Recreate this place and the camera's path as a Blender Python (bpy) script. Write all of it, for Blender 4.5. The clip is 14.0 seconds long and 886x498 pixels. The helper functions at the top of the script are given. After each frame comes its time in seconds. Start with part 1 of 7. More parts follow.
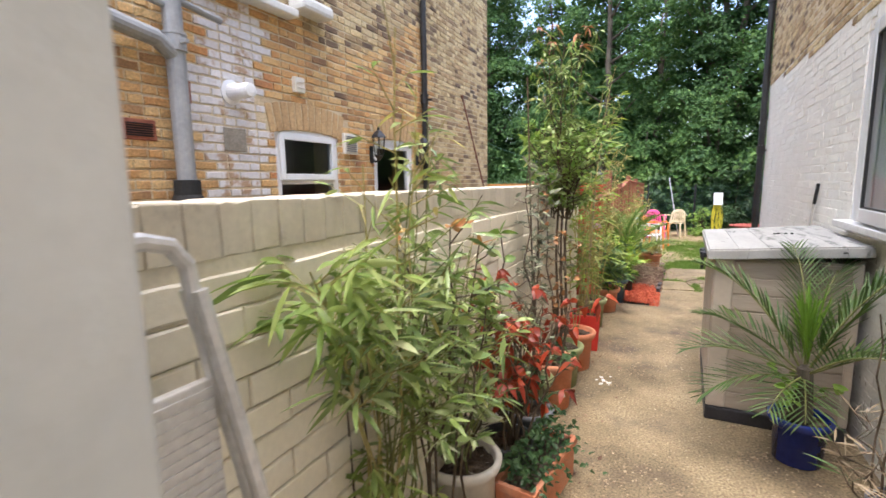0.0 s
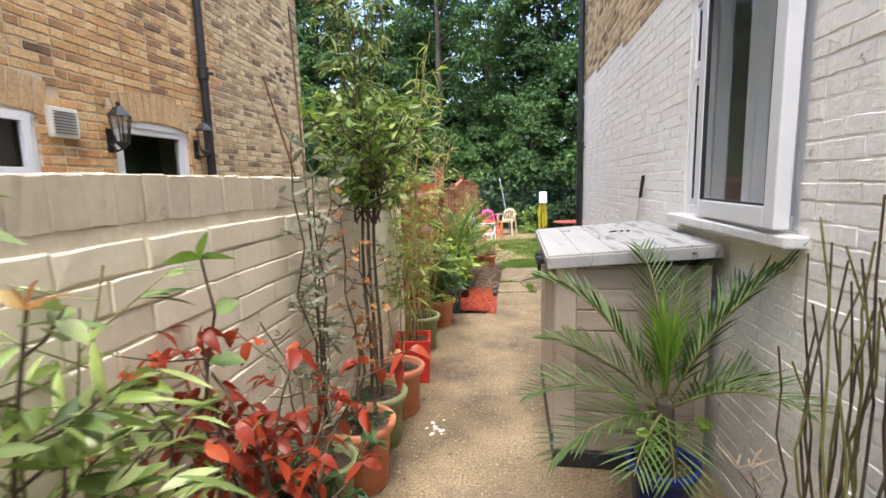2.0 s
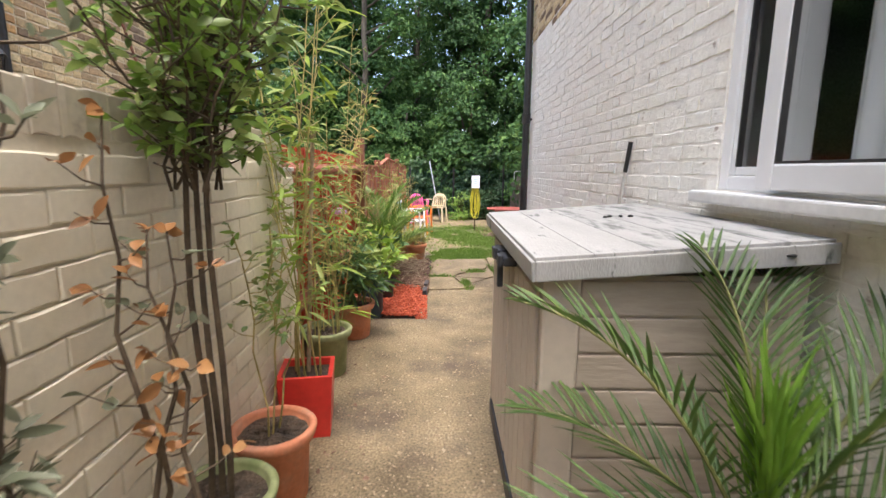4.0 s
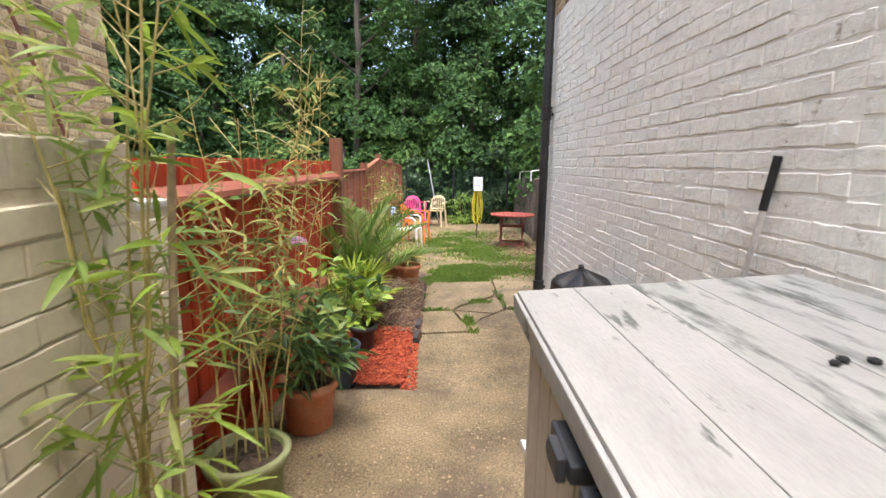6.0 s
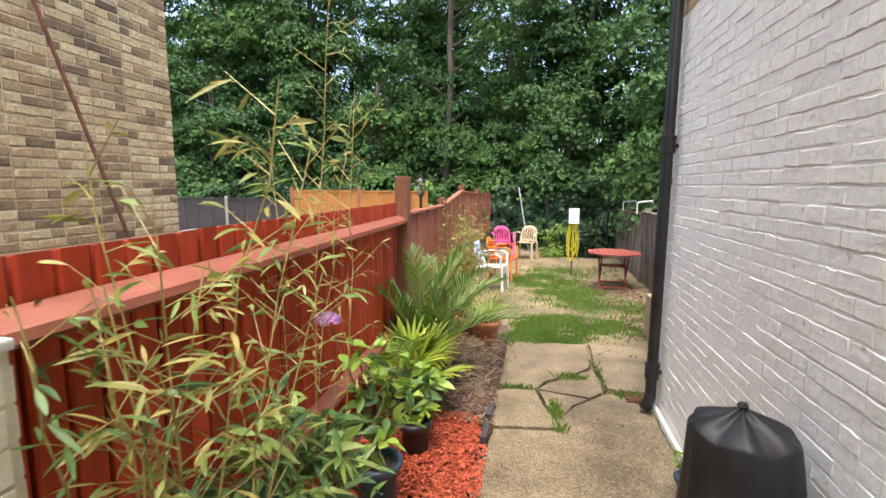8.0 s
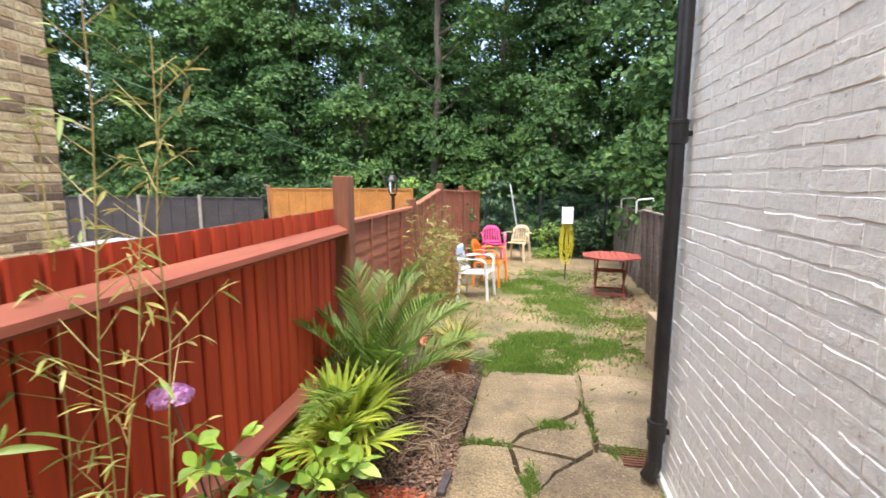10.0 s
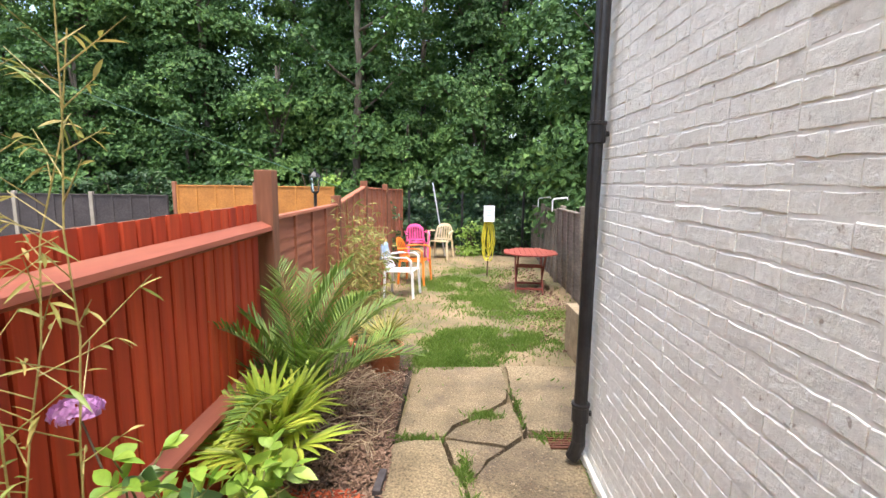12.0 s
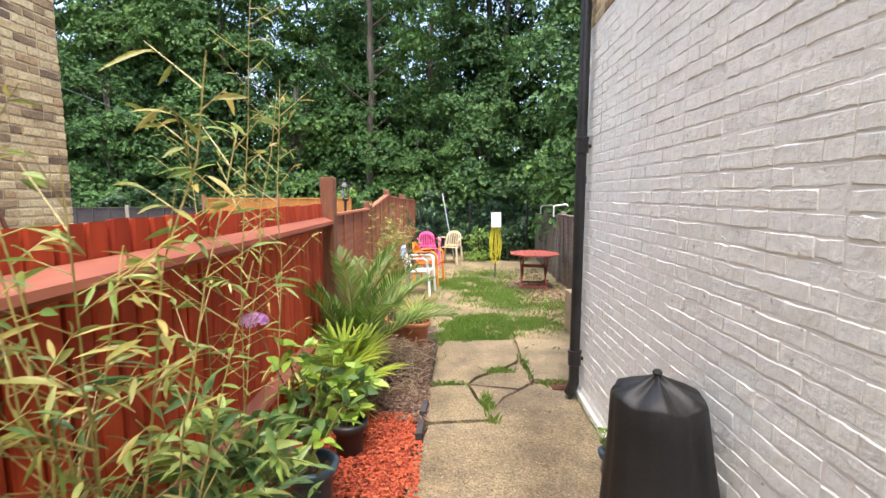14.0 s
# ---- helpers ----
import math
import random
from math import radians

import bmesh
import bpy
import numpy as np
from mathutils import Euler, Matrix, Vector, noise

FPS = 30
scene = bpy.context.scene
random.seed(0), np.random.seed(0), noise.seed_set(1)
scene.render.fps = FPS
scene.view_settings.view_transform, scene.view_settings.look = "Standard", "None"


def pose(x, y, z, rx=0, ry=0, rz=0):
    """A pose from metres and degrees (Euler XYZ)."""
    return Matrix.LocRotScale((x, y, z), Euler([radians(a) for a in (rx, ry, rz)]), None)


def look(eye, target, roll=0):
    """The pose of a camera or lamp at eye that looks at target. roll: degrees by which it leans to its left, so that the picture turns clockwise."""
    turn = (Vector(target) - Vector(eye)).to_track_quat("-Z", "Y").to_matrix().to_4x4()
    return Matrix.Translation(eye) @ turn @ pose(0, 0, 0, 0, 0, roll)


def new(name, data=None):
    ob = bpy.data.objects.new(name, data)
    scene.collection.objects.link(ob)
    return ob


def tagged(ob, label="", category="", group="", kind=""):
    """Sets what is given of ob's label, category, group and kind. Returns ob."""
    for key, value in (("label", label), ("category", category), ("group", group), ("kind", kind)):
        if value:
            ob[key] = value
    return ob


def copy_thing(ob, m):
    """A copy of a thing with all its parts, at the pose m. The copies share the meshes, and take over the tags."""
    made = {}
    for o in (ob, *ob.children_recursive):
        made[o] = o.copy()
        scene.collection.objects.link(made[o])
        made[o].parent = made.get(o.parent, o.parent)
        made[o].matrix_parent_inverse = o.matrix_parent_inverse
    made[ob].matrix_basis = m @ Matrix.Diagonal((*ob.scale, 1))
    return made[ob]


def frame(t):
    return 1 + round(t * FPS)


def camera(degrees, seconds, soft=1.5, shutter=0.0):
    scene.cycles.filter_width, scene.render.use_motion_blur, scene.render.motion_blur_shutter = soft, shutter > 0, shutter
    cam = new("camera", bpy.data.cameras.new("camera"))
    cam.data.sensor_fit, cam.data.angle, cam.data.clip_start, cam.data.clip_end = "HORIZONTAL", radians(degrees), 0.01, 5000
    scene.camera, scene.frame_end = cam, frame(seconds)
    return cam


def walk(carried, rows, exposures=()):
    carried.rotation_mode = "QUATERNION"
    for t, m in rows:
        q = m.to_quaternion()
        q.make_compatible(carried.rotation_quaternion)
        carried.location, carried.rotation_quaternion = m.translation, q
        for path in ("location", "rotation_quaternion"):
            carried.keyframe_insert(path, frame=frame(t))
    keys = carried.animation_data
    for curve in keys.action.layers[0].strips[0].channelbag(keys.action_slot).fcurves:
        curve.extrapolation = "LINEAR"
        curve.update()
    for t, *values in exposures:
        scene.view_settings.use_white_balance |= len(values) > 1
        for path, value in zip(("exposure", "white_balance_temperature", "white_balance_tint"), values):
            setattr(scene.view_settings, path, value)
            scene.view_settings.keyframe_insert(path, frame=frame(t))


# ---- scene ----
cam = camera(87.1, 14.0, shutter=0.3)
METRES, EYE, TILT, LEAN, TURN = 8.0, 1.5, 0.0, 0.0, 25.5
PATH = [
    (0, (0.018, 0.04, 1.46), (-0.845, 1.822, 1.178), -0.9),
    (0.5, (-0.013, 0.27, 1.48), (-0.709, 2.125, 1.207), -2.0),
    (1, (-0.025, 0.468, 1.463), (-0.533, 2.384, 1.195), -2.4),
    (1.5, (-0.013, 0.705, 1.425), (-0.328, 2.659, 1.14), -1.9),
    (2, (0.032, 0.994, 1.393), (-0.216, 2.959, 1.113), -1.5),
    (2.5, (0.001, 1.24, 1.325), (-0.106, 3.212, 1.005), -0.4),
    (3, (-0.032, 1.512, 1.263), (-0.016, 3.48, 0.911), 0.1),
    (3.2, (-0.042, 1.61, 1.235), (0.015, 3.581, 0.901), 0.6),
    (5.3, (0.05, 2.738, 1.356), (0.112, 4.705, 0.999), 0.5),
    (5.5, (0.039, 2.849, 1.365), (0.099, 4.816, 1.006), 0.5),
    (6, (0.05, 3.149, 1.379), (0.11, 5.116, 1.021), 0.5),
    (6.5, (0.066, 3.394, 1.44), (0.127, 5.361, 1.086), 0.4),
    (7, (0.073, 3.575, 1.53), (0.043, 5.549, 1.214), 1.1),
    (7.5, (0.092, 3.752, 1.544), (-0.14, 5.718, 1.262), 0.8),
    (7.7, (0.11, 3.836, 1.541), (-0.187, 5.795, 1.268), 0.8),
    (9.8, (0.332, 4.765, 1.594), (-0.072, 6.703, 1.315), -0.3),
    (10, (0.327, 4.8, 1.583), (-0.007, 6.75, 1.291), 0.0),
    (10.5, (0.314, 4.861, 1.576), (0.207, 6.831, 1.247), 1.3),
    (11, (0.3, 4.857, 1.582), (0.274, 6.831, 1.258), 1.1),
    (11.5, (0.294, 4.846, 1.578), (0.289, 6.822, 1.268), 0.8),
    (12, (0.269, 4.793, 1.558), (0.27, 6.772, 1.267), 0.7),
    (12.5, (0.242, 4.666, 1.543), (0.235, 6.648, 1.275), 0.6),
    (13, (0.198, 4.421, 1.525), (0.181, 6.406, 1.278), 0.3),
    (13.5, (0.163, 4.165, 1.508), (0.147, 6.151, 1.271), 0.0),
    (14, (0.113, 3.949, 1.474), (0.098, 5.935, 1.241), -0.0),
]
walk(cam, [(t, look(eye, target, roll)) for t, eye, target, roll in PATH], [(0, 2.15, 6250, 10), (3, 2.12, 6300, 10), (5.5, 1.97, 6480, 9), (9, 2.10, 6450, 9), (10.5, 2.20, 6480, 9), (14, 2.20, 6480, 9)])

# ---- world, sun and exposure ----
world = bpy.data.worlds.new("sky")
scene.world = world
world.use_nodes = True
_wn = world.node_tree
_sky = _wn.nodes.new("ShaderNodeTexSky")
_sky.sky_type = "NISHITA"
_sky.sun_disc = False
_sky.sun_elevation = radians(75)
_sky.sun_rotation = radians(175)
_sky.air_density = 1.0
_sky.dust_density = 4.0
_sky.ozone_density = 0.6
_bg = _wn.nodes["Background"]
_bg.inputs["Strength"].default_value = 0.15
_wn.links.new(_sky.outputs["Color"], _bg.inputs["Color"])

_sun = bpy.data.lights.new("sun", "SUN")
_sun.energy = 0.7
_sun.angle = radians(35)
_sun.color = (1.0, 0.97, 0.92)
sun = new("sun", _sun)
sun.matrix_world = look((0.3, -3.0, 12), (0, 0, 0))


# ---- materials ----
def _ramp(nt, cols):
    r = nt.nodes.new("ShaderNodeValToRGB")
    els = r.color_ramp.elements
    while len(els) < len(cols):
        els.new(0.5)
    for i, c in enumerate(cols):
        els[i].position = i / max(1, len(cols) - 1)
        els[i].color = (*c, 1)
    return r


def mat(name, cols, scale=3.0, fine=60.0, rough=0.8, bump=0.3, rnd="", rv=0.4, trans=0.0, metal=0.0,
        stretch=(1, 1, 1), grain=0.25, stain=None, depth=0.004, coat=0.0, bumpscale=None):
    """Noise at two scales over real metres; rnd: 'obj' or 'isl' mixes in a random value per object or per island."""
    m = bpy.data.materials.new(name)
    m.use_nodes = True
    nt = m.node_tree
    n, k = nt.nodes, nt.links
    bs = n["Principled BSDF"]
    geo = n.new("ShaderNodeNewGeometry")
    mp = n.new("ShaderNodeMapping")
    mp.inputs["Scale"].default_value = stretch
    k.new(geo.outputs["Position"], mp.inputs["Vector"])
    big = n.new("ShaderNodeTexNoise")
    big.inputs["Scale"].default_value = scale
    big.inputs["Detail"].default_value = 4
    k.new(mp.outputs[0], big.inputs["Vector"])
    small = n.new("ShaderNodeTexNoise")
    small.inputs["Scale"].default_value = fine
    small.inputs["Detail"].default_value = 3
    k.new(mp.outputs[0], small.inputs["Vector"])
    st = n.new("ShaderNodeMapRange")
    st.inputs["From Min"].default_value, st.inputs["From Max"].default_value = 0.3, 0.7
    k.new(big.outputs["Fac"], st.inputs["Value"])
    fac = st.outputs[0]
    if rnd:
        src = n.new("ShaderNodeObjectInfo").outputs["Random"] if rnd == "obj" else geo.outputs["Random Per Island"]
        mx = n.new("ShaderNodeMix")
        mx.inputs[0].default_value = rv
        k.new(fac, mx.inputs[2])
        k.new(src, mx.inputs[3])
        fac = mx.outputs[0]
    r = _ramp(nt, cols)
    k.new(fac, r.inputs[0])
    col = r.outputs[0]
    g = n.new("ShaderNodeMapRange")
    g.inputs["From Min"].default_value, g.inputs["From Max"].default_value = 0.25, 0.75
    g.inputs["To Min"].default_value, g.inputs["To Max"].default_value = 1 - grain, 1 + grain
    k.new(small.outputs["Fac"], g.inputs["Value"])
    mul = n.new("ShaderNodeVectorMath")
    mul.operation = "SCALE"
    k.new(col, mul.inputs[0])
    k.new(g.outputs[0], mul.inputs["Scale"])
    col = mul.outputs[0]
    if stain:
        scol, sscale, lo, hi = stain
        sn = n.new("ShaderNodeTexNoise")
        sn.inputs["Scale"].default_value = sscale
        sn.inputs["Detail"].default_value = 7
        sn.inputs["Roughness"].default_value = 0.65
        k.new(mp.outputs[0], sn.inputs["Vector"])
        sr = n.new("ShaderNodeMapRange")
        sr.inputs["From Min"].default_value, sr.inputs["From Max"].default_value = lo, hi
        k.new(sn.outputs["Fac"], sr.inputs["Value"])
        sm = n.new("ShaderNodeMix")
        sm.data_type = "RGBA"
        k.new(sr.outputs[0], sm.inputs[0])
        k.new(col, sm.inputs[6])
        sm.inputs[7].default_value = (*scol, 1)
        col = sm.outputs[2]
    k.new(col, bs.inputs["Base Color"])
    bs.inputs["Roughness"].default_value = rough
    bs.inputs["Metallic"].default_value = metal
    if coat:
        bs.inputs["Coat Weight"].default_value = coat
    if bump:
        b = n.new("ShaderNodeBump")
        b.inputs["Strength"].default_value = bump
        b.inputs["Distance"].default_value = depth
        if bumpscale:
            bn = n.new("ShaderNodeTexNoise")
            bn.inputs["Scale"].default_value = bumpscale
            bn.inputs["Detail"].default_value = 9
            bn.inputs["Roughness"].default_value = 0.66
            k.new(geo.outputs["Position"], bn.inputs["Vector"])
            k.new(bn.outputs["Fac"], b.inputs["Height"])
        else:
            k.new(small.outputs["Fac"], b.inputs["Height"])
        k.new(b.outputs[0], bs.inputs["Normal"])
    if trans:
        tr = n.new("ShaderNodeBsdfTranslucent")
        k.new(col, tr.inputs["Color"])
        ms = n.new("ShaderNodeMixShader")
        ms.inputs[0].default_value = trans
        k.new(bs.outputs[0], ms.inputs[1])
        k.new(tr.outputs[0], ms.inputs[2])
        k.new(ms.outputs[0], n["Material Output"].inputs["Surface"])
    return m


def leafmat(name, cols, rough=0.45, trans=0.3, grain=0.15, rv=0.6, scale=1.5):
    return mat(name, cols, scale=scale, fine=40, rough=rough, bump=0, rnd="isl", rv=rv, trans=trans, grain=grain)


STOCK = [(0.11, 0.075, 0.055), (0.30, 0.17, 0.085), (0.50, 0.29, 0.12), (0.58, 0.37, 0.16), (0.64, 0.45, 0.22), (0.56, 0.31, 0.12), (0.48, 0.22, 0.09), (0.20, 0.12, 0.075)]
OLD = [(0.08, 0.058, 0.045), (0.17, 0.115, 0.075), (0.37, 0.265, 0.145), (0.54, 0.42, 0.23), (0.60, 0.49, 0.29), (0.41, 0.28, 0.15), (0.12, 0.082, 0.06)]
M = {}
for kind in ("obj", "isl"):
    M["stock_" + kind] = mat("stock_brick", STOCK, scale=1.3, fine=70, rough=0.9, bump=0.6, rnd=kind, rv=0.58, grain=0.35, stain=((0.13, 0.085, 0.055), 2.6, 0.57, 0.74))
    M["old_" + kind] = mat("weathered_brick", OLD, scale=2.0, fine=60, rough=0.92, bump=0.7, rnd=kind, rv=0.72, grain=0.35, stain=((0.12, 0.085, 0.06), 2.1, 0.60, 0.78))
    # The stain colour draws the wall's chips and the shade inside its pits.
    M["white_" + kind] = mat("white_masonry_paint", [(0.82, 0.805, 0.75), (0.855, 0.84, 0.785), (0.88, 0.865, 0.815)], scale=4, fine=45, rough=0.62,
                             bump=1.0, rnd=kind, rv=0.08, grain=0.07, depth=0.009, bumpscale=32, stain=((0.42, 0.36, 0.31), 21, 0.635, 0.70))
    M["cream_" + kind] = mat("cream_masonry_paint", [(0.71, 0.65, 0.51), (0.79, 0.73, 0.59), (0.83, 0.77, 0.635)], scale=3, fine=50, rough=0.7,
                             bump=0.4, rnd=kind, rv=0.4, grain=0.05, depth=0.006, bumpscale=32, stain=((0.30, 0.24, 0.18), 9, 0.66, 0.82))
    M["coping_" + kind] = mat("weathered_coping_paint", [(0.52, 0.465, 0.37), (0.60, 0.54, 0.43), (0.66, 0.60, 0.48)], scale=7, fine=50, rough=0.75, bump=0.5, rnd=kind, rv=0.4, grain=0.08, depth=0.006, bumpscale=32, stain=((0.24, 0.19, 0.14), 8, 0.58, 0.75))
    M["limewash_" + kind] = mat("worn_whitewash", [(0.55, 0.52, 0.52), (0.68, 0.66, 0.67), (0.74, 0.72, 0.73)], scale=5, fine=50, rough=0.85, bump=0.5,
                                rnd=kind, rv=0.4, grain=0.1, stain=((0.42, 0.29, 0.19), 7, 0.52, 0.62))
    M["arch_" + kind] = mat("rubbed_brick", [(0.40, 0.26, 0.13), (0.52, 0.36, 0.19), (0.47, 0.30, 0.15)], scale=5, fine=60, rough=0.9, bump=0.5, rnd=kind, rv=0.5, grain=0.25)
M["mortar"] = mat("sandy_mortar", [(0.42, 0.32, 0.20), (0.58, 0.48, 0.32), (0.68, 0.59, 0.43)], scale=1.6, fine=90, rough=0.95, bump=0.5)
M["old_mortar"] = mat("grey_mortar", [(0.42, 0.38, 0.30), (0.55, 0.51, 0.42)], scale=3, fine=90, rough=0.95, bump=0.5)
M["white_joint"] = mat("painted_joint", [(0.80, 0.78, 0.725), (0.86, 0.84, 0.785)], scale=5, fine=60, rough=0.65, bump=0.5, grain=0.06)
M["cream_joint"] = mat("painted_cream_joint", [(0.60, 0.54, 0.42), (0.72, 0.66, 0.53)], scale=5, fine=60, rough=0.7, bump=0.5, grain=0.08)
M["upvc"] = mat("white_upvc", [(0.76, 0.78, 0.80), (0.82, 0.83, 0.85)], scale=2, fine=20, rough=0.3, bump=0.0, grain=0.02)
M["gasket"] = mat("black_gasket", [(0.02, 0.02, 0.02), (0.03, 0.03, 0.03)], rough=0.6, bump=0)
M["curtain"] = mat("sheer_curtain", [(0.80, 0.86, 0.96), (0.86, 0.91, 0.98)], scale=6, fine=200, rough=0.9, bump=0.2, trans=0.05, grain=0.04)
M["pale_room"] = mat("pale_plaster", [(0.66, 0.66, 0.64), (0.72, 0.72, 0.70)], rough=0.9)
M["dark_room"] = mat("dim_plaster", [(0.28, 0.28, 0.27), (0.34, 0.335, 0.32)], rough=0.9)
M["blackpaint"] = mat("black_pipe_paint", [(0.012, 0.012, 0.013), (0.03, 0.028, 0.028)], scale=9, fine=50, rough=0.38, bump=0.2)
M["greypvc"] = mat("grey_pvc", [(0.25, 0.26, 0.27), (0.34, 0.345, 0.35)], scale=5, fine=40, rough=0.5, bump=0.1, grain=0.08)
M["whitepaint"] = mat("white_gloss_paint", [(0.62, 0.62, 0.61), (0.74, 0.74, 0.72)], scale=6, fine=40, rough=0.5, bump=0.2, grain=0.08)
M["door_edge"] = mat("painted_wall_edge", [(0.50, 0.505, 0.475), (0.60, 0.60, 0.565)], scale=2.2, fine=30, rough=0.6, bump=0.3, grain=0.04)
M["plastic_beige"] = mat("beige_plastic", [(0.70, 0.66, 0.58), (0.76, 0.72, 0.64)], scale=8, rough=0.5, bump=0.1, grain=0.05)
M["red_stain"] = mat("red_brown_fence_stain", [(0.26, 0.022, 0.007), (0.44, 0.047, 0.012), (0.55, 0.078, 0.020)], scale=2.5, fine=26, rough=0.78, bump=0.7, rnd="obj", rv=0.55,
                     stretch=(1, 1, 0.07), grain=0.2, stain=((0.16, 0.03, 0.02), 6, 0.62, 0.78))
M["rail_stain"] = mat("pale_red_rail_stain", [(0.19, 0.048, 0.027), (0.275, 0.082, 0.048), (0.35, 0.13, 0.083)], scale=3, fine=30, rough=0.6, bump=0.4, stretch=(1, 0.12, 1), grain=0.15)
M["red_slat"] = mat("faded_red_slat", [(0.27, 0.085, 0.045), (0.36, 0.125, 0.07), (0.42, 0.17, 0.10)], scale=3, fine=30, rough=0.75, bump=0.6, rnd="isl", rv=0.5, stretch=(1, 0.15, 1), grain=0.2)
M["post_wood"] = mat("stained_post", [(0.19, 0.075, 0.04), (0.29, 0.12, 0.07)], scale=4, fine=30, rough=0.8, bump=0.6, stretch=(1, 1, 0.1), grain=0.25)
M["grey_slat"] = mat("weathered_grey_slat", [(0.09, 0.075, 0.06), (0.18, 0.15, 0.12), (0.30, 0.255, 0.21)], scale=3, fine=30, rough=0.9, bump=0.7, rnd="isl", rv=0.5, stretch=(0.3, 0.3, 1), grain=0.3)
M["dark_slat"] = mat("dark_brown_slat", [(0.035, 0.03, 0.032), (0.065, 0.056, 0.058)], scale=3, fine=30, rough=0.9, bump=0.6, rnd="isl", rv=0.5, grain=0.3)
M["orange_slat"] = mat("orange_stained_slat", [(0.32, 0.12, 0.022), (0.43, 0.18, 0.036), (0.50, 0.23, 0.055)], scale=3, fine=30, rough=0.7, bump=0.6, rnd="isl", rv=0.5, grain=0.2)
M["concrete_post"] = mat("concrete", [(0.25, 0.22, 0.18), (0.34, 0.31, 0.26)], scale=5, fine=90, rough=0.95, bump=0.5)
# Dirt patches, strengthened to stand in for the shade between the walls.
M["slab"] = mat("gravelly_concrete", [(0.130, 0.098, 0.057), (0.220, 0.168, 0.098), (0.310, 0.242, 0.145)], scale=2.3, fine=85, rough=0.93, bump=1.0, grain=0.62, depth=0.008,
                stain=((0.095, 0.070, 0.052), 1.6, 0.50, 0.72))
M["soil"] = mat("dark_soil", [(0.035, 0.025, 0.018), (0.085, 0.06, 0.042), (0.14, 0.10, 0.07)], scale=14, fine=80, rough=1, bump=1.0, grain=0.4, depth=0.02)
M["lawn"] = mat("dry_lawn_soil", [(0.09, 0.10, 0.04), (0.15, 0.125, 0.065), (0.225, 0.17, 0.095), (0.30, 0.225, 0.13)], scale=1.3, fine=45, rough=1, bump=0.8, grain=0.18, depth=0.012)
M["terracotta"] = mat("terracotta", [(0.50, 0.17, 0.08), (0.60, 0.23, 0.12), (0.56, 0.28, 0.18)], scale=9, fine=60, rough=0.75, bump=0.25, grain=0.12)
M["cream_pot"] = mat("cream_glaze", [(0.58, 0.53, 0.46), (0.68, 0.64, 0.57)], scale=7, fine=30, rough=0.45, bump=0.15, grain=0.08)
M["green_pot"] = mat("olive_green_pot", [(0.16, 0.20, 0.075), (0.24, 0.27, 0.12), (0.30, 0.31, 0.17)], scale=9, fine=40, rough=0.55, bump=0.2, grain=0.15)
M["blue_pot"] = mat("slate_blue_pot", [(0.035, 0.065, 0.10), (0.06, 0.105, 0.15)], scale=8, fine=30, rough=0.35, bump=0.15, grain=0.12)
M["cobalt_pot"] = mat("cobalt_glaze", [(0.012, 0.022, 0.15), (0.02, 0.04, 0.24)], scale=8, fine=30, rough=0.2, bump=0.1, grain=0.1)
M["dark_pot"] = mat("black_plastic_pot", [(0.02, 0.022, 0.025), (0.045, 0.045, 0.05)], scale=8, fine=40, rough=0.5, bump=0.15)
M["grey_pot"] = mat("grey_plastic_pot", [(0.13, 0.14, 0.16), (0.20, 0.21, 0.23)], scale=8, fine=40, rough=0.55, bump=0.15)
M["lilac_pot"] = mat("lilac_pot", [(0.30, 0.24, 0.44), (0.38, 0.32, 0.52)], scale=8, fine=40, rough=0.5, bump=0.1)
M["red_pot"] = mat("red_glaze", [(0.58, 0.03, 0.025), (0.70, 0.055, 0.04)], scale=6, fine=30, rough=0.35, bump=0.1, grain=0.08)
M["box_panel"] = mat("taupe_plastic_panel", [(0.33, 0.275, 0.22), (0.39, 0.33, 0.265), (0.43, 0.365, 0.30)], scale=4, fine=22, rough=0.6, bump=0.35, stretch=(1, 1, 6), grain=0.07)
M["box_frame"] = mat("beige_plastic_frame", [(0.45, 0.385, 0.31), (0.52, 0.45, 0.37)], scale=4, fine=40, rough=0.6, bump=0.2, grain=0.06)
M["box_base"] = mat("black_plastic_base", [(0.015, 0.015, 0.02), (0.035, 0.035, 0.04)], scale=6, rough=0.5, bump=0.2)
for _n, _s, _lo, _hi in (("lid_paint", 7.0, 0.60, 0.66), ("lid_worn", 4.6, 0.505, 0.62)):
    M[_n] = mat("peeling_white_" + _n, [(0.33, 0.326, 0.31), (0.405, 0.40, 0.385)], scale=4, fine=60, rough=0.6, bump=0.5, stretch=(3.4, 0.75, 1), grain=0.08,
                stain=((0.115, 0.125, 0.11), _s, _lo, _hi))
M["bag"] = mat("black_cover_fabric", [(0.008, 0.008, 0.009), (0.018, 0.017, 0.017)], scale=7, fine=70, rough=0.55, bump=0.4, grain=0.2)
M["aluminium"] = mat("dull_aluminium", [(0.60, 0.58, 0.55), (0.72, 0.70, 0.67)], scale=8, fine=60, rough=0.5, bump=0.1, metal=0.45, grain=0.12)
M["steel"] = mat("galvanised_steel", [(0.38, 0.38, 0.38), (0.5, 0.5, 0.5)], scale=12, fine=60, rough=0.45, bump=0.1, metal=0.8)
M["pink"] = mat("pink_plastic", [(0.80, 0.10, 0.33), (0.86, 0.14, 0.38)], rough=0.4, bump=0, grain=0.04)
M["orange"] = mat("orange_plastic", [(0.84, 0.24, 0.03), (0.88, 0.29, 0.05)], rough=0.4, bump=0, grain=0.04)
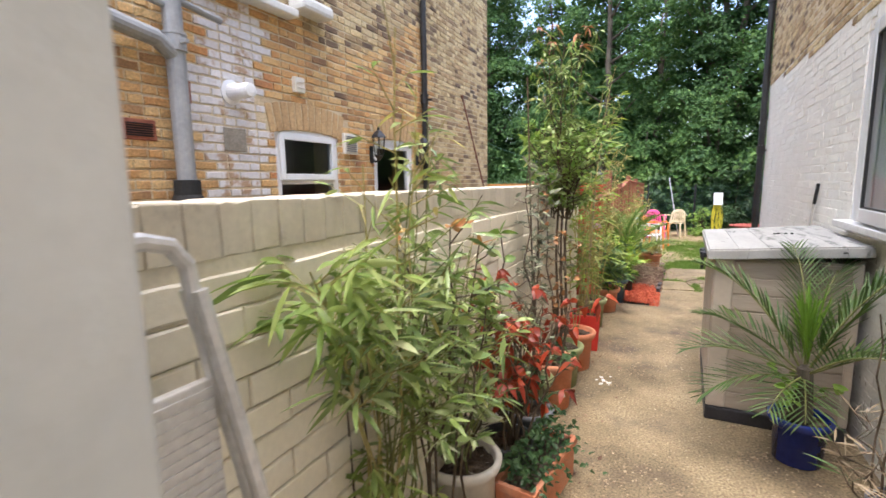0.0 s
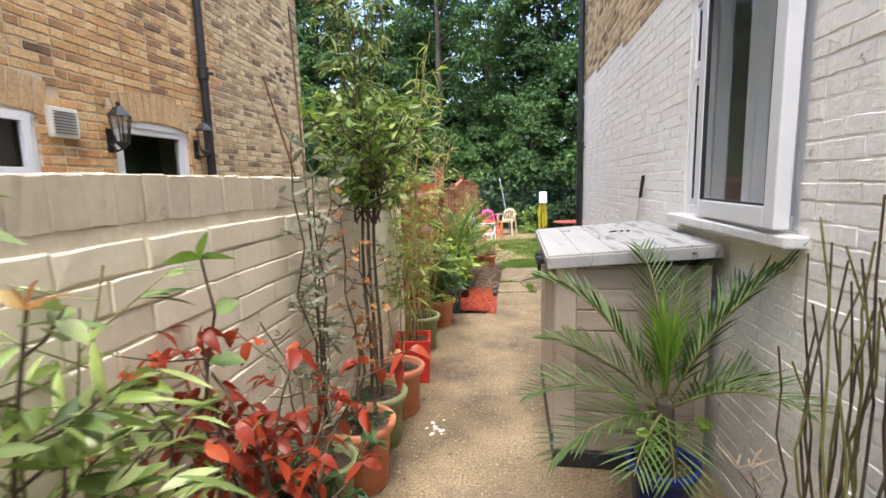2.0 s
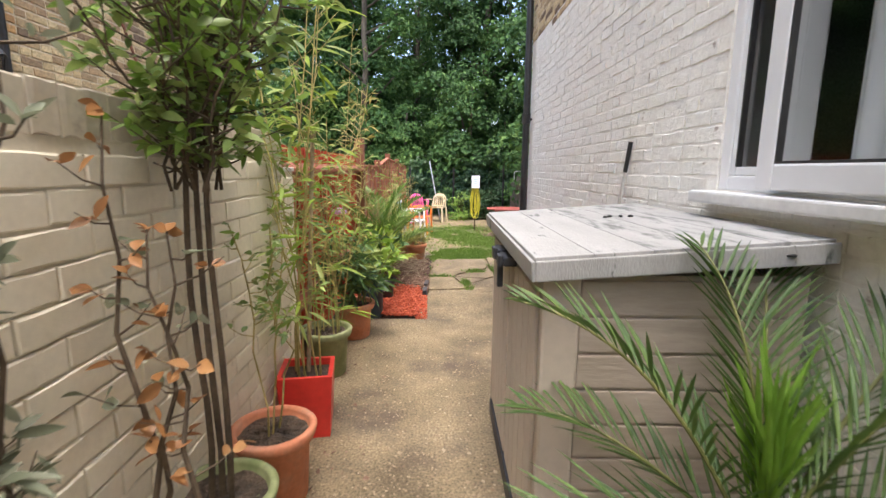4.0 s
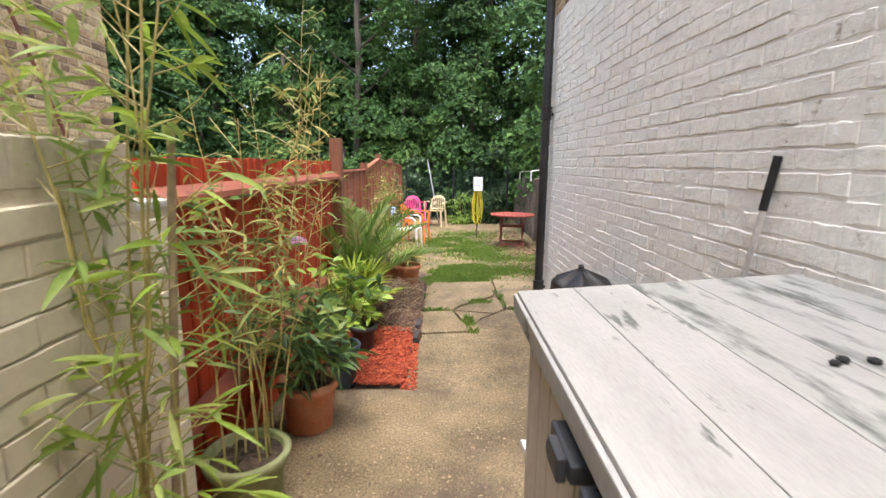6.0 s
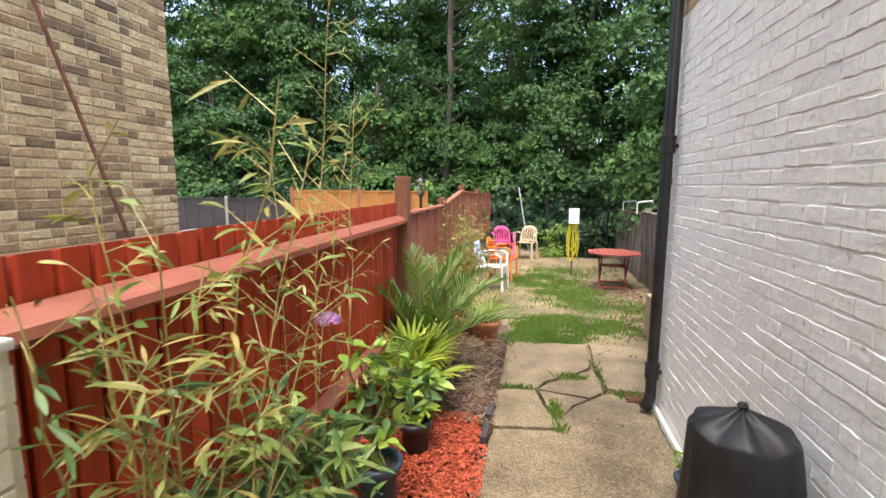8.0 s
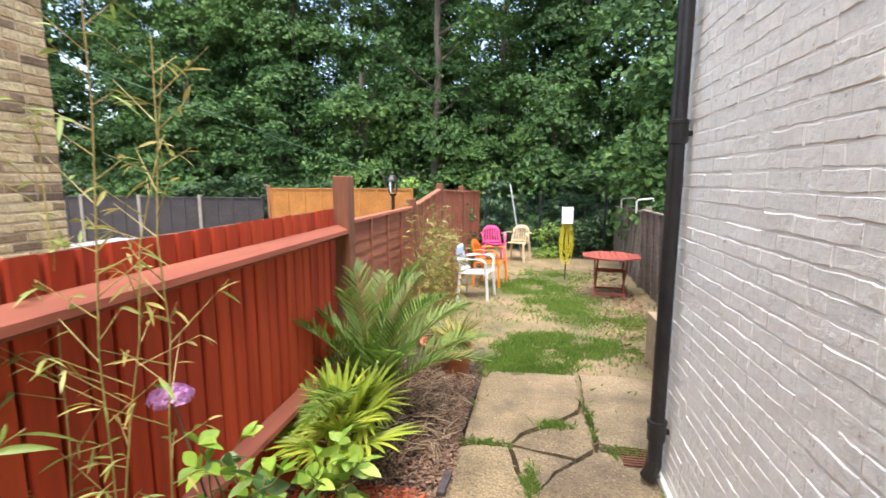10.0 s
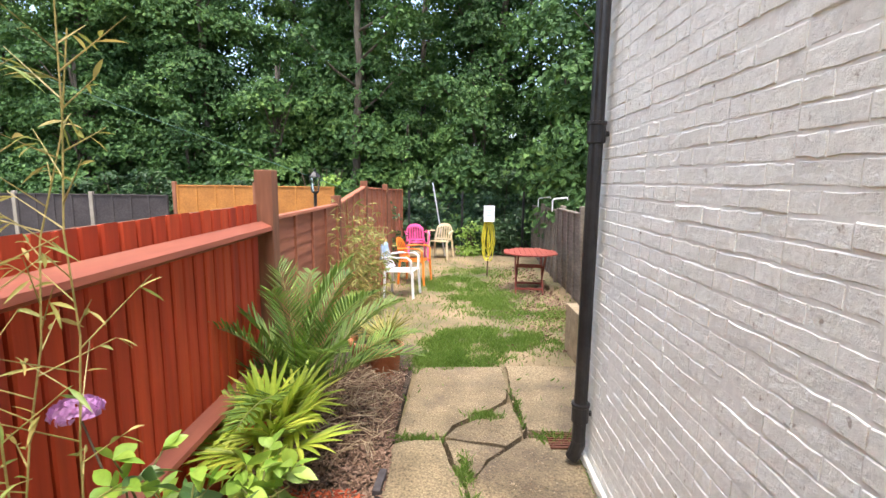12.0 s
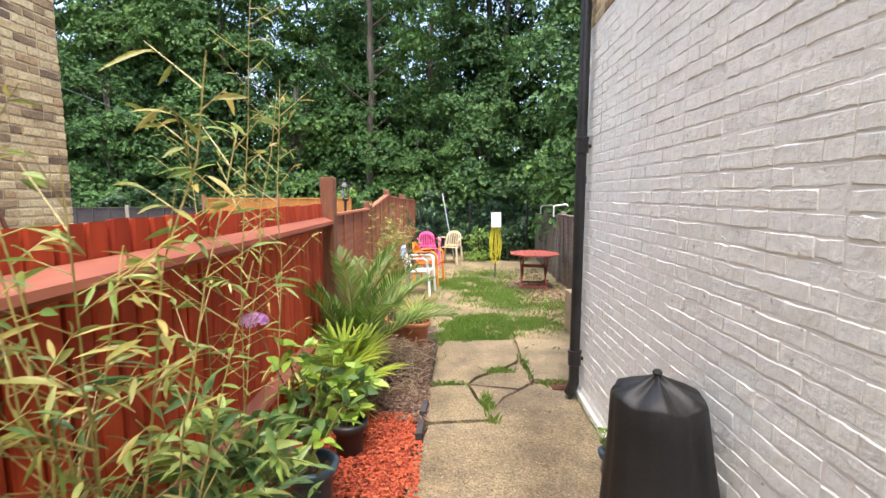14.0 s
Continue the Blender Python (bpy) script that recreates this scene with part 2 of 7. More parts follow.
M["beige"] = mat("cream_plastic", [(0.64, 0.53, 0.34), (0.72, 0.61, 0.42)], rough=0.4, bump=0, grain=0.04)
M["whiteplastic"] = mat("white_plastic", [(0.76, 0.77, 0.79), (0.82, 0.83, 0.85)], rough=0.4, bump=0, grain=0.04)
M["bluecushion"] = mat("pale_blue_cloth", [(0.32, 0.46, 0.70), (0.45, 0.58, 0.78)], rough=0.9, bump=0.2, grain=0.08)
M["table_red"] = mat("red_brown_table_wood", [(0.22, 0.045, 0.035), (0.30, 0.075, 0.055)], scale=4, fine=40, rough=0.6, bump=0.3, stretch=(0.2, 1, 1), grain=0.15)
M["paper"] = mat("white_paper_sheet", [(0.72, 0.75, 0.80), (0.80, 0.82, 0.86)], rough=0.5, bump=0.1, grain=0.04)
M["hose"] = mat("yellow_hose", [(0.55, 0.50, 0.03), (0.70, 0.62, 0.06)], rough=0.4, bump=0, grain=0.08)
M["wire"] = mat("green_wire", [(0.05, 0.13, 0.09), (0.08, 0.18, 0.13)], rough=0.5, bump=0)
M["bark"] = mat("grey_bark", [(0.05, 0.04, 0.03), (0.10, 0.082, 0.06), (0.15, 0.125, 0.09)], scale=6, fine=40, rough=0.95, bump=0.9, stretch=(1, 1, 0.2), grain=0.3, depth=0.02)
M["twig"] = mat("dark_twig", [(0.05, 0.035, 0.022), (0.12, 0.085, 0.05)], scale=12, fine=60, rough=0.9, bump=0.4)
M["greenstem"] = mat("green_stem", [(0.12, 0.13, 0.035), (0.22, 0.22, 0.07)], scale=10, fine=60, rough=0.6, bump=0.2)
M["culm"] = mat("bamboo_culm", [(0.20, 0.19, 0.05), (0.36, 0.30, 0.10), (0.45, 0.36, 0.14)], scale=9, fine=50, rough=0.5, bump=0.1)
M["cane"] = mat("dry_cane", [(0.27, 0.20, 0.12), (0.40, 0.31, 0.20)], scale=9, fine=50, rough=0.8, bump=0.2)
M["leaf_wood"] = leafmat("woodland_leaf", [(0.014, 0.048, 0.012), (0.038, 0.098, 0.022), (0.074, 0.160, 0.032), (0.15, 0.25, 0.05)], rough=0.7, rv=0.5, trans=0.22, scale=0.35)
M["leaf_bright"] = leafmat("bright_leaf", [(0.10, 0.20, 0.03), (0.20, 0.33, 0.05), (0.28, 0.40, 0.08)])
M["leaf_ivy"] = leafmat("ivy_leaf", [(0.020, 0.056, 0.018), (0.040, 0.092, 0.028), (0.075, 0.145, 0.045)])
M["leaf_bamboo"] = leafmat("bamboo_leaf", [(0.12, 0.20, 0.045), (0.23, 0.33, 0.075), (0.36, 0.44, 0.13), (0.54, 0.53, 0.22)], trans=0.4)
M["leaf_bamboo_dry"] = leafmat("yellowing_bamboo_leaf", [(0.14, 0.19, 0.042), (0.26, 0.28, 0.065), (0.46, 0.39, 0.12), (0.52, 0.38, 0.13)], trans=0.35)
# The last, whitish colour paints in leaf highlights along with pale variegation.
M["leaf_glossy"] = leafmat("glossy_green_leaf", [(0.09, 0.15, 0.045), (0.19, 0.27, 0.08), (0.34, 0.42, 0.15), (0.64, 0.64, 0.44)], rough=0.28, trans=0.2)
M["leaf_lime"] = leafmat("fresh_bamboo_leaf", [(0.20, 0.32, 0.04), (0.34, 0.46, 0.07), (0.46, 0.55, 0.12)], trans=0.45)
M["leaf_deep"] = leafmat("deep_green_lance_leaf", [(0.035, 0.085, 0.025), (0.07, 0.14, 0.04), (0.13, 0.22, 0.06), (0.30, 0.34, 0.10)], rough=0.4, trans=0.25)
M["leaf_red"] = leafmat("red_leaf", [(0.13, 0.016, 0.008), (0.33, 0.042, 0.014), (0.50, 0.105, 0.03)], trans=0.35)
M["leaf_orange"] = leafmat("young_orange_leaf", [(0.46, 0.15, 0.06), (0.50, 0.24, 0.08), (0.30, 0.28, 0.07)], trans=0.35)
M["leaf_brown"] = leafmat("withered_leaf", [(0.20, 0.09, 0.035), (0.36, 0.17, 0.06), (0.42, 0.24, 0.11)], trans=0.25)
M["leaf_olive"] = leafmat("grey_green_leaf", [(0.12, 0.14, 0.085), (0.21, 0.23, 0.15), (0.31, 0.32, 0.23)], rough=0.6)
M["leaf_bay"] = leafmat("standard_tree_leaf", [(0.11, 0.18, 0.045), (0.22, 0.31, 0.08), (0.38, 0.44, 0.15)])
M["leaf_palm"] = leafmat("date_palm_leaflet", [(0.035, 0.075, 0.018), (0.07, 0.13, 0.028), (0.13, 0.20, 0.04)], rough=0.55, trans=0.2)
M["leaf_palm_bed"] = leafmat("lush_palm_leaflet", [(0.055, 0.115, 0.02), (0.13, 0.22, 0.035), (0.25, 0.35, 0.06)], rough=0.5, trans=0.3)
M["leaf_palm_new"] = leafmat("young_palm_leaflet", [(0.14, 0.28, 0.03), (0.22, 0.38, 0.05)], rough=0.35, trans=0.3)
M["leaf_fan"] = leafmat("yellow_green_fan_leaf", [(0.18, 0.27, 0.03), (0.32, 0.42, 0.05), (0.50, 0.52, 0.08)], rough=0.4, trans=0.3)
M["leaf_hydrangea"] = leafmat("hydrangea_leaf", [(0.13, 0.26, 0.035), (0.25, 0.41, 0.055), (0.40, 0.52, 0.09)], rough=0.4)
M["leaf_dry"] = leafmat("dry_straw_leaf", [(0.26, 0.19, 0.12), (0.40, 0.31, 0.20), (0.50, 0.40, 0.28)], rough=0.8)
M["petal"] = leafmat("mauve_petal", [(0.56, 0.27, 0.58), (0.72, 0.42, 0.72)], trans=0.3)
M["petal_white"] = leafmat("pale_petal", [(0.62, 0.56, 0.50), (0.75, 0.70, 0.65)])
M["grass"] = leafmat("grass_blade", [(0.10, 0.18, 0.03), (0.16, 0.27, 0.045), (0.24, 0.33, 0.08)], rv=0.5, scale=2)
M["grass_dry"] = leafmat("dry_grass_blade", [(0.17, 0.145, 0.07), (0.22, 0.18, 0.095), (0.14, 0.17, 0.055)], rv=0.6)
M["mulch"] = mat("red_wood_chip", [(0.22, 0.028, 0.014), (0.42, 0.075, 0.03), (0.54, 0.14, 0.06)], scale=4, fine=60, rough=0.85, bump=0.5, rnd="isl", rv=0.8, grain=0.2)
M["mulch_brown"] = mat("brown_wood_chip", [(0.09, 0.05, 0.035), (0.20, 0.12, 0.08), (0.33, 0.22, 0.16)], scale=4, fine=60, rough=0.9, bump=0.5, rnd="isl", rv=0.8, grain=0.2)
M["pebble"] = mat("pale_pebble", [(0.13, 0.085, 0.05), (0.22, 0.155, 0.095), (0.30, 0.225, 0.14), (0.40, 0.32, 0.22)], scale=4, fine=60, rough=0.8, bump=0.2, rnd="isl", rv=0.85, grain=0.1)
M["litter"] = mat("white_chip", [(0.62, 0.6, 0.56), (0.8, 0.78, 0.74)], scale=9, rough=0.8)
M["airbrick"] = mat("red_terracotta_vent", [(0.26, 0.08, 0.05), (0.34, 0.12, 0.07)], scale=9, rough=0.85, bump=0.3)
M["dark"] = mat("dark_recess", [(0.012, 0.012, 0.012), (0.02, 0.02, 0.02)], rough=0.9, bump=0)
M["rust"] = mat("rusty_brown_metal", [(0.10, 0.035, 0.02), (0.20, 0.08, 0.045)], scale=9, rough=0.8, bump=0.4)
M["mesh_green"] = mat("green_plastic_wire", [(0.04, 0.10, 0.07), (0.06, 0.14, 0.10)], rough=0.5, bump=0)

glass = bpy.data.materials.new("window_glass")
glass.use_nodes = True
_g = glass.node_tree
_gl, _tp, _mx, _fr = (_g.nodes.new(s) for s in ("ShaderNodeBsdfGlossy", "ShaderNodeBsdfTransparent", "ShaderNodeMixShader", "ShaderNodeFresnel"))
_gl.inputs["Roughness"].default_value = 0.02
_fr.inputs["IOR"].default_value = 1.45
_tp.inputs["Color"].default_value = (0.95, 0.97, 0.97, 1)
_g.links.new(_fr.outputs[0], _mx.inputs[0])
_g.links.new(_tp.outputs[0], _mx.inputs[1])
_g.links.new(_gl.outputs[0], _mx.inputs[2])
_g.links.new(_mx.outputs[0], _g.nodes["Material Output"].inputs["Surface"])
M["glass"] = glass


# ---- mesh helpers ----
def link(name, me, material, parent=None, label="", kind=""):
    ob = new(name, me)
    if material is not None and not me.materials:
        me.materials.append(material)
    if parent is not None:
        ob.parent = parent
    return tagged(ob, label=label, kind=kind)


def part(name, bm, material, parent=None, label="", smooth=False):
    me = bpy.data.meshes.new(name)
    bmesh.ops.recalc_face_normals(bm, faces=bm.faces)
    if smooth:
        for fc in bm.faces:
            fc.smooth = True
    bm.to_mesh(me)
    bm.free()
    return link(name, me, material, parent, label)


def thing(name, m=None, label="", category="", group="", kind=""):
    e = new(name)
    e.empty_display_size = 0.1
    if m is not None:
        e.matrix_world = m
    return tagged(e, label, category, group, kind)


def box(bm, x0, x1, y0, y1, z0, z1, bevel=0.0, m=None):
    r = bmesh.ops.create_cube(bm, size=1)
    vs = r["verts"]
    bmesh.ops.scale(bm, vec=(x1 - x0, y1 - y0, z1 - z0), verts=vs)
    bmesh.ops.translate(bm, vec=((x0 + x1) / 2, (y0 + y1) / 2, (z0 + z1) / 2), verts=vs)
    if bevel:
        es = list({e for v in vs for e in v.link_edges})
        r = bmesh.ops.bevel(bm, geom=es, offset=bevel, segments=2, affect="EDGES", profile=0.6)
        vs = list({v for fc in r["faces"] for v in fc.verts} | {v for v in vs if v.is_valid})
    if m is not None:
        bmesh.ops.transform(bm, matrix=m, verts=vs)
    return vs


def tube(bm, pts, r0, r1=None, n=6, cap=True):
    r1 = r0 if r1 is None else r1
    pts = [Vector(p) for p in pts]
    rings = []
    for i, p in enumerate(pts):
        d = (pts[min(i + 1, len(pts) - 1)] - pts[max(i - 1, 0)])
        d = d.normalized() if d.length > 1e-6 else Vector((0, 0, 1))
        u = d.cross(Vector((0, 1, 0.13))).normalized()
        v = d.cross(u)
        r = r0 + (r1 - r0) * i / max(1, len(pts) - 1)
        rings.append([bm.verts.new(p + (u * math.cos(a) + v * math.sin(a)) * r) for a in [2 * math.pi * k / n for k in range(n)]])
    for a, b in zip(rings, rings[1:]):
        for k in range(n):
            bm.faces.new((a[k], a[(k + 1) % n], b[(k + 1) % n], b[k]))
    if cap:
        bm.faces.new(rings[0][::-1])
        bm.faces.new(rings[-1])


def lathe(bm, prof, n=32, at=(0, 0, 0)):
    rings = [[bm.verts.new((at[0] + r * math.cos(2 * math.pi * k / n), at[1] + r * math.sin(2 * math.pi * k / n), at[2] + z)) for k in range(n)] for r, z in prof]
    for a, b in zip(rings, rings[1:]):
        for k in range(n):
            bm.faces.new((a[k], a[(k + 1) % n], b[(k + 1) % n], b[k]))
    bm.faces.new(rings[0][::-1])
    bm.faces.new(rings[-1])


def prism(bm, poly, z0, z1, top_bevel=0.0):
    lo = [bm.verts.new((x, y, z0)) for x, y in poly]
    hi = [bm.verts.new((x, y, z1)) for x, y in poly]
    n = len(poly)
    for k in range(n):
        bm.faces.new((lo[k], lo[(k + 1) % n], hi[(k + 1) % n], hi[k]))
    bm.faces.new(lo[::-1])
    top = bm.faces.new(hi)
    if top_bevel:
        bmesh.ops.bevel(bm, geom=list(top.edges), offset=top_bevel, segments=1, affect="EDGES")


def quick(name, v, f, material, parent=None, label="", kind="", smooth=False):
    """A mesh from arrays: vertices N x 3, faces F x k."""
    v, f = np.asarray(v, np.float32), np.asarray(f, np.int32)
    me = bpy.data.meshes.new(name)
    me.vertices.add(len(v))
    me.vertices.foreach_set("co", v.ravel())
    me.loops.add(f.size)
    me.loops.foreach_set("vertex_index", f.ravel())
    me.polygons.add(len(f))
    me.polygons.foreach_set("loop_start", np.arange(0, f.size, f.shape[1], dtype=np.int32))
    me.update(calc_edges=True)
    me.validate()
    if smooth:
        me.shade_smooth()
    else:
        me.shade_flat()
    return link(name, me, material, parent, label, kind)


RNG = np.random.default_rng(7)


def unit(a):
    return a / np.maximum(np.linalg.norm(a, axis=-1, keepdims=True), 1e-9)


def blades(P, D, L, W, droop=0.3, up=None, fold=0.25, twist=0.6, rng=RNG):
    """Lance-shaped leaves: vertices and quad faces, each leaf of three quads with a folded middle and a bent tip."""
    P, D = np.asarray(P, float), unit(np.asarray(D, float))
    n = len(P)
    L, W = np.broadcast_to(L, n)[:, None], np.broadcast_to(W, n)[:, None]
    z = np.tile([0.0, 0, 1], (n, 1)) if up is None else up
    z = z + rng.normal(0, twist, (n, 3))
    side = unit(np.cross(D, z))
    nor = unit(np.cross(side, D))
    dr = np.broadcast_to(droop, n)[:, None] * rng.uniform(0.5, 1.5, (n, 1))
    g = np.array([0, 0, -1.0])
    rows = []
    for s, w in ((0.16, 0.55), (0.36, 0.95), (0.58, 0.92), (0.80, 0.55)):
        c = P + D * L * s + g * L * dr * s * s
        h = nor * W * fold * w
        rows += [c - side * W * w / 2 + h, c, c + side * W * w / 2 + h]
    V = np.stack([P, *rows, P + D * L * 0.99 + g * L * dr], 1).reshape(-1, 3)
    tris = [[0, 2, 1], [0, 3, 2], [10, 11, 13], [11, 12, 13]]
    for a in (1, 4, 7):
        tris += [[a, a + 1, a + 4], [a, a + 4, a + 3], [a + 1, a + 2, a + 5], [a + 1, a + 5, a + 4]]
    F = (np.array(tris) + (np.arange(n) * 14)[:, None, None]).reshape(-1, 3)
    return V, F


def leafcards(P, N, S, rng=RNG, ratio=0.8, cup=0.18):
    """Broad leaves: six-cornered, cupped, of two quads each."""
    n = len(P)
    S = np.broadcast_to(S, n)[:, None]
    N = unit(N)
    a = unit(np.cross(N, rng.normal(0, 1, (n, 3))))
    b = np.cross(N, a)
    h = N * S * cup
    V = np.stack([P - a * S * 0.5, P - a * S * 0.12 + b * S * ratio * 0.5 + h, P + a * S * 0.34 + b * S * ratio * 0.30 + h, P + a * S * 0.62,
                  P + a * S * 0.34 - b * S * ratio * 0.30 + h, P - a * S * 0.12 - b * S * ratio * 0.5 + h], 1).reshape(-1, 3)
    off = (np.arange(n) * 6)[:, None, None]
    F = (np.array([[0, 3, 2, 1], [0, 5, 4, 3]]) + off).reshape(-1, 4)
    return V, F


# ---- masonry ----
def brick_mesh(name, lx, h, depth, seed, material, soft=0.005, rough=0.0045):
    """One worn brick lying along x, its face towards -y at y = 0, centred on x and z: five uneven stations along it."""
    r = random.Random(seed)
    white, paint = "white_m" in material.name, "paint" in material.name
    e = 0.0028 if white else 0.0022 if paint else 0.0032
    x, z = lx / 2 + (0.001 if white else 0), h / 2
    s = 0.0024 if white else soft * 0.75
    dip = 0.0011 if paint else 0.0018
    st = [-1, -0.55 + r.uniform(-0.1, 0.1), r.uniform(-0.1, 0.1), 0.55 + r.uniform(-0.1, 0.1), 1]
    lo = [(x * q + r.uniform(-0.0015, 0.0015), -z + r.uniform(-e, e)) for q in st]
    hi = [(x * q + r.uniform(-0.0015, 0.0015), z + r.uniform(-e, e)) for q in st]
    ring = lo + hi[::-1]
    def inset(p):
        return (p[0] - math.copysign(min(s * 0.7, abs(p[0])), p[0]) * (abs(p[0]) > x * 0.9), p[1] - math.copysign(s + r.uniform(-0.0012, 0.0022), p[1]))
    front = [(*inset(p)[:1], r.uniform(-dip, dip), inset(p)[1]) for p in ring]
    mid = [(a, s * r.uniform(0.7, 1.2), b) for a, b in ring]
    back = [(a, depth, b) for a, b in ring]
    n = 10
    fs = [(k, k + 1, 8 - k, 9 - k) for k in range(4)]
    for o in (0, n):
        fs += [(k + o + n, (k + 1) % n + o + n, (k + 1) % n + o, k + o) for k in range(n)]
    me = bpy.data.meshes.new(name)
    me.from_pydata(front + mid + back, [], fs)
    me.shade_flat()
    me.materials.append(material)
    return me


PENDING = []


def bricks(parent, m, length, z0, z1, bond, near, mats, holes=(), course=0.075, proud=0.007, limit=300, u0=0.0, skip=None):
    """Collects the bricks of a wall face: u runs along m's x, the face looks to m's -y. near: (u, z) by which the nearest are parts."""
    PENDING.append((parent, m, length, z0, z1, bond, near, mats, holes, course, proud, limit, u0, skip))


def lay(parent, m, length, z0, z1, bond, near, mats, holes, course, proud, limit, u0, skip):
    mo, mi = mats
    q = course / 0.075
    J, H = (0.0070, course - 0.0076) if "white_m" in mi.name else (0.0055, course - 0.006) if "paint" in mi.name else (0.011, course - 0.013)
    wob = 0.0019 if "white_m" in mi.name else 0.0025
    out = []
    rnd = random.Random(len(parent.name) + int(length * 10))
    k = 0
    z = z0
    while z + H * 0.6 < z1:
        u = u0 - (0.055 if k % 2 else 0.17) * q
        i = k % 2
        while u < u0 + length:
            if bond == "flemish":
                w = 0.226 * q - J if i % 2 == 0 else 0.1135 * q - J
            elif bond == "english":
                w = 0.226 * q - J if k % 2 else 0.1135 * q - J
            else:
                w = 0.226 * q - J
            a, b = max(u, u0), min(u + w, u0 + length)
            spans = [(a, b)]
            for (ha, hb, za, zb) in holes:
                if z + H > za + 0.01 and z < zb - 0.01:
                    nxt = []
                    for (s, e) in spans:
                        if e <= ha or s >= hb:
                            nxt.append((s, e))
                        else:
                            if s < ha:
                                nxt.append((s, ha))
                            if e > hb:
                                nxt.append((hb, e))
                    spans = nxt
            for s, e in spans:
                if e - s > 0.025 and not (skip and skip((s + e) / 2, z + H / 2)):
                    out.append(((s + e) / 2, z + H / 2, e - s))
            u += w + J
            i += 1
        z += course
        k += 1
    out.sort(key=lambda c: (c[0] - near[0]) ** 2 + (c[1] - near[1]) ** 2)
    meshes = {}
    for s in range(10):
        meshes[s] = (brick_mesh("brick", 0.215, H, 0.04, s, mo), brick_mesh("brick", 0.1025, H, 0.04, s + 50, mo))
    for cu, cz, w in out[:limit]:
        s = rnd.randrange(10)
        big = w > 0.16 * q
        ob = new("brick", meshes[s][0 if big else 1])
        ob.parent = parent
        ob.matrix_basis = m @ Matrix.Translation((cu, -proud + rnd.uniform(-wob, wob), cz)) @ Matrix.Rotation(rnd.uniform(-0.014, 0.014), 4, "Y") @ Matrix.Rotation(rnd.uniform(-0.004, 0.004), 4, "X") @ Matrix.Diagonal((w / (0.215 if big else 0.1025), 1, 1, 1))
    rest = out[limit:]
    if rest:
        tv = [np.array([v.co for v in meshes[s][b].vertices]) for s in range(10) for b in (0, 1)]
        tf = np.array([list(p.vertices) for p in meshes[0][0].polygons])
        V, F = [], []
        for n, (cu, cz, w) in enumerate(rest):
            s = rnd.randrange(10)
            big = w > 0.16 * q
            v = tv[s * 2 + (0 if big else 1)].copy()
            v[:, 0] *= w / (0.215 if big else 0.1025)
            V.append(v + (cu, -proud + rnd.uniform(-wob, wob), cz))
            F.append(tf + n * 30)
        V = np.concatenate(V)
        R = np.array(m.to_3x3())
        V = V @ R.T + np.array(m.translation)
        quick("brickwork", V, np.concatenate(F), mi, parent, kind="stuff")


def wall_x(name, x0, x1, y0, y1, z0, z1, holes, material, label=""):
    """A wall slab between x0 and x1 that runs along y, with openings (ya, yb, za, zb) through it."""
    bm = bmesh.new()
    ys = sorted({y0, y1, *[h[0] for h in holes], *[h[1] for h in holes]})
    for a, b in zip(ys, ys[1:]):
        cut = sorted((h[2], h[3]) for h in holes if h[0] <= a and h[1] >= b)
        z = z0
        for lo, hi in cut:
            if lo > z:
                box(bm, x0, x1, a, b, z, lo)
            z = hi
        if z < z1:
            box(bm, x0, x1, a, b, z, z1)
    bmesh.ops.remove_doubles(bm, verts=bm.verts, dist=1e-4)
    ob = part(name, bm, material)
    return tagged(ob, label=label, kind="structure")


ALONG_LEFT = Matrix(((0, -1, 0, 0), (1, 0, 0, 0), (0, 0, 1, 0), (0, 0, 0, 1)))   # u along +y, face to +x
ALONG_RIGHT = Matrix(((0, 1, 0, 0), (-1, 0, 0, 0), (0, 0, 1, 0), (0, 0, 0, 1)))  # u along -y, face to -x


# ---- ground, path, bed ----
def lie(y):
    """Height of the open ground: level by the house, falling gently into the garden."""
    t = min(max((y - 8.3) / 4.2, 0), 1)
    return -0.03 - 0.22 * t * t * (3 - 2 * t) if y > 8.3 else -0.03


def ground():
    xs = np.concatenate([np.linspace(-400, -14, 6), np.linspace(-12, -1.2, 10), np.linspace(-1, 3, 60), np.linspace(3.4, 14, 10), np.linspace(20, 400, 5)])
    ys = np.concatenate([np.linspace(-300, -6, 6), np.linspace(-4, 8.4, 16), np.linspace(8.5, 17, 110), np.linspace(18, 40, 12), np.linspace(60, 600, 5)])
    V = [(x, y, (lie(y) if y > 8.3 else -0.13 if y < 8.2 else -0.06) + (0.022 * noise.noise((x * 2.2, y * 2.2, 0)) + 0.012 * noise.noise((x * 9, y * 9, 3)) if y > 8.3 else 0)) for y in ys for x in xs]
    nx = len(xs)
    F = [(j * nx + i, j * nx + i + 1, (j + 1) * nx + i + 1, (j + 1) * nx + i) for j in range(len(ys) - 1) for i in range(nx - 1)]
    quick("ground", V, F, M["lawn"], kind="structure", smooth=True)["label"] = "worn garden lawn with bare dry soil patches"


def ragged(poly, step=0.07, amp=0.012, seed=0, keep=()):
    r = random.Random(seed)
    out = []
    for k, (a, b) in enumerate(zip(poly, poly[1:] + poly[:1])):
        n = max(1, int(math.dist(a, b) / step)) if k not in keep else 1
        for i in range(n):
            t = i / n
            j = 0 if k in keep and i == 0 else amp
            out.append((a[0] + (b[0] - a[0]) * t + r.uniform(-j, j), a[1] + (b[1] - a[1]) * t + r.uniform(-j, j)))
    return out


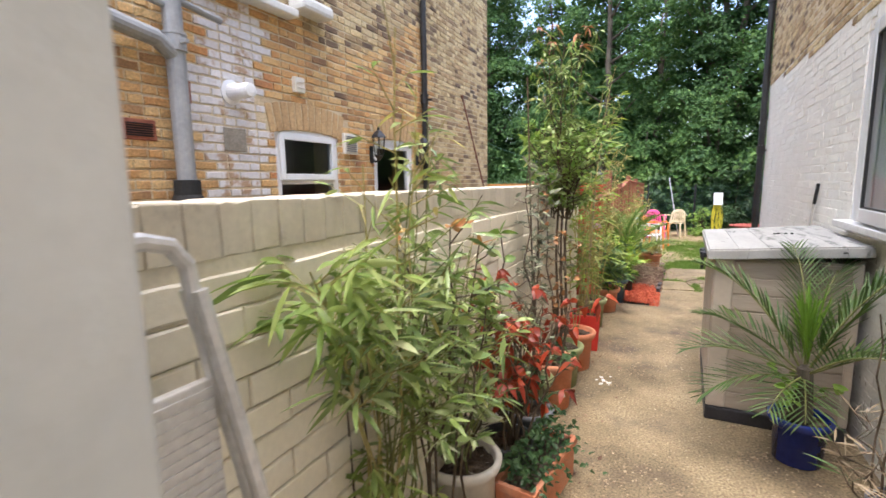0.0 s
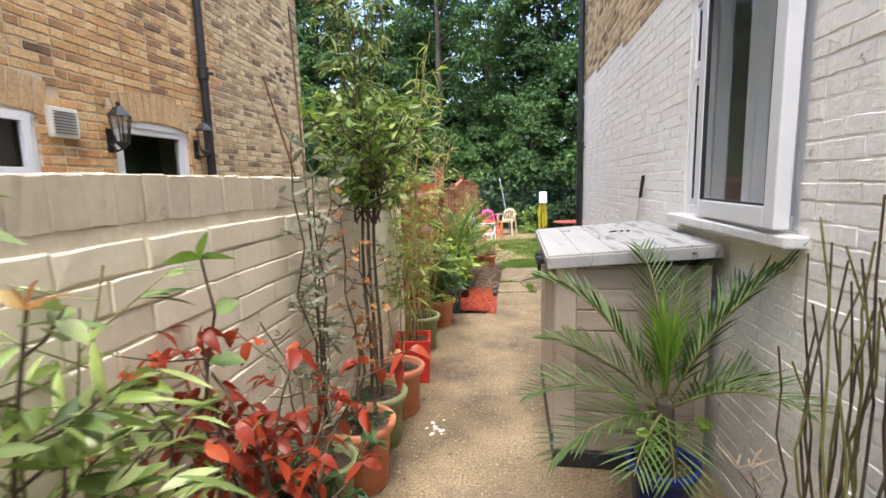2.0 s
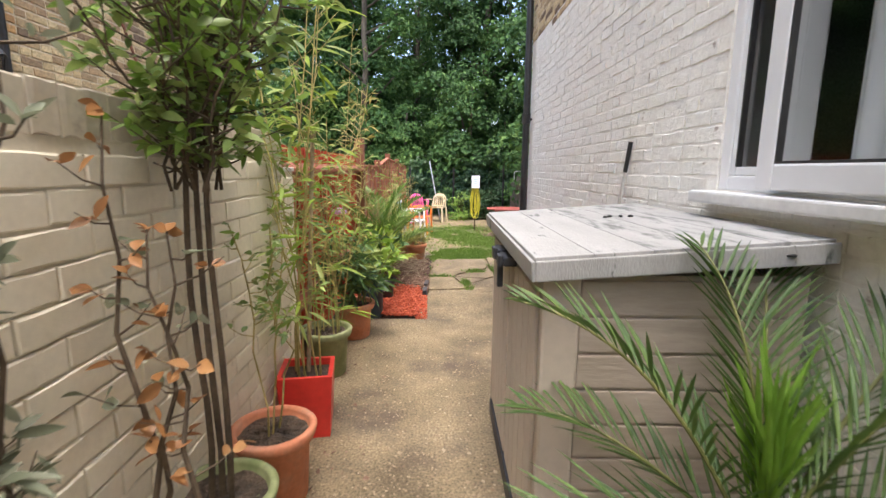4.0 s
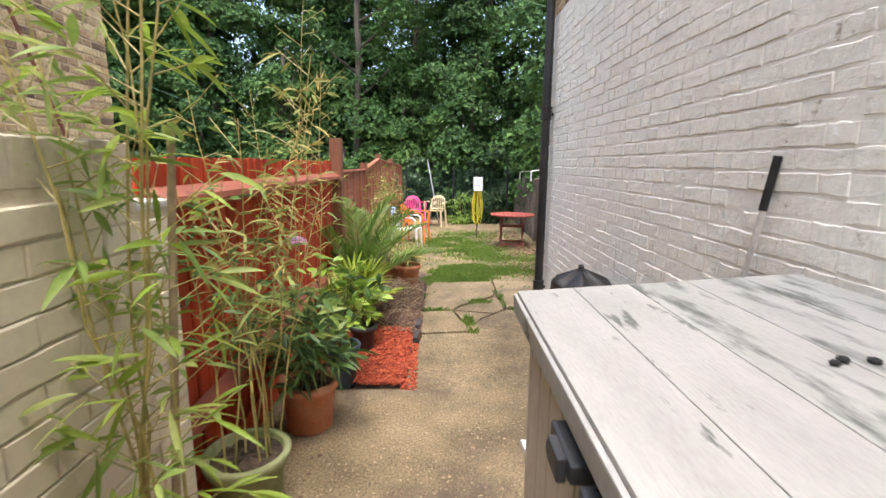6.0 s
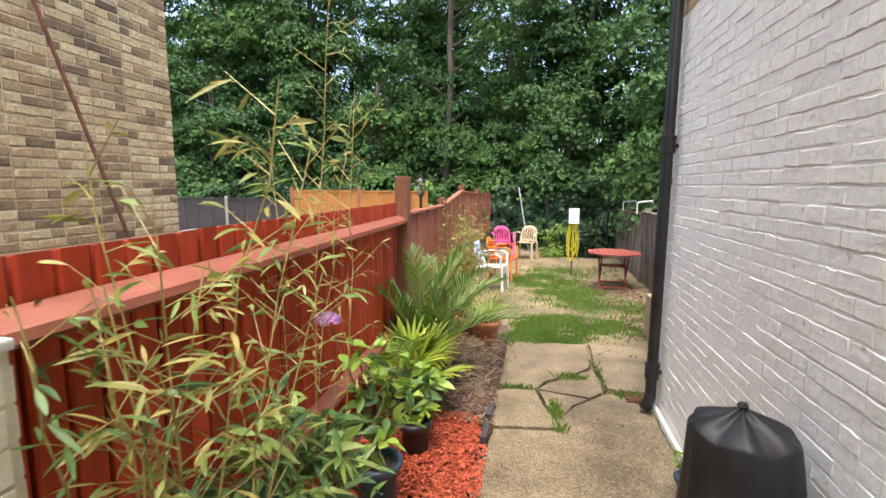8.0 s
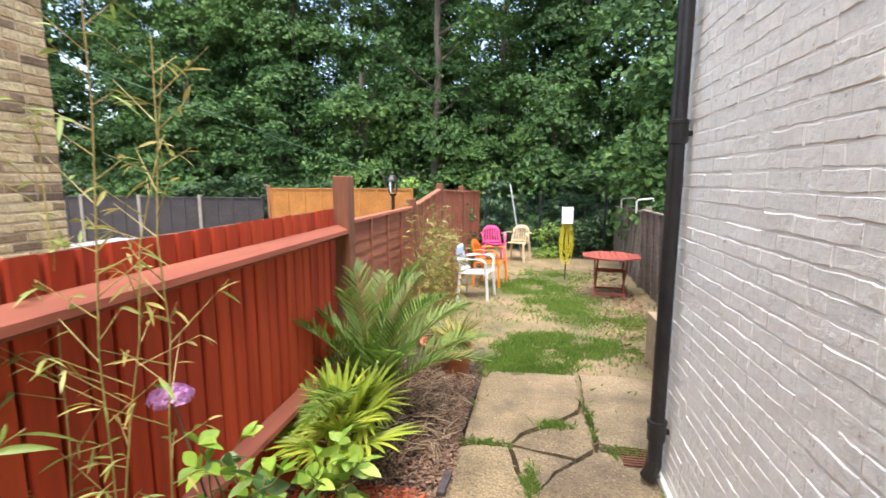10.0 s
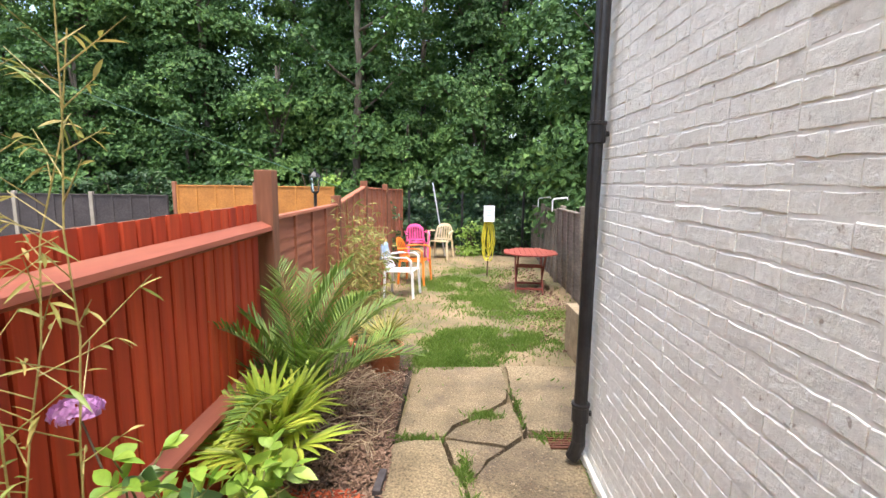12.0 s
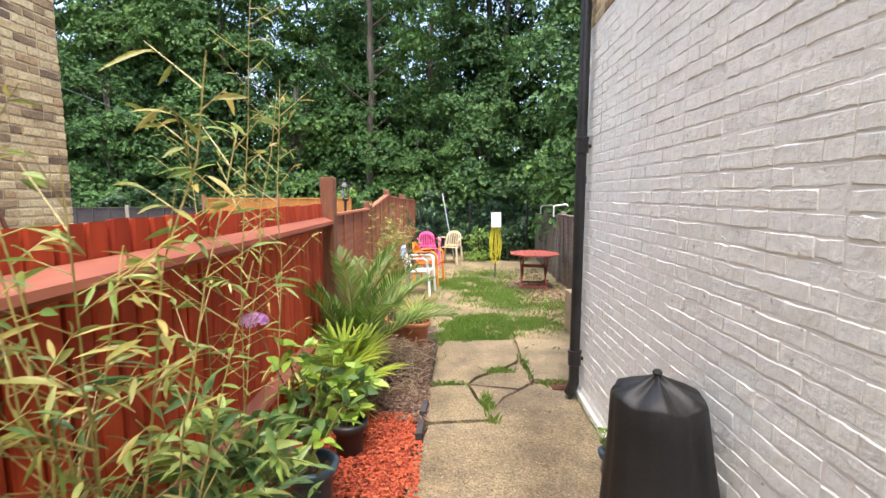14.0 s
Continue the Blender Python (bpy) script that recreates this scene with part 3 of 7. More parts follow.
def path():
    holder = tagged(new("path"), label="cracked exposed-gravel concrete path beside the house", kind="structure")
    slabs = [
        [(-0.98, -3), (1.6, -3), (1.6, 5.85), (-0.98, 5.85)],
        [(-0.10, 5.86), (1.25, 5.86), (1.25, 7.40), (1.0, 7.44), (0.80, 7.47), (0.66, 7.33), (0.55, 7.21), (0.40, 6.98), (0.44, 6.86), (0.0, 6.8), (-0.06, 6.3)],
        [(-0.03, 6.83), (0.41, 6.88), (0.37, 7.02), (0.32, 7.20), (0.27, 7.42), (0.12, 7.42), (-0.02, 7.37)],
        [(0.43, 7.03), (0.53, 7.22), (0.64, 7.35), (0.47, 7.39), (0.30, 7.43), (0.35, 7.21), (0.40, 7.05)],
        [(0.30, 7.47), (0.47, 7.42), (0.66, 7.38), (0.78, 7.50), (0.78, 7.78), (0.75, 7.93), (0.53, 7.70), (0.36, 7.57)],
        [(-0.0, 7.43), (0.28, 7.47), (0.34, 7.60), (0.52, 7.74), (0.75, 7.98), (0.77, 8.15), (0.77, 8.56), (0.09, 8.53), (0.05, 8.0)],
        [(0.82, 7.55), (1.30, 7.50), (1.42, 8.58), (0.82, 8.58), (0.80, 8.1)],
    ]
    for n, poly in enumerate(slabs):
        bm = bmesh.new()
        tilt = random.Random(n).uniform(-0.006, 0.004) if n else 0
        prism(bm, ragged(poly, amp=0.009 if n else 0.0, seed=n), -0.12, 0.0 + tilt, 0.004)
        part("slab", bm, M["slab"], holder)
    r = np.random.default_rng(3)
    # loose and exposed stones in the surface
    n = 16000
    y = r.uniform(0.3, 8.5, n) ** 1.0
    x = r.uniform(-0.75, 1.1, n)
    ok = ~((x < -0.08) & (y > 5.8)) & ~((y > 6.9) & (x < 0.02))
    x, y = x[ok], y[ok]
    n = len(x)
    s = r.uniform(0.0025, 0.007, n) * (1 + (r.random(n) > 0.97) * 1.0)
    base = np.array([(1, 0, 0), (0, 1, 0), (-1, 0, 0), (0, -1, 0), (0, 0, 0.55)])
    a = r.uniform(0, 6.28, n)
    ca, sa = np.cos(a)[:, None], np.sin(a)[:, None]
    B = np.stack([base[:, 0] * ca * 1.3 - base[:, 1] * sa, base[:, 0] * sa * 1.3 + base[:, 1] * ca, np.tile(base[:, 2], (n, 1))], -1) * s[:, None, None]
    V = (B + np.stack([x, y, np.full(n, 0.0)], -1)[:, None]).reshape(-1, 3)
    F = (np.array([[0, 1, 4], [1, 2, 4], [2, 3, 4], [3, 0, 4]]) + (np.arange(n) * 5)[:, None, None]).reshape(-1, 3)
    quick("gravel", V, F, M["pebble"], kind="stuff")["label"] = "small pale stones showing in the concrete surface"


def chips(name, region, n, material, label, size=(0.012, 0.035), z=0.0, lift=0.03, seed=1, mound=0.0):
    r = np.random.default_rng(seed)
    x0, x1, y0, y1 = region
    x, y = r.uniform(x0, x1, n), r.uniform(y0, y1, n)
    L, W = r.uniform(*size, n), r.uniform(0.004, 0.012, n)
    d = unit(np.stack([r.normal(0, 1, n), r.normal(0, 1, n), r.normal(0, 0.3, n)], -1))
    s = unit(np.cross(d, np.stack([r.normal(0, .4, n), r.normal(0, .4, n), np.ones(n)], -1)))
    u = np.cross(s, d)
    c = np.stack([x, y, z + r.uniform(0, lift, n) + mound * np.sin((x - x0) / (x1 - x0) * math.pi)], -1)
    V = np.stack([c + sx * d * L[:, None] / 2 + sy * s * W[:, None] / 2 + sz * u * 0.002 for sz in (-1, 1) for sx, sy in ((-1, -1), (1, -1), (1, 1), (-1, 1))], 1).reshape(-1, 3)
    F = (np.array([[0, 3, 2, 1], [4, 5, 6, 7], [0, 1, 5, 4], [1, 2, 6, 5], [2, 3, 7, 6], [3, 0, 4, 7]]) + (np.arange(n) * 8)[:, None, None]).reshape(-1, 4)
    return tagged(quick(name, V, F, material, kind="stuff"), label=label)


def bed():
    bm = bmesh.new()
    prism(bm, [(-0.98, 5.86), (-0.12, 5.86), (-0.08, 6.8), (-0.04, 7.4), (0.03, 8.45), (0.0, 9.1), (-0.95, 9.1)], -0.12, -0.012)
    part("soil_bed", bm, M["soil"])["kind"] = "structure"
    chips("red_wood_chips", (-0.78, -0.10, 5.88, 6.9), 7000, M["mulch"], "bright red wood chip mulch in the planting bed", mound=0.02)
    chips("brown_wood_chips", (-0.82, -0.01, 6.80, 8.5), 8000, M["mulch_brown"], "dull brown bark mulch and dead leaves", mound=0.02, seed=4)
    chips("spilled_wood_chips", (-0.12, -0.03, 5.84, 6.8), 420, M["mulch"], "stray red wood chips on the concrete", lift=0.004, seed=5)
    r = random.Random(5)
    for k, (x0, y0, x1, y1) in enumerate([(-0.055, 6.60, -0.045, 6.78), (-0.045, 6.88, -0.03, 7.06)]):
        bm = bmesh.new()
        a = math.atan2(y1 - y0, x1 - x0)
        box(bm, 0, math.dist((x0, y0), (x1, y1)), -0.02, 0.02, -0.06, 0.045 + r.uniform(-0.01, 0.01), 0.004, pose(x0, y0, 0, 0, 0, math.degrees(a)))
        tagged(part("edging_board", bm, M["dark_slat"]), "dark timber edging board along the mulch bed", "edging", "edging boards of the bed")


def grass(name, areas, n, material, label, h=(0.03, 0.09), seed=2, clumpy=False):
    r = np.random.default_rng(seed)
    P = []
    for (cx, cy, rx, ry, wt) in areas:
        k = int(n * wt)
        a, q = r.uniform(0, 6.28, k), r.random(k) ** 0.62 * r.uniform(0.75, 1.4, k)
        P.append(np.stack([cx + rx * q * np.cos(a), cy + ry * q * np.sin(a)], -1))
    P = np.concatenate(P)
    if clumpy:
        v = np.array([noise.noise((a * 2.6, b * 2.6, seed)) + 0.6 * noise.noise((a * 8, b * 8, 5 + seed)) for a, b in P])
        P = P[v + r.normal(0, 0.30, len(P)) > 0.02]
    z = np.array([lie(b) if b > 8.45 else -0.02 for b in P[:, 1]]) - 0.005
    m = len(P)
    H = r.uniform(*h, m)[:, None]
    d = r.normal(0, 0.35, (m, 2))
    s = unit(r.normal(0, 1, (m, 2))) * 0.0045
    B = np.concatenate([P, z[:, None]], 1)
    V = np.stack([B + np.concatenate([s, np.zeros((m, 1))], 1), B - np.concatenate([s, np.zeros((m, 1))], 1),
                  B + np.concatenate([d * H * 0.4 - s * 0.7, H * 0.6], 1), B + np.concatenate([d * H * 1.1, H], 1)], 1).reshape(-1, 3)
    F = (np.array([[0, 1, 2], [0, 2, 3]]) + (np.arange(m) * 4)[:, None, None]).reshape(-1, 3)
    return tagged(quick(name, V, F, material, kind="stuff"), label=label)


ground()
path()
bed()
grass("lawn_grass", [(0.55, 9.15, 0.42, 0.42, 0.22), (1.15, 9.25, 0.35, 0.3, 0.12), (0.75, 9.6, 0.5, 0.25, 0.1), (0.9, 11.6, 0.55, 0.9, 0.22), (0.5, 12.8, 0.7, 0.6, 0.16), (1.6, 10.6, 0.5, 0.7, 0.08), (0.35, 8.75, 0.35, 0.2, 0.08), (0.9, 13.9, 0.8, 0.5, 0.06), (0.8, 11.8, 1.5, 3.2, 0.10)],
      90000, M["grass"], "patchy green lawn grass", clumpy=True, h=(0.015, 0.065))
grass("dry_grass", [(0.9, 11.5, 1.6, 3.6, 0.75), (0.7, 8.85, 0.8, 0.3, 0.15), (1.9, 13, 0.6, 2.5, 0.1)], 2600, M["grass_dry"], "dry straw-coloured grass on bare soil", h=(0.012, 0.04), seed=3)
grass("weeds", [(0.56, 7.72, 0.12, 0.05, 0.2), (0.40, 7.12, 0.05, 0.16, 0.18), (0.12, 7.44, 0.14, 0.03, 0.12), (0.98, 7.46, 0.12, 0.06, 0.16), (0.80, 7.9, 0.02, 0.3, 0.06), (0.42, 6.86, 0.05, 0.04, 0.05), (1.08, 7.0, 0.02, 0.4, 0.12), (0.1, 8.5, 0.3, 0.03, 0.11)],
      2100, M["grass"], "green weeds growing from the cracks in the path", h=(0.02, 0.07), seed=6)


# ---- the cream garden wall ----
def cream_wall():
    bm = bmesh.new()
    box(bm, -0.975, -0.764, -2.6, 4.46, -0.12, 1.322)
    box(bm, -0.975, -0.764, 4.46, 4.64, -0.12, 1.242)
    box(bm, -0.970, -0.772, -2.6, 4.44, 1.322, 1.415)
    w = part("wall_garden", bm, M["cream_joint"])
    tagged(w, label="cream-painted brick garden wall with soldier-course coping", kind="structure")
    T = Matrix.Translation((-0.764, 0, 0)) @ ALONG_LEFT
    bricks(w, T, 4.45 + 0.6, 0.02, 1.31, "stretcher", (3.2, 0.9), (M["cream_obj"], M["cream_isl"]), u0=-0.6, proud=0.009, limit=300)
    bricks(w, T, 0.18, 0.02, 1.24, "english", (4.5, 0.9), (M["cream_obj"], M["cream_isl"]), u0=4.455, proud=0.009, limit=60)
    End = Matrix.Translation((0, 4.641, 0)) @ Matrix.Rotation(math.pi, 4, "Z")
    bricks(w, End, 0.20, 0.02, 1.24, "english", (0.9, 0.9), (M["cream_obj"], M["cream_isl"]), u0=0.768, proud=0.006, limit=60)
    r = random.Random(8)
    meshes = []
    for s in range(8):
        q = brick_mesh("coping_brick", 0.0735, 0.108, 0.2, s + 90, M["coping_obj"], soft=0.004, rough=0.002)
        meshes.append(q)
    y, k = -0.7, 0
    while y < 4.44:
        ob = new("coping_brick", meshes[r.randrange(8)])
        ob.parent = w
        ob.matrix_basis = Matrix.Translation((-0.7615 + r.uniform(-0.002, 0.002), y + 0.035, 1.375 + r.uniform(-0.002, 0.003))) @ ALONG_LEFT @ Matrix.Rotation(r.uniform(-0.015, 0.015), 4, "Y")
        y += 0.076
        k += 1
    bm = bmesh.new()
    box(bm, -0.98, -0.755, 4.462, 4.648, 1.243, 1.266, 0.006)
    part("coping_slab", bm, M["whitepaint"], w)


cream_wall()


# ---- the neighbouring house ----
NX = -2.75
N_OPEN = [(2.80, 3.58, 0.95, 1.90), (4.14, 4.98, 0.3, 1.93)]


def upvc_window(holder, y0, y1, z0, z1, x, facing, transom=None, mull=None, glassy=True, fw=0.06, rise=0.0):
    """A fixed frame with bars and panes in the plane x, opening towards facing (+1 or -1)."""
    d = 0.06 * -facing
    win = tagged(new("window_frame"), kind="structure")
    win.parent = holder
    def bar(a, b, c, e, name="frame_bar"):
        bm = bmesh.new()
        box(bm, min(x, x + d), max(x, x + d), a, b, c, e, 0.006)
        part(name, bm, M["upvc"], win)
    bar(y0, y0 + fw, z0, z1)
    bar(y1 - fw, y1, z0, z1)
    bar(y0 + fw, y1 - fw, z0, z0 + fw)
    bar(y0 + fw, y1 - fw, z1 - fw, z1)
    ys = [y0 + fw, y1 - fw]
    if mull:
        bar(mull - fw / 2, mull + fw / 2, z0 + fw, z1 - fw, "mullion")
    if transom:
        bar(y0 + fw, y1 - fw, transom - fw / 2, transom + fw / 2, "transom")
    bm = bmesh.new()
    xm = x + d * 0.5
    bm.free()
    p = quick("pane", [(xm, a, b) for a, b in ((y0 + fw, z0 + fw), (y1 - fw, z0 + fw), (y1 - fw, z1 - fw), (y0 + fw, z1 - fw))], [(0, 1, 2, 3)], M["glass"], win)
    p.visible_shadow = False
    return win


def neighbour():
    w = wall_x("wall_neighbour", NX - 0.3, NX, -5, 7.5, -0.2, 6, N_OPEN, M["mortar"], "weathered yellow stock brick side wall of the neighbouring house")
    T = Matrix.Translation((NX, 0, 0)) @ ALONG_LEFT
    lime = lambda u, z: 2.14 < u + 0.06 * math.sin(z * 7) and u + 0.05 * math.sin(z * 9) < 2.74 and z < 2.72 + 0.1 * math.sin(u * 20)  # noqa: E731
    arch = lambda u, z: (2.72 < u < 3.66 and 1.88 < z < 2.12) or (4.14 < u < 5.0 and 1.91 < z < 2.14)  # noqa: E731
    old = lambda u, z: z > 3.15 + 0.5 * math.sin(u * 1.3) or u > 5.3 + 0.25 * math.sin(z * 3)  # noqa: E731
    pipes = [(2.36, 2.50, 1.7, 1.86)]
    bricks(w, T, 8.5, 0.9, 5.95, "flemish", (3.6, 2.2), (M["stock_obj"], M["stock_isl"]), N_OPEN, skip=lambda u, z: lime(u, z) or arch(u, z) or old(u, z), u0=-1.0, proud=0.006, limit=300, course=0.061)
    bricks(w, T, 8.5, 0.9, 5.95, "flemish", (6.4, 2.0), (M["old_obj"], M["old_isl"]), N_OPEN, skip=lambda u, z: lime(u, z) or arch(u, z) or not old(u, z), u0=-1.0, proud=0.006, limit=300, course=0.061)
    bricks(w, T, 8.5, 0.9, 3.0, "flemish", (2.4, 2.0), (M["limewash_obj"], M["limewash_isl"]), N_OPEN, skip=lambda u, z: not lime(u, z) or arch(u, z), u0=-1.0, proud=0.006, limit=300, course=0.061)
    # shallow arches of bricks on end
    r = random.Random(4)
    for c, half, z in ((3.19, 0.46, 1.90), (4.57, 0.42, 1.93)):
        n = int(2 * half / 0.072)
        for i in range(n):
            t = (i + 0.5) / n * 2 - 1
            q = brick_mesh("arch_brick", 0.063, 0.215, 0.06, i + int(c * 10), M["arch_obj"])
            ob = new("arch_brick", q)
            ob.parent = w
            ob.matrix_basis = Matrix.Translation((NX + 0.008, c + t * half, z + 0.115 - 0.05 * t * t)) @ ALONG_LEFT @ Matrix.Rotation(t * 0.22, 4, "Y")
    # the rest of the body and a closed dark room behind
    bm = bmesh.new()
    box(bm, -9, NX - 0.3, 7.2, 7.5, -0.2, 6)
    box(bm, -9.3, -9, -5, 7.5, -0.2, 6)
    box(bm, -9, NX - 0.3, -5.3, -5, -0.2, 6)
    tagged(part("wall_neighbour_rear", bm, M["old_mortar"]), kind="structure")
    bm = bmesh.new()
    box(bm, -9.4, NX + 0.05, -5.35, 7.55, 6, 6.2)
    tagged(part("roof_neighbour", bm, M["dark_slat"]), label="flat dark eaves of the neighbouring house", kind="structure")
    bm = bmesh.new()
    box(bm, -5.0, -4.95, 1.5, 6.2, 0.1, 2.6)
    box(bm, -5.0, NX - 0.3, 1.45, 1.5, 0.1, 2.6)
    box(bm, -5.0, NX - 0.3, 6.2, 6.25, 0.1, 2.6)
    box(bm, -5.0, NX - 0.3, 1.5, 6.2, 2.6, 2.65)
    box(bm, -5.0, NX - 0.3, 1.5, 6.2, 0.05, 0.1)
    tagged(part("room_neighbour", bm, M["dark_room"]), kind="structure")
    for n, (a, b, c, d) in enumerate(N_OPEN):
        h = tagged(new("window_%d" % (n + 1)), label="white plastic-framed window under a shallow brick arch", kind="structure")
        upvc_window(h, a, b, c, d, NX - 0.02, 1, transom=1.50 if n == 0 else None, fw=0.07 if n == 0 else 0.10)
        bm = bmesh.new()
        k = 10
        zb = d - 0.001
        pts = [(a + (b - a) * i / k, zb + 0.045 * (1 - (2 * i / k - 1) ** 2)) for i in range(k + 1)]
        lo = [bm.verts.new((NX - 0.06, y, zb - 0.05)) for y, z in pts]
        hi = [bm.verts.new((NX - 0.06, y, z)) for y, z in pts]
        lo2 = [bm.verts.new((NX - 0.008, y, zb - 0.05)) for y, z in pts]
        hi2 = [bm.verts.new((NX - 0.008, y, z + 0.003)) for y, z in pts]
        for i in range(k):
            bm.faces.new((lo2[i], lo2[i + 1], hi2[i + 1], hi2[i]))
            bm.faces.new((hi[i], hi[i + 1], hi2[i + 1], hi2[i]))
        part("head_board", bm, M["upvc"], h)
        if n == 0:
            bm = bmesh.new()
            for (p, q, s, t) in ((a + 0.05, a + 0.10, 1.50, 1.87), (b - 0.10, b - 0.05, 1.50, 1.87), (a + 0.10, b - 0.10, 1.50, 1.55), (a + 0.10, b - 0.10, 1.82, 1.87)):
                box(bm, NX - 0.03, NX + 0.004, p, q, s, t, 0.004)
            part("sash", bm, M["upvc"], h)


neighbour()


# ---- the house beside the path ----
HOUSE = pose(1.10, 7.3, 0, 0, 0, -1.26)
W_OPEN = [(-4.66, -3.62, 1.20, 2.29)]  # in the house's own y


def house():
    w = wall_x("wall_house", 0.0, 0.3, -10.3, 0, -0.1, 5.2, W_OPEN, M["white_joint"], "white-painted brick side wall of the house, bare stock brick above")
    w.matrix_world = HOUSE
    T = Matrix.Translation((0.0, 0, 0)) @ ALONG_RIGHT
    hole = [(-b, -a, c, d) for a, b, c, d in W_OPEN]
    line = lambda u: 2.60 - 0.052 * u  # noqa: E731
    bricks(w, T, 7.4, 0.03, 2.7, "flemish", (1.6, 1.3), (M["white_obj"], M["white_isl"]), hole, skip=lambda u, z: z > line(u), u0=0.004, proud=0.0024, limit=300, course=0.061)
    bricks(w, T, 7.4, 0.03 + 0.061 * 32, 5.15, "flemish", (1.0, 2.6), (M["old_obj"], M["old_isl"]), hole, skip=lambda u, z: z <= line(u), u0=0.004, proud=0.006, limit=300, course=0.061)
    bm = bmesh.new()
    box(bm, -0.0035, -0.0005, -7.4, -0.002, 2.62, 5.15)
    tagged(part("bare_joints", bm, M["mortar"], w), kind="structure")
    bm = bmesh.new()
    box(bm, 0.3, 5.5, -0.3, 0, -0.1, 5.2)
    o = part("wall_house_rear", bm, M["mortar"])
    o.matrix_world = HOUSE
    tagged(o, kind="structure")
    End = Matrix.Translation((0, 0.0, 0)) @ Matrix.Rotation(math.pi, 4, "Z")
    bricks(o, End, 3.2, 0.03, 5.15, "flemish", (0.0, 2), (M["old_obj"], M["old_isl"]), u0=-3.2, limit=60, course=0.061)
    bm = bmesh.new()
    box(bm, -0.05, 5.6, -10.4, 0.05, 5.2, 5.4)
    o = part("roof_house", bm, M["dark_slat"])
    o.matrix_world = HOUSE
    tagged(o, kind="structure")
    bm = bmesh.new()
    box(bm, 2.6, 2.65, -6.5, -2.2, 0.3, 2.7)
    box(bm, 0.3, 2.6, -6.5, -6.45, 0.3, 2.7)
    box(bm, 0.3, 2.6, -2.25, -2.2, 0.3, 2.7)
    box(bm, 0.3, 2.6, -6.45, -2.25, 2.7, 2.75)
    box(bm, 0.3, 2.6, -6.45, -2.25, 0.25, 0.3)
    o = part("room_house", bm, M["pale_room"])
    o.matrix_world = HOUSE
    tagged(o, kind="structure")
    # plinth
    bm = bmesh.new()
    box(bm, -0.035, -0.009, -2.6, -0.05, 0.0, 0.05, 0.008)
    o = part("plinth", bm, M["white_isl"])
    o.matrix_world = HOUSE
    tagged(o, kind="structure")


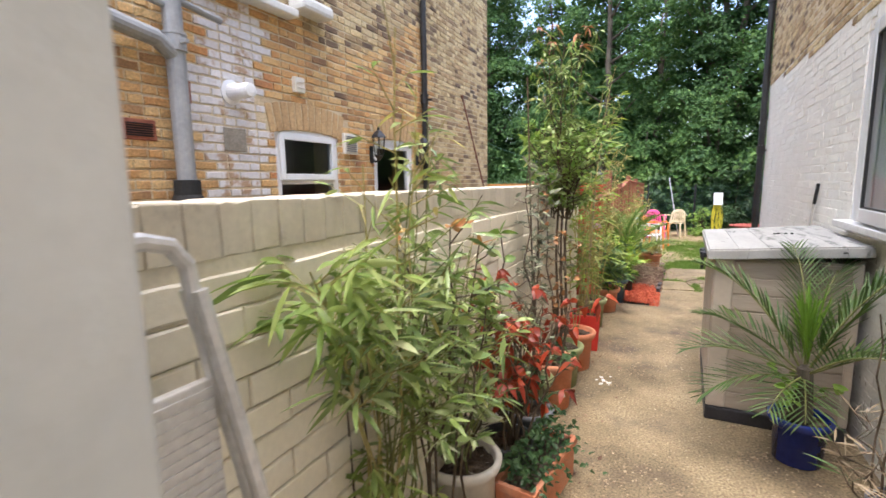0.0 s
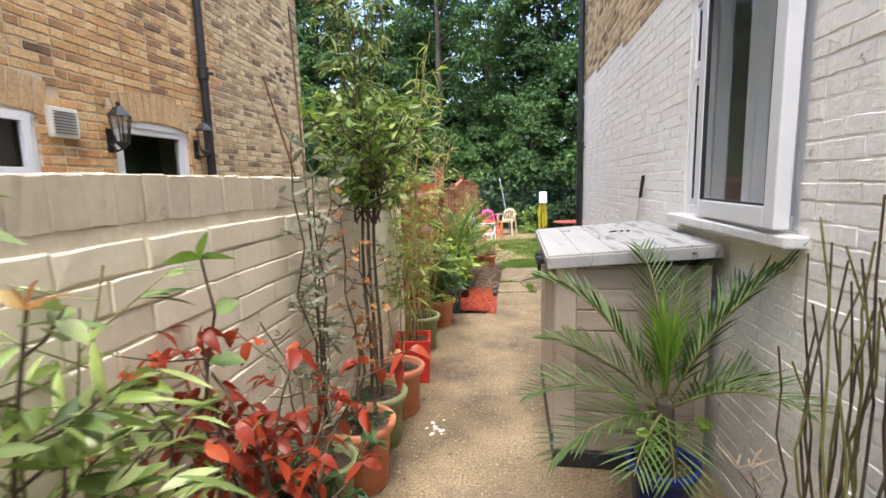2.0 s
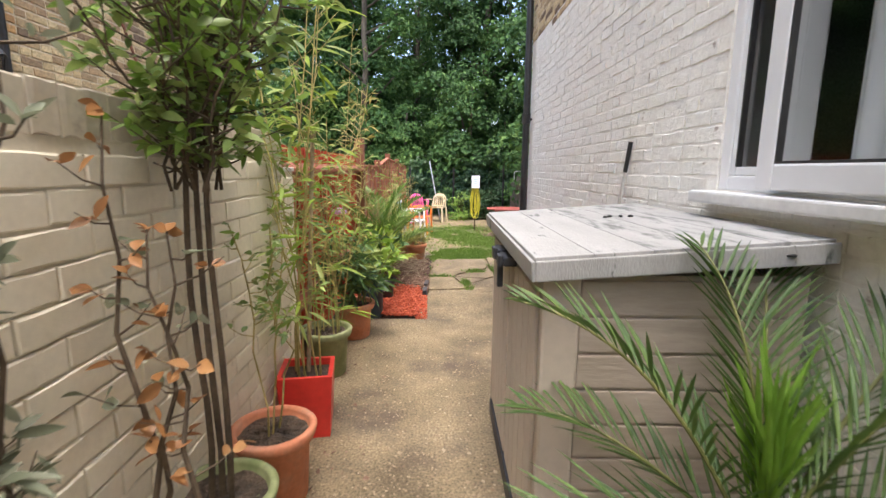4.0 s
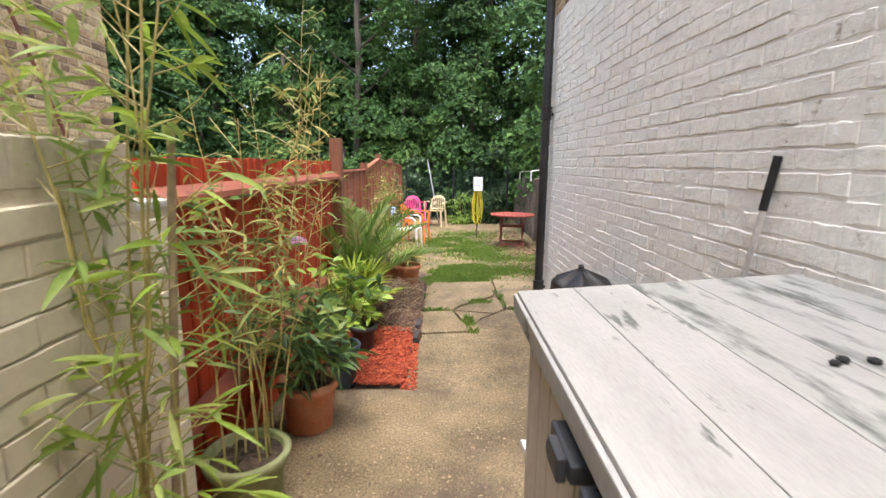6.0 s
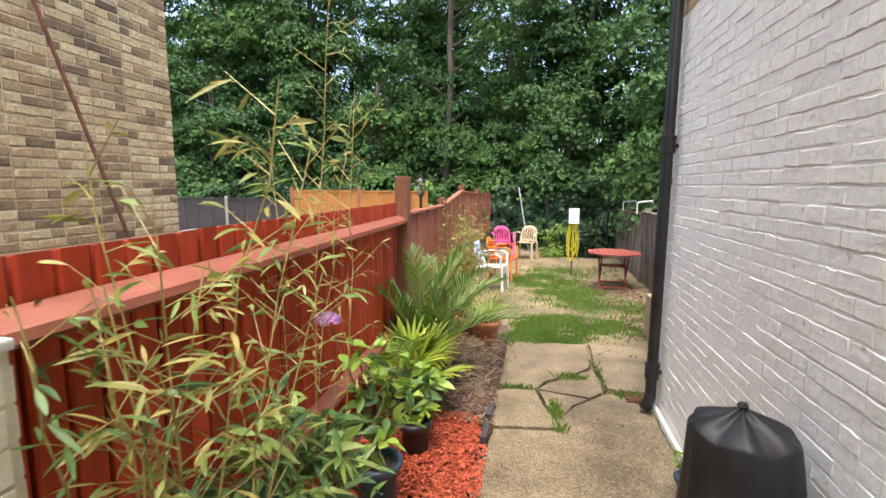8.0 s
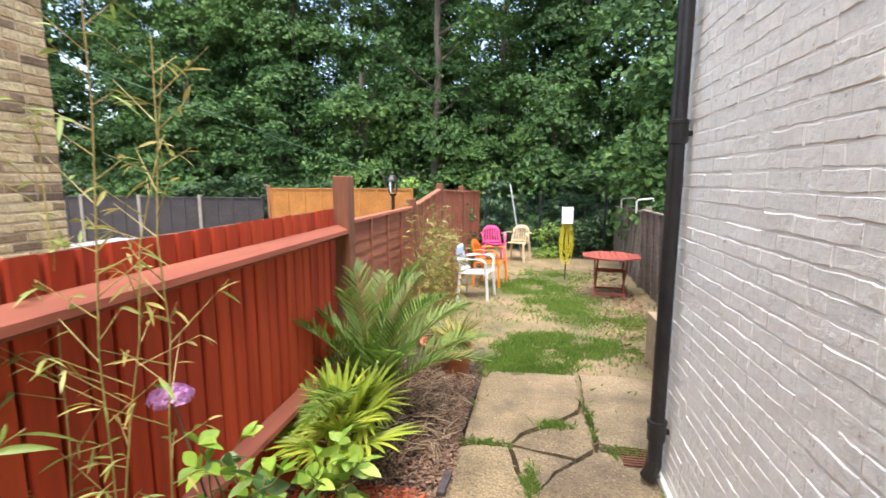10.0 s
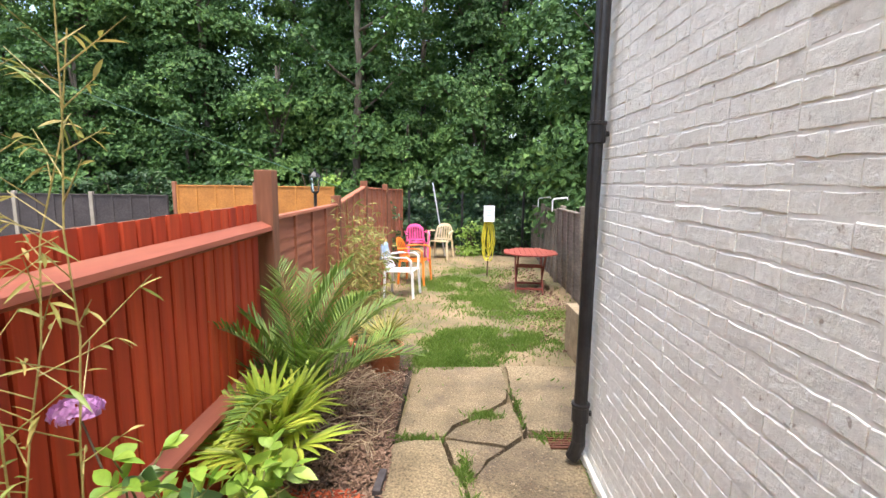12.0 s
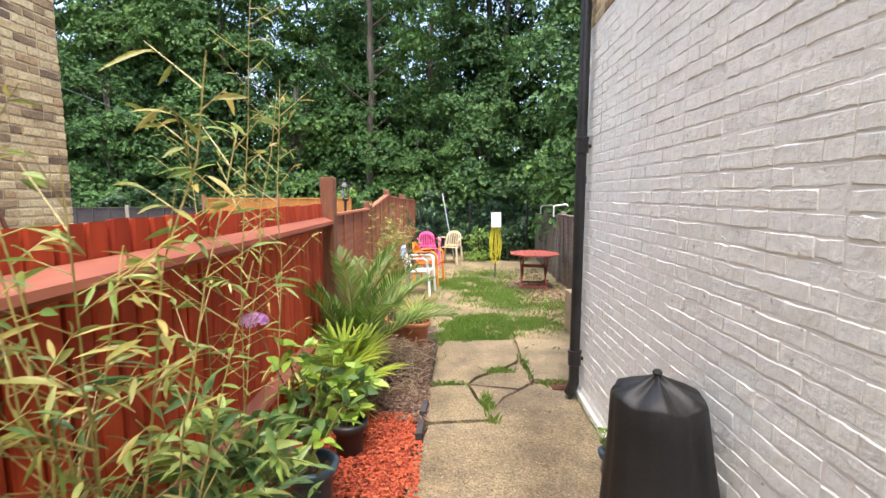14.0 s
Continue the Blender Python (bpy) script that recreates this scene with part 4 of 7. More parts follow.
def house_window():
    a, b, c, d = W_OPEN[0]
    h = tagged(new("window_3"), label="white plastic casement window with one sash slightly open and a sheer curtain", kind="structure")
    h.matrix_world = HOUSE
    mull = b - 0.30
    x0, x1 = 0.005, 0.07
    def bar(y0, y1, z0, z1, name="frame_bar", xa=x0, xb=x1, parent=h, mt="upvc", bv=0.007):
        bm = bmesh.new()
        if mt == "glass":
            bm.free()
            return quick(name, [(xa, y0, z0), (xa, y0, z1), (xa, y1, z1), (xa, y1, z0)], [(0, 1, 2, 3)], M[mt], parent)
        box(bm, xa, xb, y0, y1, z0, z1, bv)
        return part(name, bm, M[mt], parent)
    bar(a, a + 0.05, c, d)
    bar(b - 0.05, b, c, d)
    bar(a + 0.05, b - 0.05, c, c + 0.05)
    bar(a + 0.05, b - 0.05, d - 0.05, d)
    bar(mull - 0.03, mull + 0.03, c + 0.05, d - 0.05, "mullion")
    bar(mull + 0.03, b - 0.05, 1.88, 1.94, "transom")
    for z0, z1 in ((c + 0.05, 1.88), (1.94, d - 0.05)):
        for q in ((mull + 0.03, mull + 0.06, z0, z1), (b - 0.08, b - 0.05, z0, z1), (mull + 0.06, b - 0.08, z0, z0 + 0.03), (mull + 0.06, b - 0.08, z1 - 0.03, z1)):
            bar(*q, "inner_bar", 0.012, 0.05)
        g = bar(mull + 0.06, b - 0.08, z0 + 0.03, z1 - 0.03, "pane", 0.03, 0.036, mt="glass", bv=0)
        g.visible_shadow = False
        for q in ((mull + 0.058, mull + 0.066, z0 + 0.03, z1 - 0.03), (b - 0.086, b - 0.078, z0 + 0.03, z1 - 0.03)):
            bar(*q, "gasket", 0.01, 0.028, mt="gasket", bv=0)
    # the sash, hinged on the mullion side and standing a little open
    s = new("open_sash")
    s.parent = h
    s.matrix_basis = pose(-0.004, mull + 0.02, 0, 0, 0, -2.2)
    wd = mull + 0.02 - a + 0.012
    zs0, zs1 = c + 0.012, d - 0.02
    for q in ((-wd, -wd + 0.075, zs0, zs1), (-0.075, 0, zs0, zs1), (-wd + 0.075, -0.075, zs0, zs0 + 0.075), (-wd + 0.075, -0.075, zs1 - 0.075, zs1)):
        bar(*q, "sash_bar", -0.05, 0.0, s)
    for q in ((-wd + 0.073, -wd + 0.084, zs0 + 0.075, zs1 - 0.075), (-0.084, -0.073, zs0 + 0.075, zs1 - 0.075), (-wd + 0.084, -0.084, zs0 + 0.072, zs0 + 0.082), (-wd + 0.084, -0.084, zs1 - 0.082, zs1 - 0.072)):
        bar(*q, "gasket", -0.046, -0.03, s, "gasket", 0)
    g = bar(-wd + 0.08, -0.08, zs0 + 0.078, zs1 - 0.078, "pane", -0.03, -0.024, s, "glass", 0)
    g.visible_shadow = False
    # the sill
    bm = bmesh.new()
    box(bm, -0.075, 0.29, a - 0.06, b + 0.05, c - 0.045, c - 0.004, 0.008)
    part("sill", bm, M["whitepaint"], h)
    # the curtain with soft folds
    V, F = [], []
    n = 150
    for i in range(n):
        t = i / (n - 1)
        y = a + 0.02 + t * 0.60
        x = 0.089 + 0.010 * math.sin(t * 46) + 0.007 * math.sin(t * 19 + 1)
        V += [(x, y, c - 0.02), (x + 0.004 * math.sin(t * 31), y, d + 0.02)]
    F = [(2 * i, 2 * i + 2, 2 * i + 3, 2 * i + 1) for i in range(n - 1)]
    cur = quick("curtain", V, F, M["curtain"], None, smooth=True)
    cur.matrix_world = HOUSE
    tagged(cur, "pale blue sheer curtain hanging inside the window", "curtain")


house()
house_window()


# ---- walls round the start ----
bm = bmesh.new()
box(bm, -0.752, -0.415, 0.06, 0.298, -0.01, 3.2, 0.006)
tagged(part("wall_entry", bm, M["door_edge"]), label="smooth pale painted wall end beside the gateway", kind="structure")
# Unseen wall, added to close the passage behind the camera.
bm = bmesh.new()
box(bm, NX, 0.9, -2.9, -2.6, -0.1, 3.4)
tagged(part("wall_back", bm, M["white_isl"]), kind="structure")


# ---- fences ----
def red_fence():
    f = thing("red_fence", label="red-stained close-board timber fence beside the planting bed", category="fence")
    y, k = 4.655, 0
    r = random.Random(3)
    me = []
    for s in range(6):
        bm = bmesh.new()
        t = 1.395 + random.Random(s).uniform(-0.004, 0.004)
        prof = [(0, 0.006), (0.007, 0), (0.078, 0.003), (0.084, 0.010), (0.084, 0.020), (0, 0.020)]
        lo = [bm.verts.new((-q, p, 0.02)) for p, q in prof]
        hi = [bm.verts.new((-q, p, t + (0.004 if 0 < i < 3 else 0))) for i, (p, q) in enumerate(prof)]
        for i in range(6):
            bm.faces.new((lo[i], lo[(i + 1) % 6], hi[(i + 1) % 6], hi[i]))
        bm.faces.new(hi)
        bm.faces.new(lo[::-1])
        bmesh.ops.recalc_face_normals(bm, faces=bm.faces)
        m_ = bpy.data.meshes.new("board")
        bm.to_mesh(m_)
        bm.free()
        m_.materials.append(M["red_stain"])
        me.append(m_)
    while y < 7.66:
        o = new("board", me[r.randrange(6)])
        o.parent = f
        o.matrix_basis = pose(-0.872 + r.uniform(-0.002, 0.002), y, 0, 0, r.uniform(-0.1, 0.1), r.uniform(-1.2, 0.8))
        y += 0.094
        k += 1
    # Added dark sheet; seen through the gaps it draws the boards' shadow lines.
    bm = bmesh.new()
    box(bm, -0.935, -0.912, 4.66, 7.69, 0.0, 1.392)
    part("backing_board", bm, M["rust"], f)
    for z, rad in ((1.25, 0.045), (0.40, 0.045)):
        bm = bmesh.new()
        vs = [(-0.868, z - 0.045), (-0.868, z + 0.045), (-0.80, z + 0.012), (-0.795, z - 0.012)]
        a = [bm.verts.new((x, 4.66, q)) for x, q in vs]
        b = [bm.verts.new((x, 7.69, q)) for x, q in vs]
        for i in range(4):
            bm.faces.new((a[i], a[(i + 1) % 4], b[(i + 1) % 4], b[i]))
        bm.faces.new(a[::-1])
        bm.faces.new(b)
        part("rail", bm, M["rail_stain"], f)
    bm = bmesh.new()
    box(bm, -0.90, -0.79, 7.69, 7.80, -0.05, 1.61, 0.008)
    part("post", bm, M["post_wood"], f)
    bm = bmesh.new()
    box(bm, -0.868, -0.845, 4.66, 7.69, -0.02, 0.13, 0.003)
    part("gravel_board", bm, M["red_stain"], f)


def panel_fence(name, x0, y0, x1, y1, zb, ztops, slat, post, label, side=1, battens=5, gap=0.085, posts=True, board=False, wave=0.0, posttop=0.1, lean=0.0, group=""):
    """A lap panel between two posts: overlapping slats (or upright boards), battens and a capping."""
    L = math.dist((x0, y0), (x1, y1))
    f = thing(name, pose(x0, y0, 0, 0, 0, math.degrees(math.atan2(y1 - y0, x1 - x0))) @ pose(0, 0, 0, lean), label, "fence", group)
    r = random.Random(int(x0 * 7 + y0 * 13))
    za, zc = ztops
    n = int((max(za, zc) - zb) / gap)
    if board:
        k = int(L / 0.12)
        for i in range(k):
            u = L * i / k
            top = za + (zc - za) * (u / L) - 0.03
            bm = bmesh.new()
            box(bm, u + 0.002, u + L / k - 0.002, -0.012, 0.006 + (i % 2) * 0.008, zb, top, 0.003)
            part("board", bm, slat, f)
    else:
        for i in range(n + 1):
            z = zb + i * gap
            bm = bmesh.new()
            m_ = 14
            pts = []
            for j in range(m_ + 1):
                u = L * j / m_
                top = za + (zc - za) * u / L
                w = wave * math.sin(j * 1.3 + i * 2)
                a, b = min(z + w, top - 0.004), min(z + gap + 0.02 + w, top)
                pts.append((u, a, b))
            fr = [(bm.verts.new((u, -0.014, a)), bm.verts.new((u, -0.004, b)), bm.verts.new((u, 0.004, b)), bm.verts.new((u, -0.002, a))) for u, a, b in pts]
            for p, q in zip(fr, fr[1:]):
                for c in range(4):
                    bm.faces.new((p[c], q[c], q[(c + 1) % 4], p[(c + 1) % 4]))
            bmesh.ops.remove_doubles(bm, verts=bm.verts, dist=1e-6)
            part("slat", bm, slat, f)
    for i in range(battens):
        u = 0.02 + (L - 0.04) * i / (battens - 1)
        top = za + (zc - za) * u / L
        for s in (-1, 1):
            bm = bmesh.new()
            box(bm, u - 0.02, u + 0.02, s * 0.016 - 0.010 + (s * 0.004), s * 0.016 + 0.010 + (s * 0.004), zb - 0.01, top - 0.002, 0.003)
            part("batten", bm, slat, f)
    bm = bmesh.new()
    a = [bm.verts.new((0, y, za + z)) for y, z in ((-0.035, 0), (0.035, 0), (0.03, 0.02), (-0.03, 0.02))]
    b = [bm.verts.new((L, y, zc + z)) for y, z in ((-0.035, 0), (0.035, 0), (0.03, 0.02), (-0.03, 0.02))]
    for i in range(4):
        bm.faces.new((a[i], a[(i + 1) % 4], b[(i + 1) % 4], b[i]))
    bm.faces.new(a[::-1])
    bm.faces.new(b)
    part("capping", bm, slat, f)
    if posts:
        bm = bmesh.new()
        box(bm, -0.09, -0.005, -0.045, 0.045, zb - 0.1, za + posttop, 0.008)
        part("post", bm, post, f)
    return f


red_fence()
R1 = "faded red lap fence panels down the garden"
panel_fence("lap_fence_panel", -0.86, 7.82, -0.84, 9.60, -0.05, (1.29, 1.29), M["red_slat"], M["post_wood"], "faded red horizontal lap fence panel with pale capping", posts=False, group=R1)
panel_fence("lap_fence_panel", -0.84, 9.68, -0.81, 11.15, -0.15, (1.29, 1.45), M["red_slat"], M["post_wood"], "faded red fence panel with a rising top edge", posts=True, group=R1)
panel_fence("lap_fence_panel", -0.81, 11.22, -0.77, 13.1, -0.25, (1.44, 1.38), M["red_slat"], M["post_wood"], "faded red horizontal lap fence panel with pale capping", posts=True, group=R1)
panel_fence("lap_fence_panel", -0.77, 13.2, -0.72, 15.9, -0.28, (1.38, 1.32), M["red_slat"], M["post_wood"], "faded red horizontal lap fence panel with pale capping", posts=True, group=R1)
G1 = "weathered grey lap fence panels"
for k, (x0, y0, x1, y1, t, ln) in enumerate([(2.12, 7.7, 2.18, 9.4, 1.15, 0), (2.18, 9.5, 2.26, 11.3, 1.14, 3), (2.28, 11.4, 2.35, 13.1, 1.10, -2), (2.36, 13.2, 2.44, 14.9, 1.02, 3), (2.45, 15.0, 2.55, 16.6, 0.97, 0)]):
    panel_fence("grey_fence_panel", x0, y0, x1, y1, lie(y0) - 0.02, (t, t - 0.02), M["grey_slat"], M["grey_slat"], "weathered grey lap fence panel, slats sagging", wave=0.008, posttop=0.12, lean=ln, group=G1)
for k in range(5):
    x0 = -6.2 - 1.83 * (k + 1)
    panel_fence("dark_fence_panel", x0, 15.9, x0 + 1.76, 15.9, -0.3, (1.12, 1.12), M["dark_slat"], M["concrete_post"], "dark brown lap fence panel between concrete posts", posttop=0.08, group="dark fence panels across the far garden")
for k in range(2):
    x0 = -6.1 + 1.92 * k
    panel_fence("orange_fence_panel", x0, 16.0, x0 + 1.84, 16.0, -0.3, (1.36, 1.36), M["orange_slat"], M["post_wood"], "orange-stained lap fence panel", posttop=0.10, group="orange fence panels across the far garden")


def chain_link():
    f = thing("chain_link_fence", label="green chain-link fence with a leaning stay, across the garden end", category="fence")
    bm = bmesh.new()
    x0, x1, y, z0, z1 = -0.7, 2.55, 16.65, -0.3, 1.25
    s = 0.075
    n = int((x1 - x0) / s)
    V, F = [], []
    def strand(p, q):
        b = len(V)
        V.extend([(p[0] - 0.0018, y, p[1]), (p[0] + 0.0018, y, p[1]), (q[0] + 0.0018, y, q[1]), (q[0] - 0.0018, y, q[1])])
        F.append((b, b + 1, b + 2, b + 3))
    h = z1 - z0
    for i in range(-int(h / s), n):
        a = x0 + i * s
        lo, hi = max(a, x0), min(a + h, x1)
        if hi > lo:
            strand((lo, z0 + lo - a), (hi, z0 + hi - a))
            strand((x0 + x1 - lo, z0 + lo - a), (x0 + x1 - hi, z0 + hi - a))
    bm.free()
    quick("wire_mesh", V, F, M["mesh_green"], f)
    for x in (-0.6, 0.75, 2.3):
        bm = bmesh.new()
        box(bm, x - 0.025, x + 0.025, y - 0.03, y + 0.03, -0.35, 1.3, 0.004)
        part("post", bm, M["blackpaint"], f)
    bm = bmesh.new()
    tube(bm, [(0.33, 15.9, -0.28), (-0.0, 16.55, 1.5)], 0.018, n=8)
    part("stay", bm, M["steel"], f)


chain_link()


# ---- woodland ----
def crown_points(r, nclump, per, rx, ry, z0, z1, taper=0.5):
    """Leaf places gathered in flattened, drooping clumps on the outside of an uneven crown."""
    a = r.uniform(0, 2 * math.pi, nclump)
    h = r.beta(1.0, 1.75, nclump)
    rad = np.sqrt(r.uniform(0.12, 1.0, nclump)) * (1 - taper * h ** 1.5) * (0.8 + 0.35 * np.sin(a * 3 + h * 5))
    C = np.stack([rx * rad * np.cos(a), ry * rad * np.sin(a), z0 + (z1 - z0) * h], -1)
    size = r.uniform(0.45, 1.2, nclump) * (1 - 0.35 * h)
    d = unit(r.normal(0, 1, (nclump, per, 3)))
    d[..., 2] = np.abs(d[..., 2]) * 1.1 - 0.35
    q = r.uniform(0.55, 1.0, (nclump, per, 1))
    P = C[:, None] + d * q * size[:, None, None] * np.array([1.05, 1.05, 0.85]) - np.array([0, 0, 0.10]) * (q * size[:, None, None]) ** 2
    out = unit(C * np.array([1, 1, 0]) + 1e-6)[:, None] * 0.35
    N = unit(d * np.array([0.6, 0.6, 0.45]) + np.array([0, 0, 0.40]) + out + r.normal(0, 0.42, d.shape))
    return P.reshape(-1, 3), N.reshape(-1, 3), C


def tree(seed, height, rx, z0, nclump=250, per=150, leaf=0.12, trunk=0.17, material="leaf_wood", label="tall woodland tree with dense dark green leaves", lean=0.0):
    r = np.random.default_rng(seed)
    t = thing("tree", None, label, "tree", "trees of the wood behind the garden")
    bm = bmesh.new()
    pts = [(lean * z * z / height + 0.12 * math.sin(z * 0.5 + seed), 0.10 * math.cos(z * 0.6 + seed), z) for z in np.linspace(-0.6, height * 0.93, 12)]
    tube(bm, pts, trunk, 0.04, 10)
    part("trunk", bm, M["bark"], t, smooth=True)
    P, N, C = crown_points(r, nclump, per, rx, rx * 0.8, z0, height)
    bm = bmesh.new()
    for c in C[:: max(1, len(C) // 26)]:
        zb = max(1.5, c[2] - 1.6)
        k = min(11, int(zb / height * 12))
        s = Vector((lean * zb * zb / height + 0.12 * math.sin(zb * 0.5 + seed), 0.10 * math.cos(zb * 0.6 + seed), zb))
        e = Vector(c)
        tube(bm, [s, s.lerp(e, 0.5) + Vector((0, 0, 0.25)), e], 0.045, 0.012, 5, cap=False)
    part("branching", bm, M["bark"], t)["kind"] = "stuff"
    V, F = leafcards(P, N, r.uniform(0.7, 1.25, len(P)) * leaf, r)
    quick("crown", V, F, M[material], t, kind="stuff")
    return t


def wood():
    kinds = [tree(11, 13.5, 3.1, 1.2), tree(12, 12.0, 2.8, 1.4, lean=0.1), tree(13, 14.5, 3.1, 1.6, trunk=0.2), tree(14, 11.5, 3.0, 0.8)]
    for k, (x, y) in enumerate([(-7.6, 20.5), (-2.6, 20.2), (1.6, 20.8), (5.0, 20.0)]):
        kinds[k].matrix_world = pose(x, y, -0.3, 0, 0, k * 50)
    r = random.Random(9)
    # Last two crowns, largely out of view, are added to shade lawn and fence.
    spots = [(-17.5, 20.5), (-14.5, 21.5), (-11.2, 20.2), (-5.2, 21.8), (-9.5, 23.2), (8.3, 20.6), (-13, 25), (-0.6, 26.5), (11.5, 22.5), (-5, 29), (6.9, 15.2), (5.0, 16.6)]
    for k, (x, y) in enumerate(spots):
        copy_thing(kinds[k % 4], pose(x + r.uniform(-0.4, 0.4), y + r.uniform(-0.3, 0.3), -0.3, 0, 0, r.uniform(0, 360)) @ Matrix.Scale(r.uniform(0.86, 1.12), 4))
    # slim trunks before the wood, their lower stems behind the young growth
    for k, (x, y, rad, bow) in enumerate([(-2.45, 18.4, 0.13, 0.30), (2.25, 20.0, 0.15, -0.22), (1.0, 20.6, 0.12, 0.26), (-0.4, 22.5, 0.12, -0.3), (3.3, 22.8, 0.14, 0.2)]):
        t = thing("tree", pose(x, y, -0.3, 0, 0, k * 40), "slim grey tree trunk with forking boughs and a thin high crown", "tree", "slim trunks at the edge of the wood")
        rr = np.random.default_rng(60 + k)
        line = [Vector((bow * math.sin(z * 0.22 + k) + rr.normal(0, 0.035), bow * 0.6 * math.cos(z * 0.3 + k) + rr.normal(0, 0.035), z)) for z in np.linspace(0, 12.5, 18)]
        bm = bmesh.new()
        tube(bm, line, rad, rad * 0.35, 9)
        part("trunk", bm, M["bark"], t, smooth=True)
        P, N = [], []
        for b in range(11):
            i = 5 + b
            a = rr.uniform(0, 6.28)
            ln = rr.uniform(0.9, 1.9)
            e = line[i] + Vector((math.cos(a) * ln, math.sin(a) * ln, rr.uniform(0.5, 1.4)))
            bm = bmesh.new()
            tube(bm, [line[i], line[i].lerp(e, 0.45) + Vector((0, 0, -0.1)), e], rad * 0.34, 0.012, 6)
            part("bough", bm, M["bark"], t, smooth=True)
            for q in (0.55, 0.8, 1.0):
                c = np.array(line[i].lerp(e, q))
                d = unit(rr.normal(0, 1, (70, 3)))
                P.append(c + d * rr.uniform(0.3, 1, (70, 1)) * np.array([0.55, 0.55, 0.28]))
                N.append(d * 0.5 + np.array([0, 0, 0.5]) + rr.normal(0, 0.35, d.shape))
        P, N = np.concatenate(P), np.concatenate(N)
        V, F = leafcards(P, N, rr.uniform(0.7, 1.25, len(P)) * 0.13, rr)
        quick("crown", V, F, M["leaf_wood"], t, kind="stuff")
    # young maples under the tall trees
    low = [tree(31, 4.6, 1.5, 0.3, nclump=60, per=130, leaf=0.125, trunk=0.05, label="young woodland maple with broad tiers of green leaves"), tree(32, 5.4, 1.7, 0.2, nclump=70, per=130, leaf=0.125, trunk=0.06, label="young woodland maple with broad tiers of green leaves")]
    low[0].matrix_world = pose(1.3, 18.3, -0.3)
    low[1].matrix_world = pose(3.6, 18.6, -0.3, 0, 0, 70)
    for k, (x, y, sc) in enumerate([(-0.9, 18.9, 0.85), (-4.6, 18.6, 1.0), (-7.2, 18.8, 0.9), (-10.2, 18.7, 1.05), (2.6, 19.2, 0.8)]):
        copy_thing(low[k % 2], pose(x, y, -0.3, 0, 0, 50 + 77 * k) @ Matrix.Scale(sc, 4))


def bush(x, y, rx, ry, h, n, material, label, leaf=0.09, seed=0, z=-0.3, name="bush", category="bush", group=""):
    r = np.random.default_rng(seed)
    t = thing(name, pose(x, y, z), label, category, group)
    bm = bmesh.new()
    for k in range(9):
        a = k * 0.7 + seed
        tube(bm, [(0.1 * math.cos(a), 0.1 * math.sin(a), 0), (rx * 0.4 * math.cos(a), ry * 0.4 * math.sin(a), h * 0.5), (rx * 0.7 * math.cos(a), ry * 0.7 * math.sin(a), h * 0.85)], 0.018, 0.006, 5, cap=False)
    part("woody_base", bm, M["twig"], t)["kind"] = "stuff"
    nc = max(8, n // 80)
    a = r.uniform(0, 6.28, nc)
    q = np.sqrt(r.random(nc))
    zz = r.uniform(0.12, 1.0, nc)
    C = np.stack([rx * q * np.cos(a), ry * q * np.sin(a), h * zz * (1 - 0.35 * q * q)], -1)
    d = unit(r.normal(0, 1, (nc, 80, 3)))
    P = (C[:, None] + d * r.uniform(0.4, 1, (nc, 80, 1)) * np.array([0.30, 0.30, 0.2]) * min(1.0, h)).reshape(-1, 3)
    N = unit(d.reshape(-1, 3) * 0.6 + np.array([0, -0.25, 0.6]) + r.normal(0, 0.35, P.shape))
    V, F = leafcards(P, N, r.uniform(0.6, 1.3, len(P)) * leaf, r)
    quick("foliage", V, F, M[material], t, kind="stuff")
    return t


wood()
U1 = "undergrowth at the edge of the wood"
for k, (x, y, rx, ry, h) in enumerate([(-12, 17.6, 2.2, 0.9, 2.0), (-8.4, 17.4, 1.9, 0.8, 2.2), (-5.2, 17.3, 1.8, 0.8, 1.9), (-2.6, 17.6, 1.7, 0.8, 1.9), (-0.2, 18.0, 1.5, 0.8, 2.1), (1.9, 17.6, 1.3, 0.7, 2.4), (4.2, 17.3, 1.6, 0.8, 2.4), (6.8, 17.6, 1.8, 0.9, 2.4), (-3.6, 19.2, 1.8, 0.9, 2.8), (2.6, 19.0, 1.8, 0.9, 3.2), (-9.8, 19.2, 2.4, 0.9, 3.0), (-15.5, 18.2, 2.2, 1.0, 2.6)]):
    bush(x, y, rx, ry, h, 5200, "leaf_ivy" if k % 3 else "leaf_wood", "dark green bramble and ivy undergrowth", leaf=0.11, seed=20 + k, group=U1)
bush(-2.9, 17.0, 0.8, 0.4, 2.5, 1500, "leaf_bright", "bright yellow-green sapling in the undergrowth", leaf=0.12, seed=40)
bush(0.95, 16.2, 0.20, 0.2, 0.90, 320, "leaf_bright", "small bright green shrub by the chain-link fence", leaf=0.07, seed=41)
bush(1.55, 16.3, 0.55, 0.25, 1.1, 2200, "leaf_ivy", "dark ivy mound at the end of the lawn", leaf=0.08, seed=42)
bush(-1.15, 14.2, 0.45, 0.8, 1.75, 1800, "leaf_ivy", "rambling green climber along the fence top", leaf=0.07, seed=43)


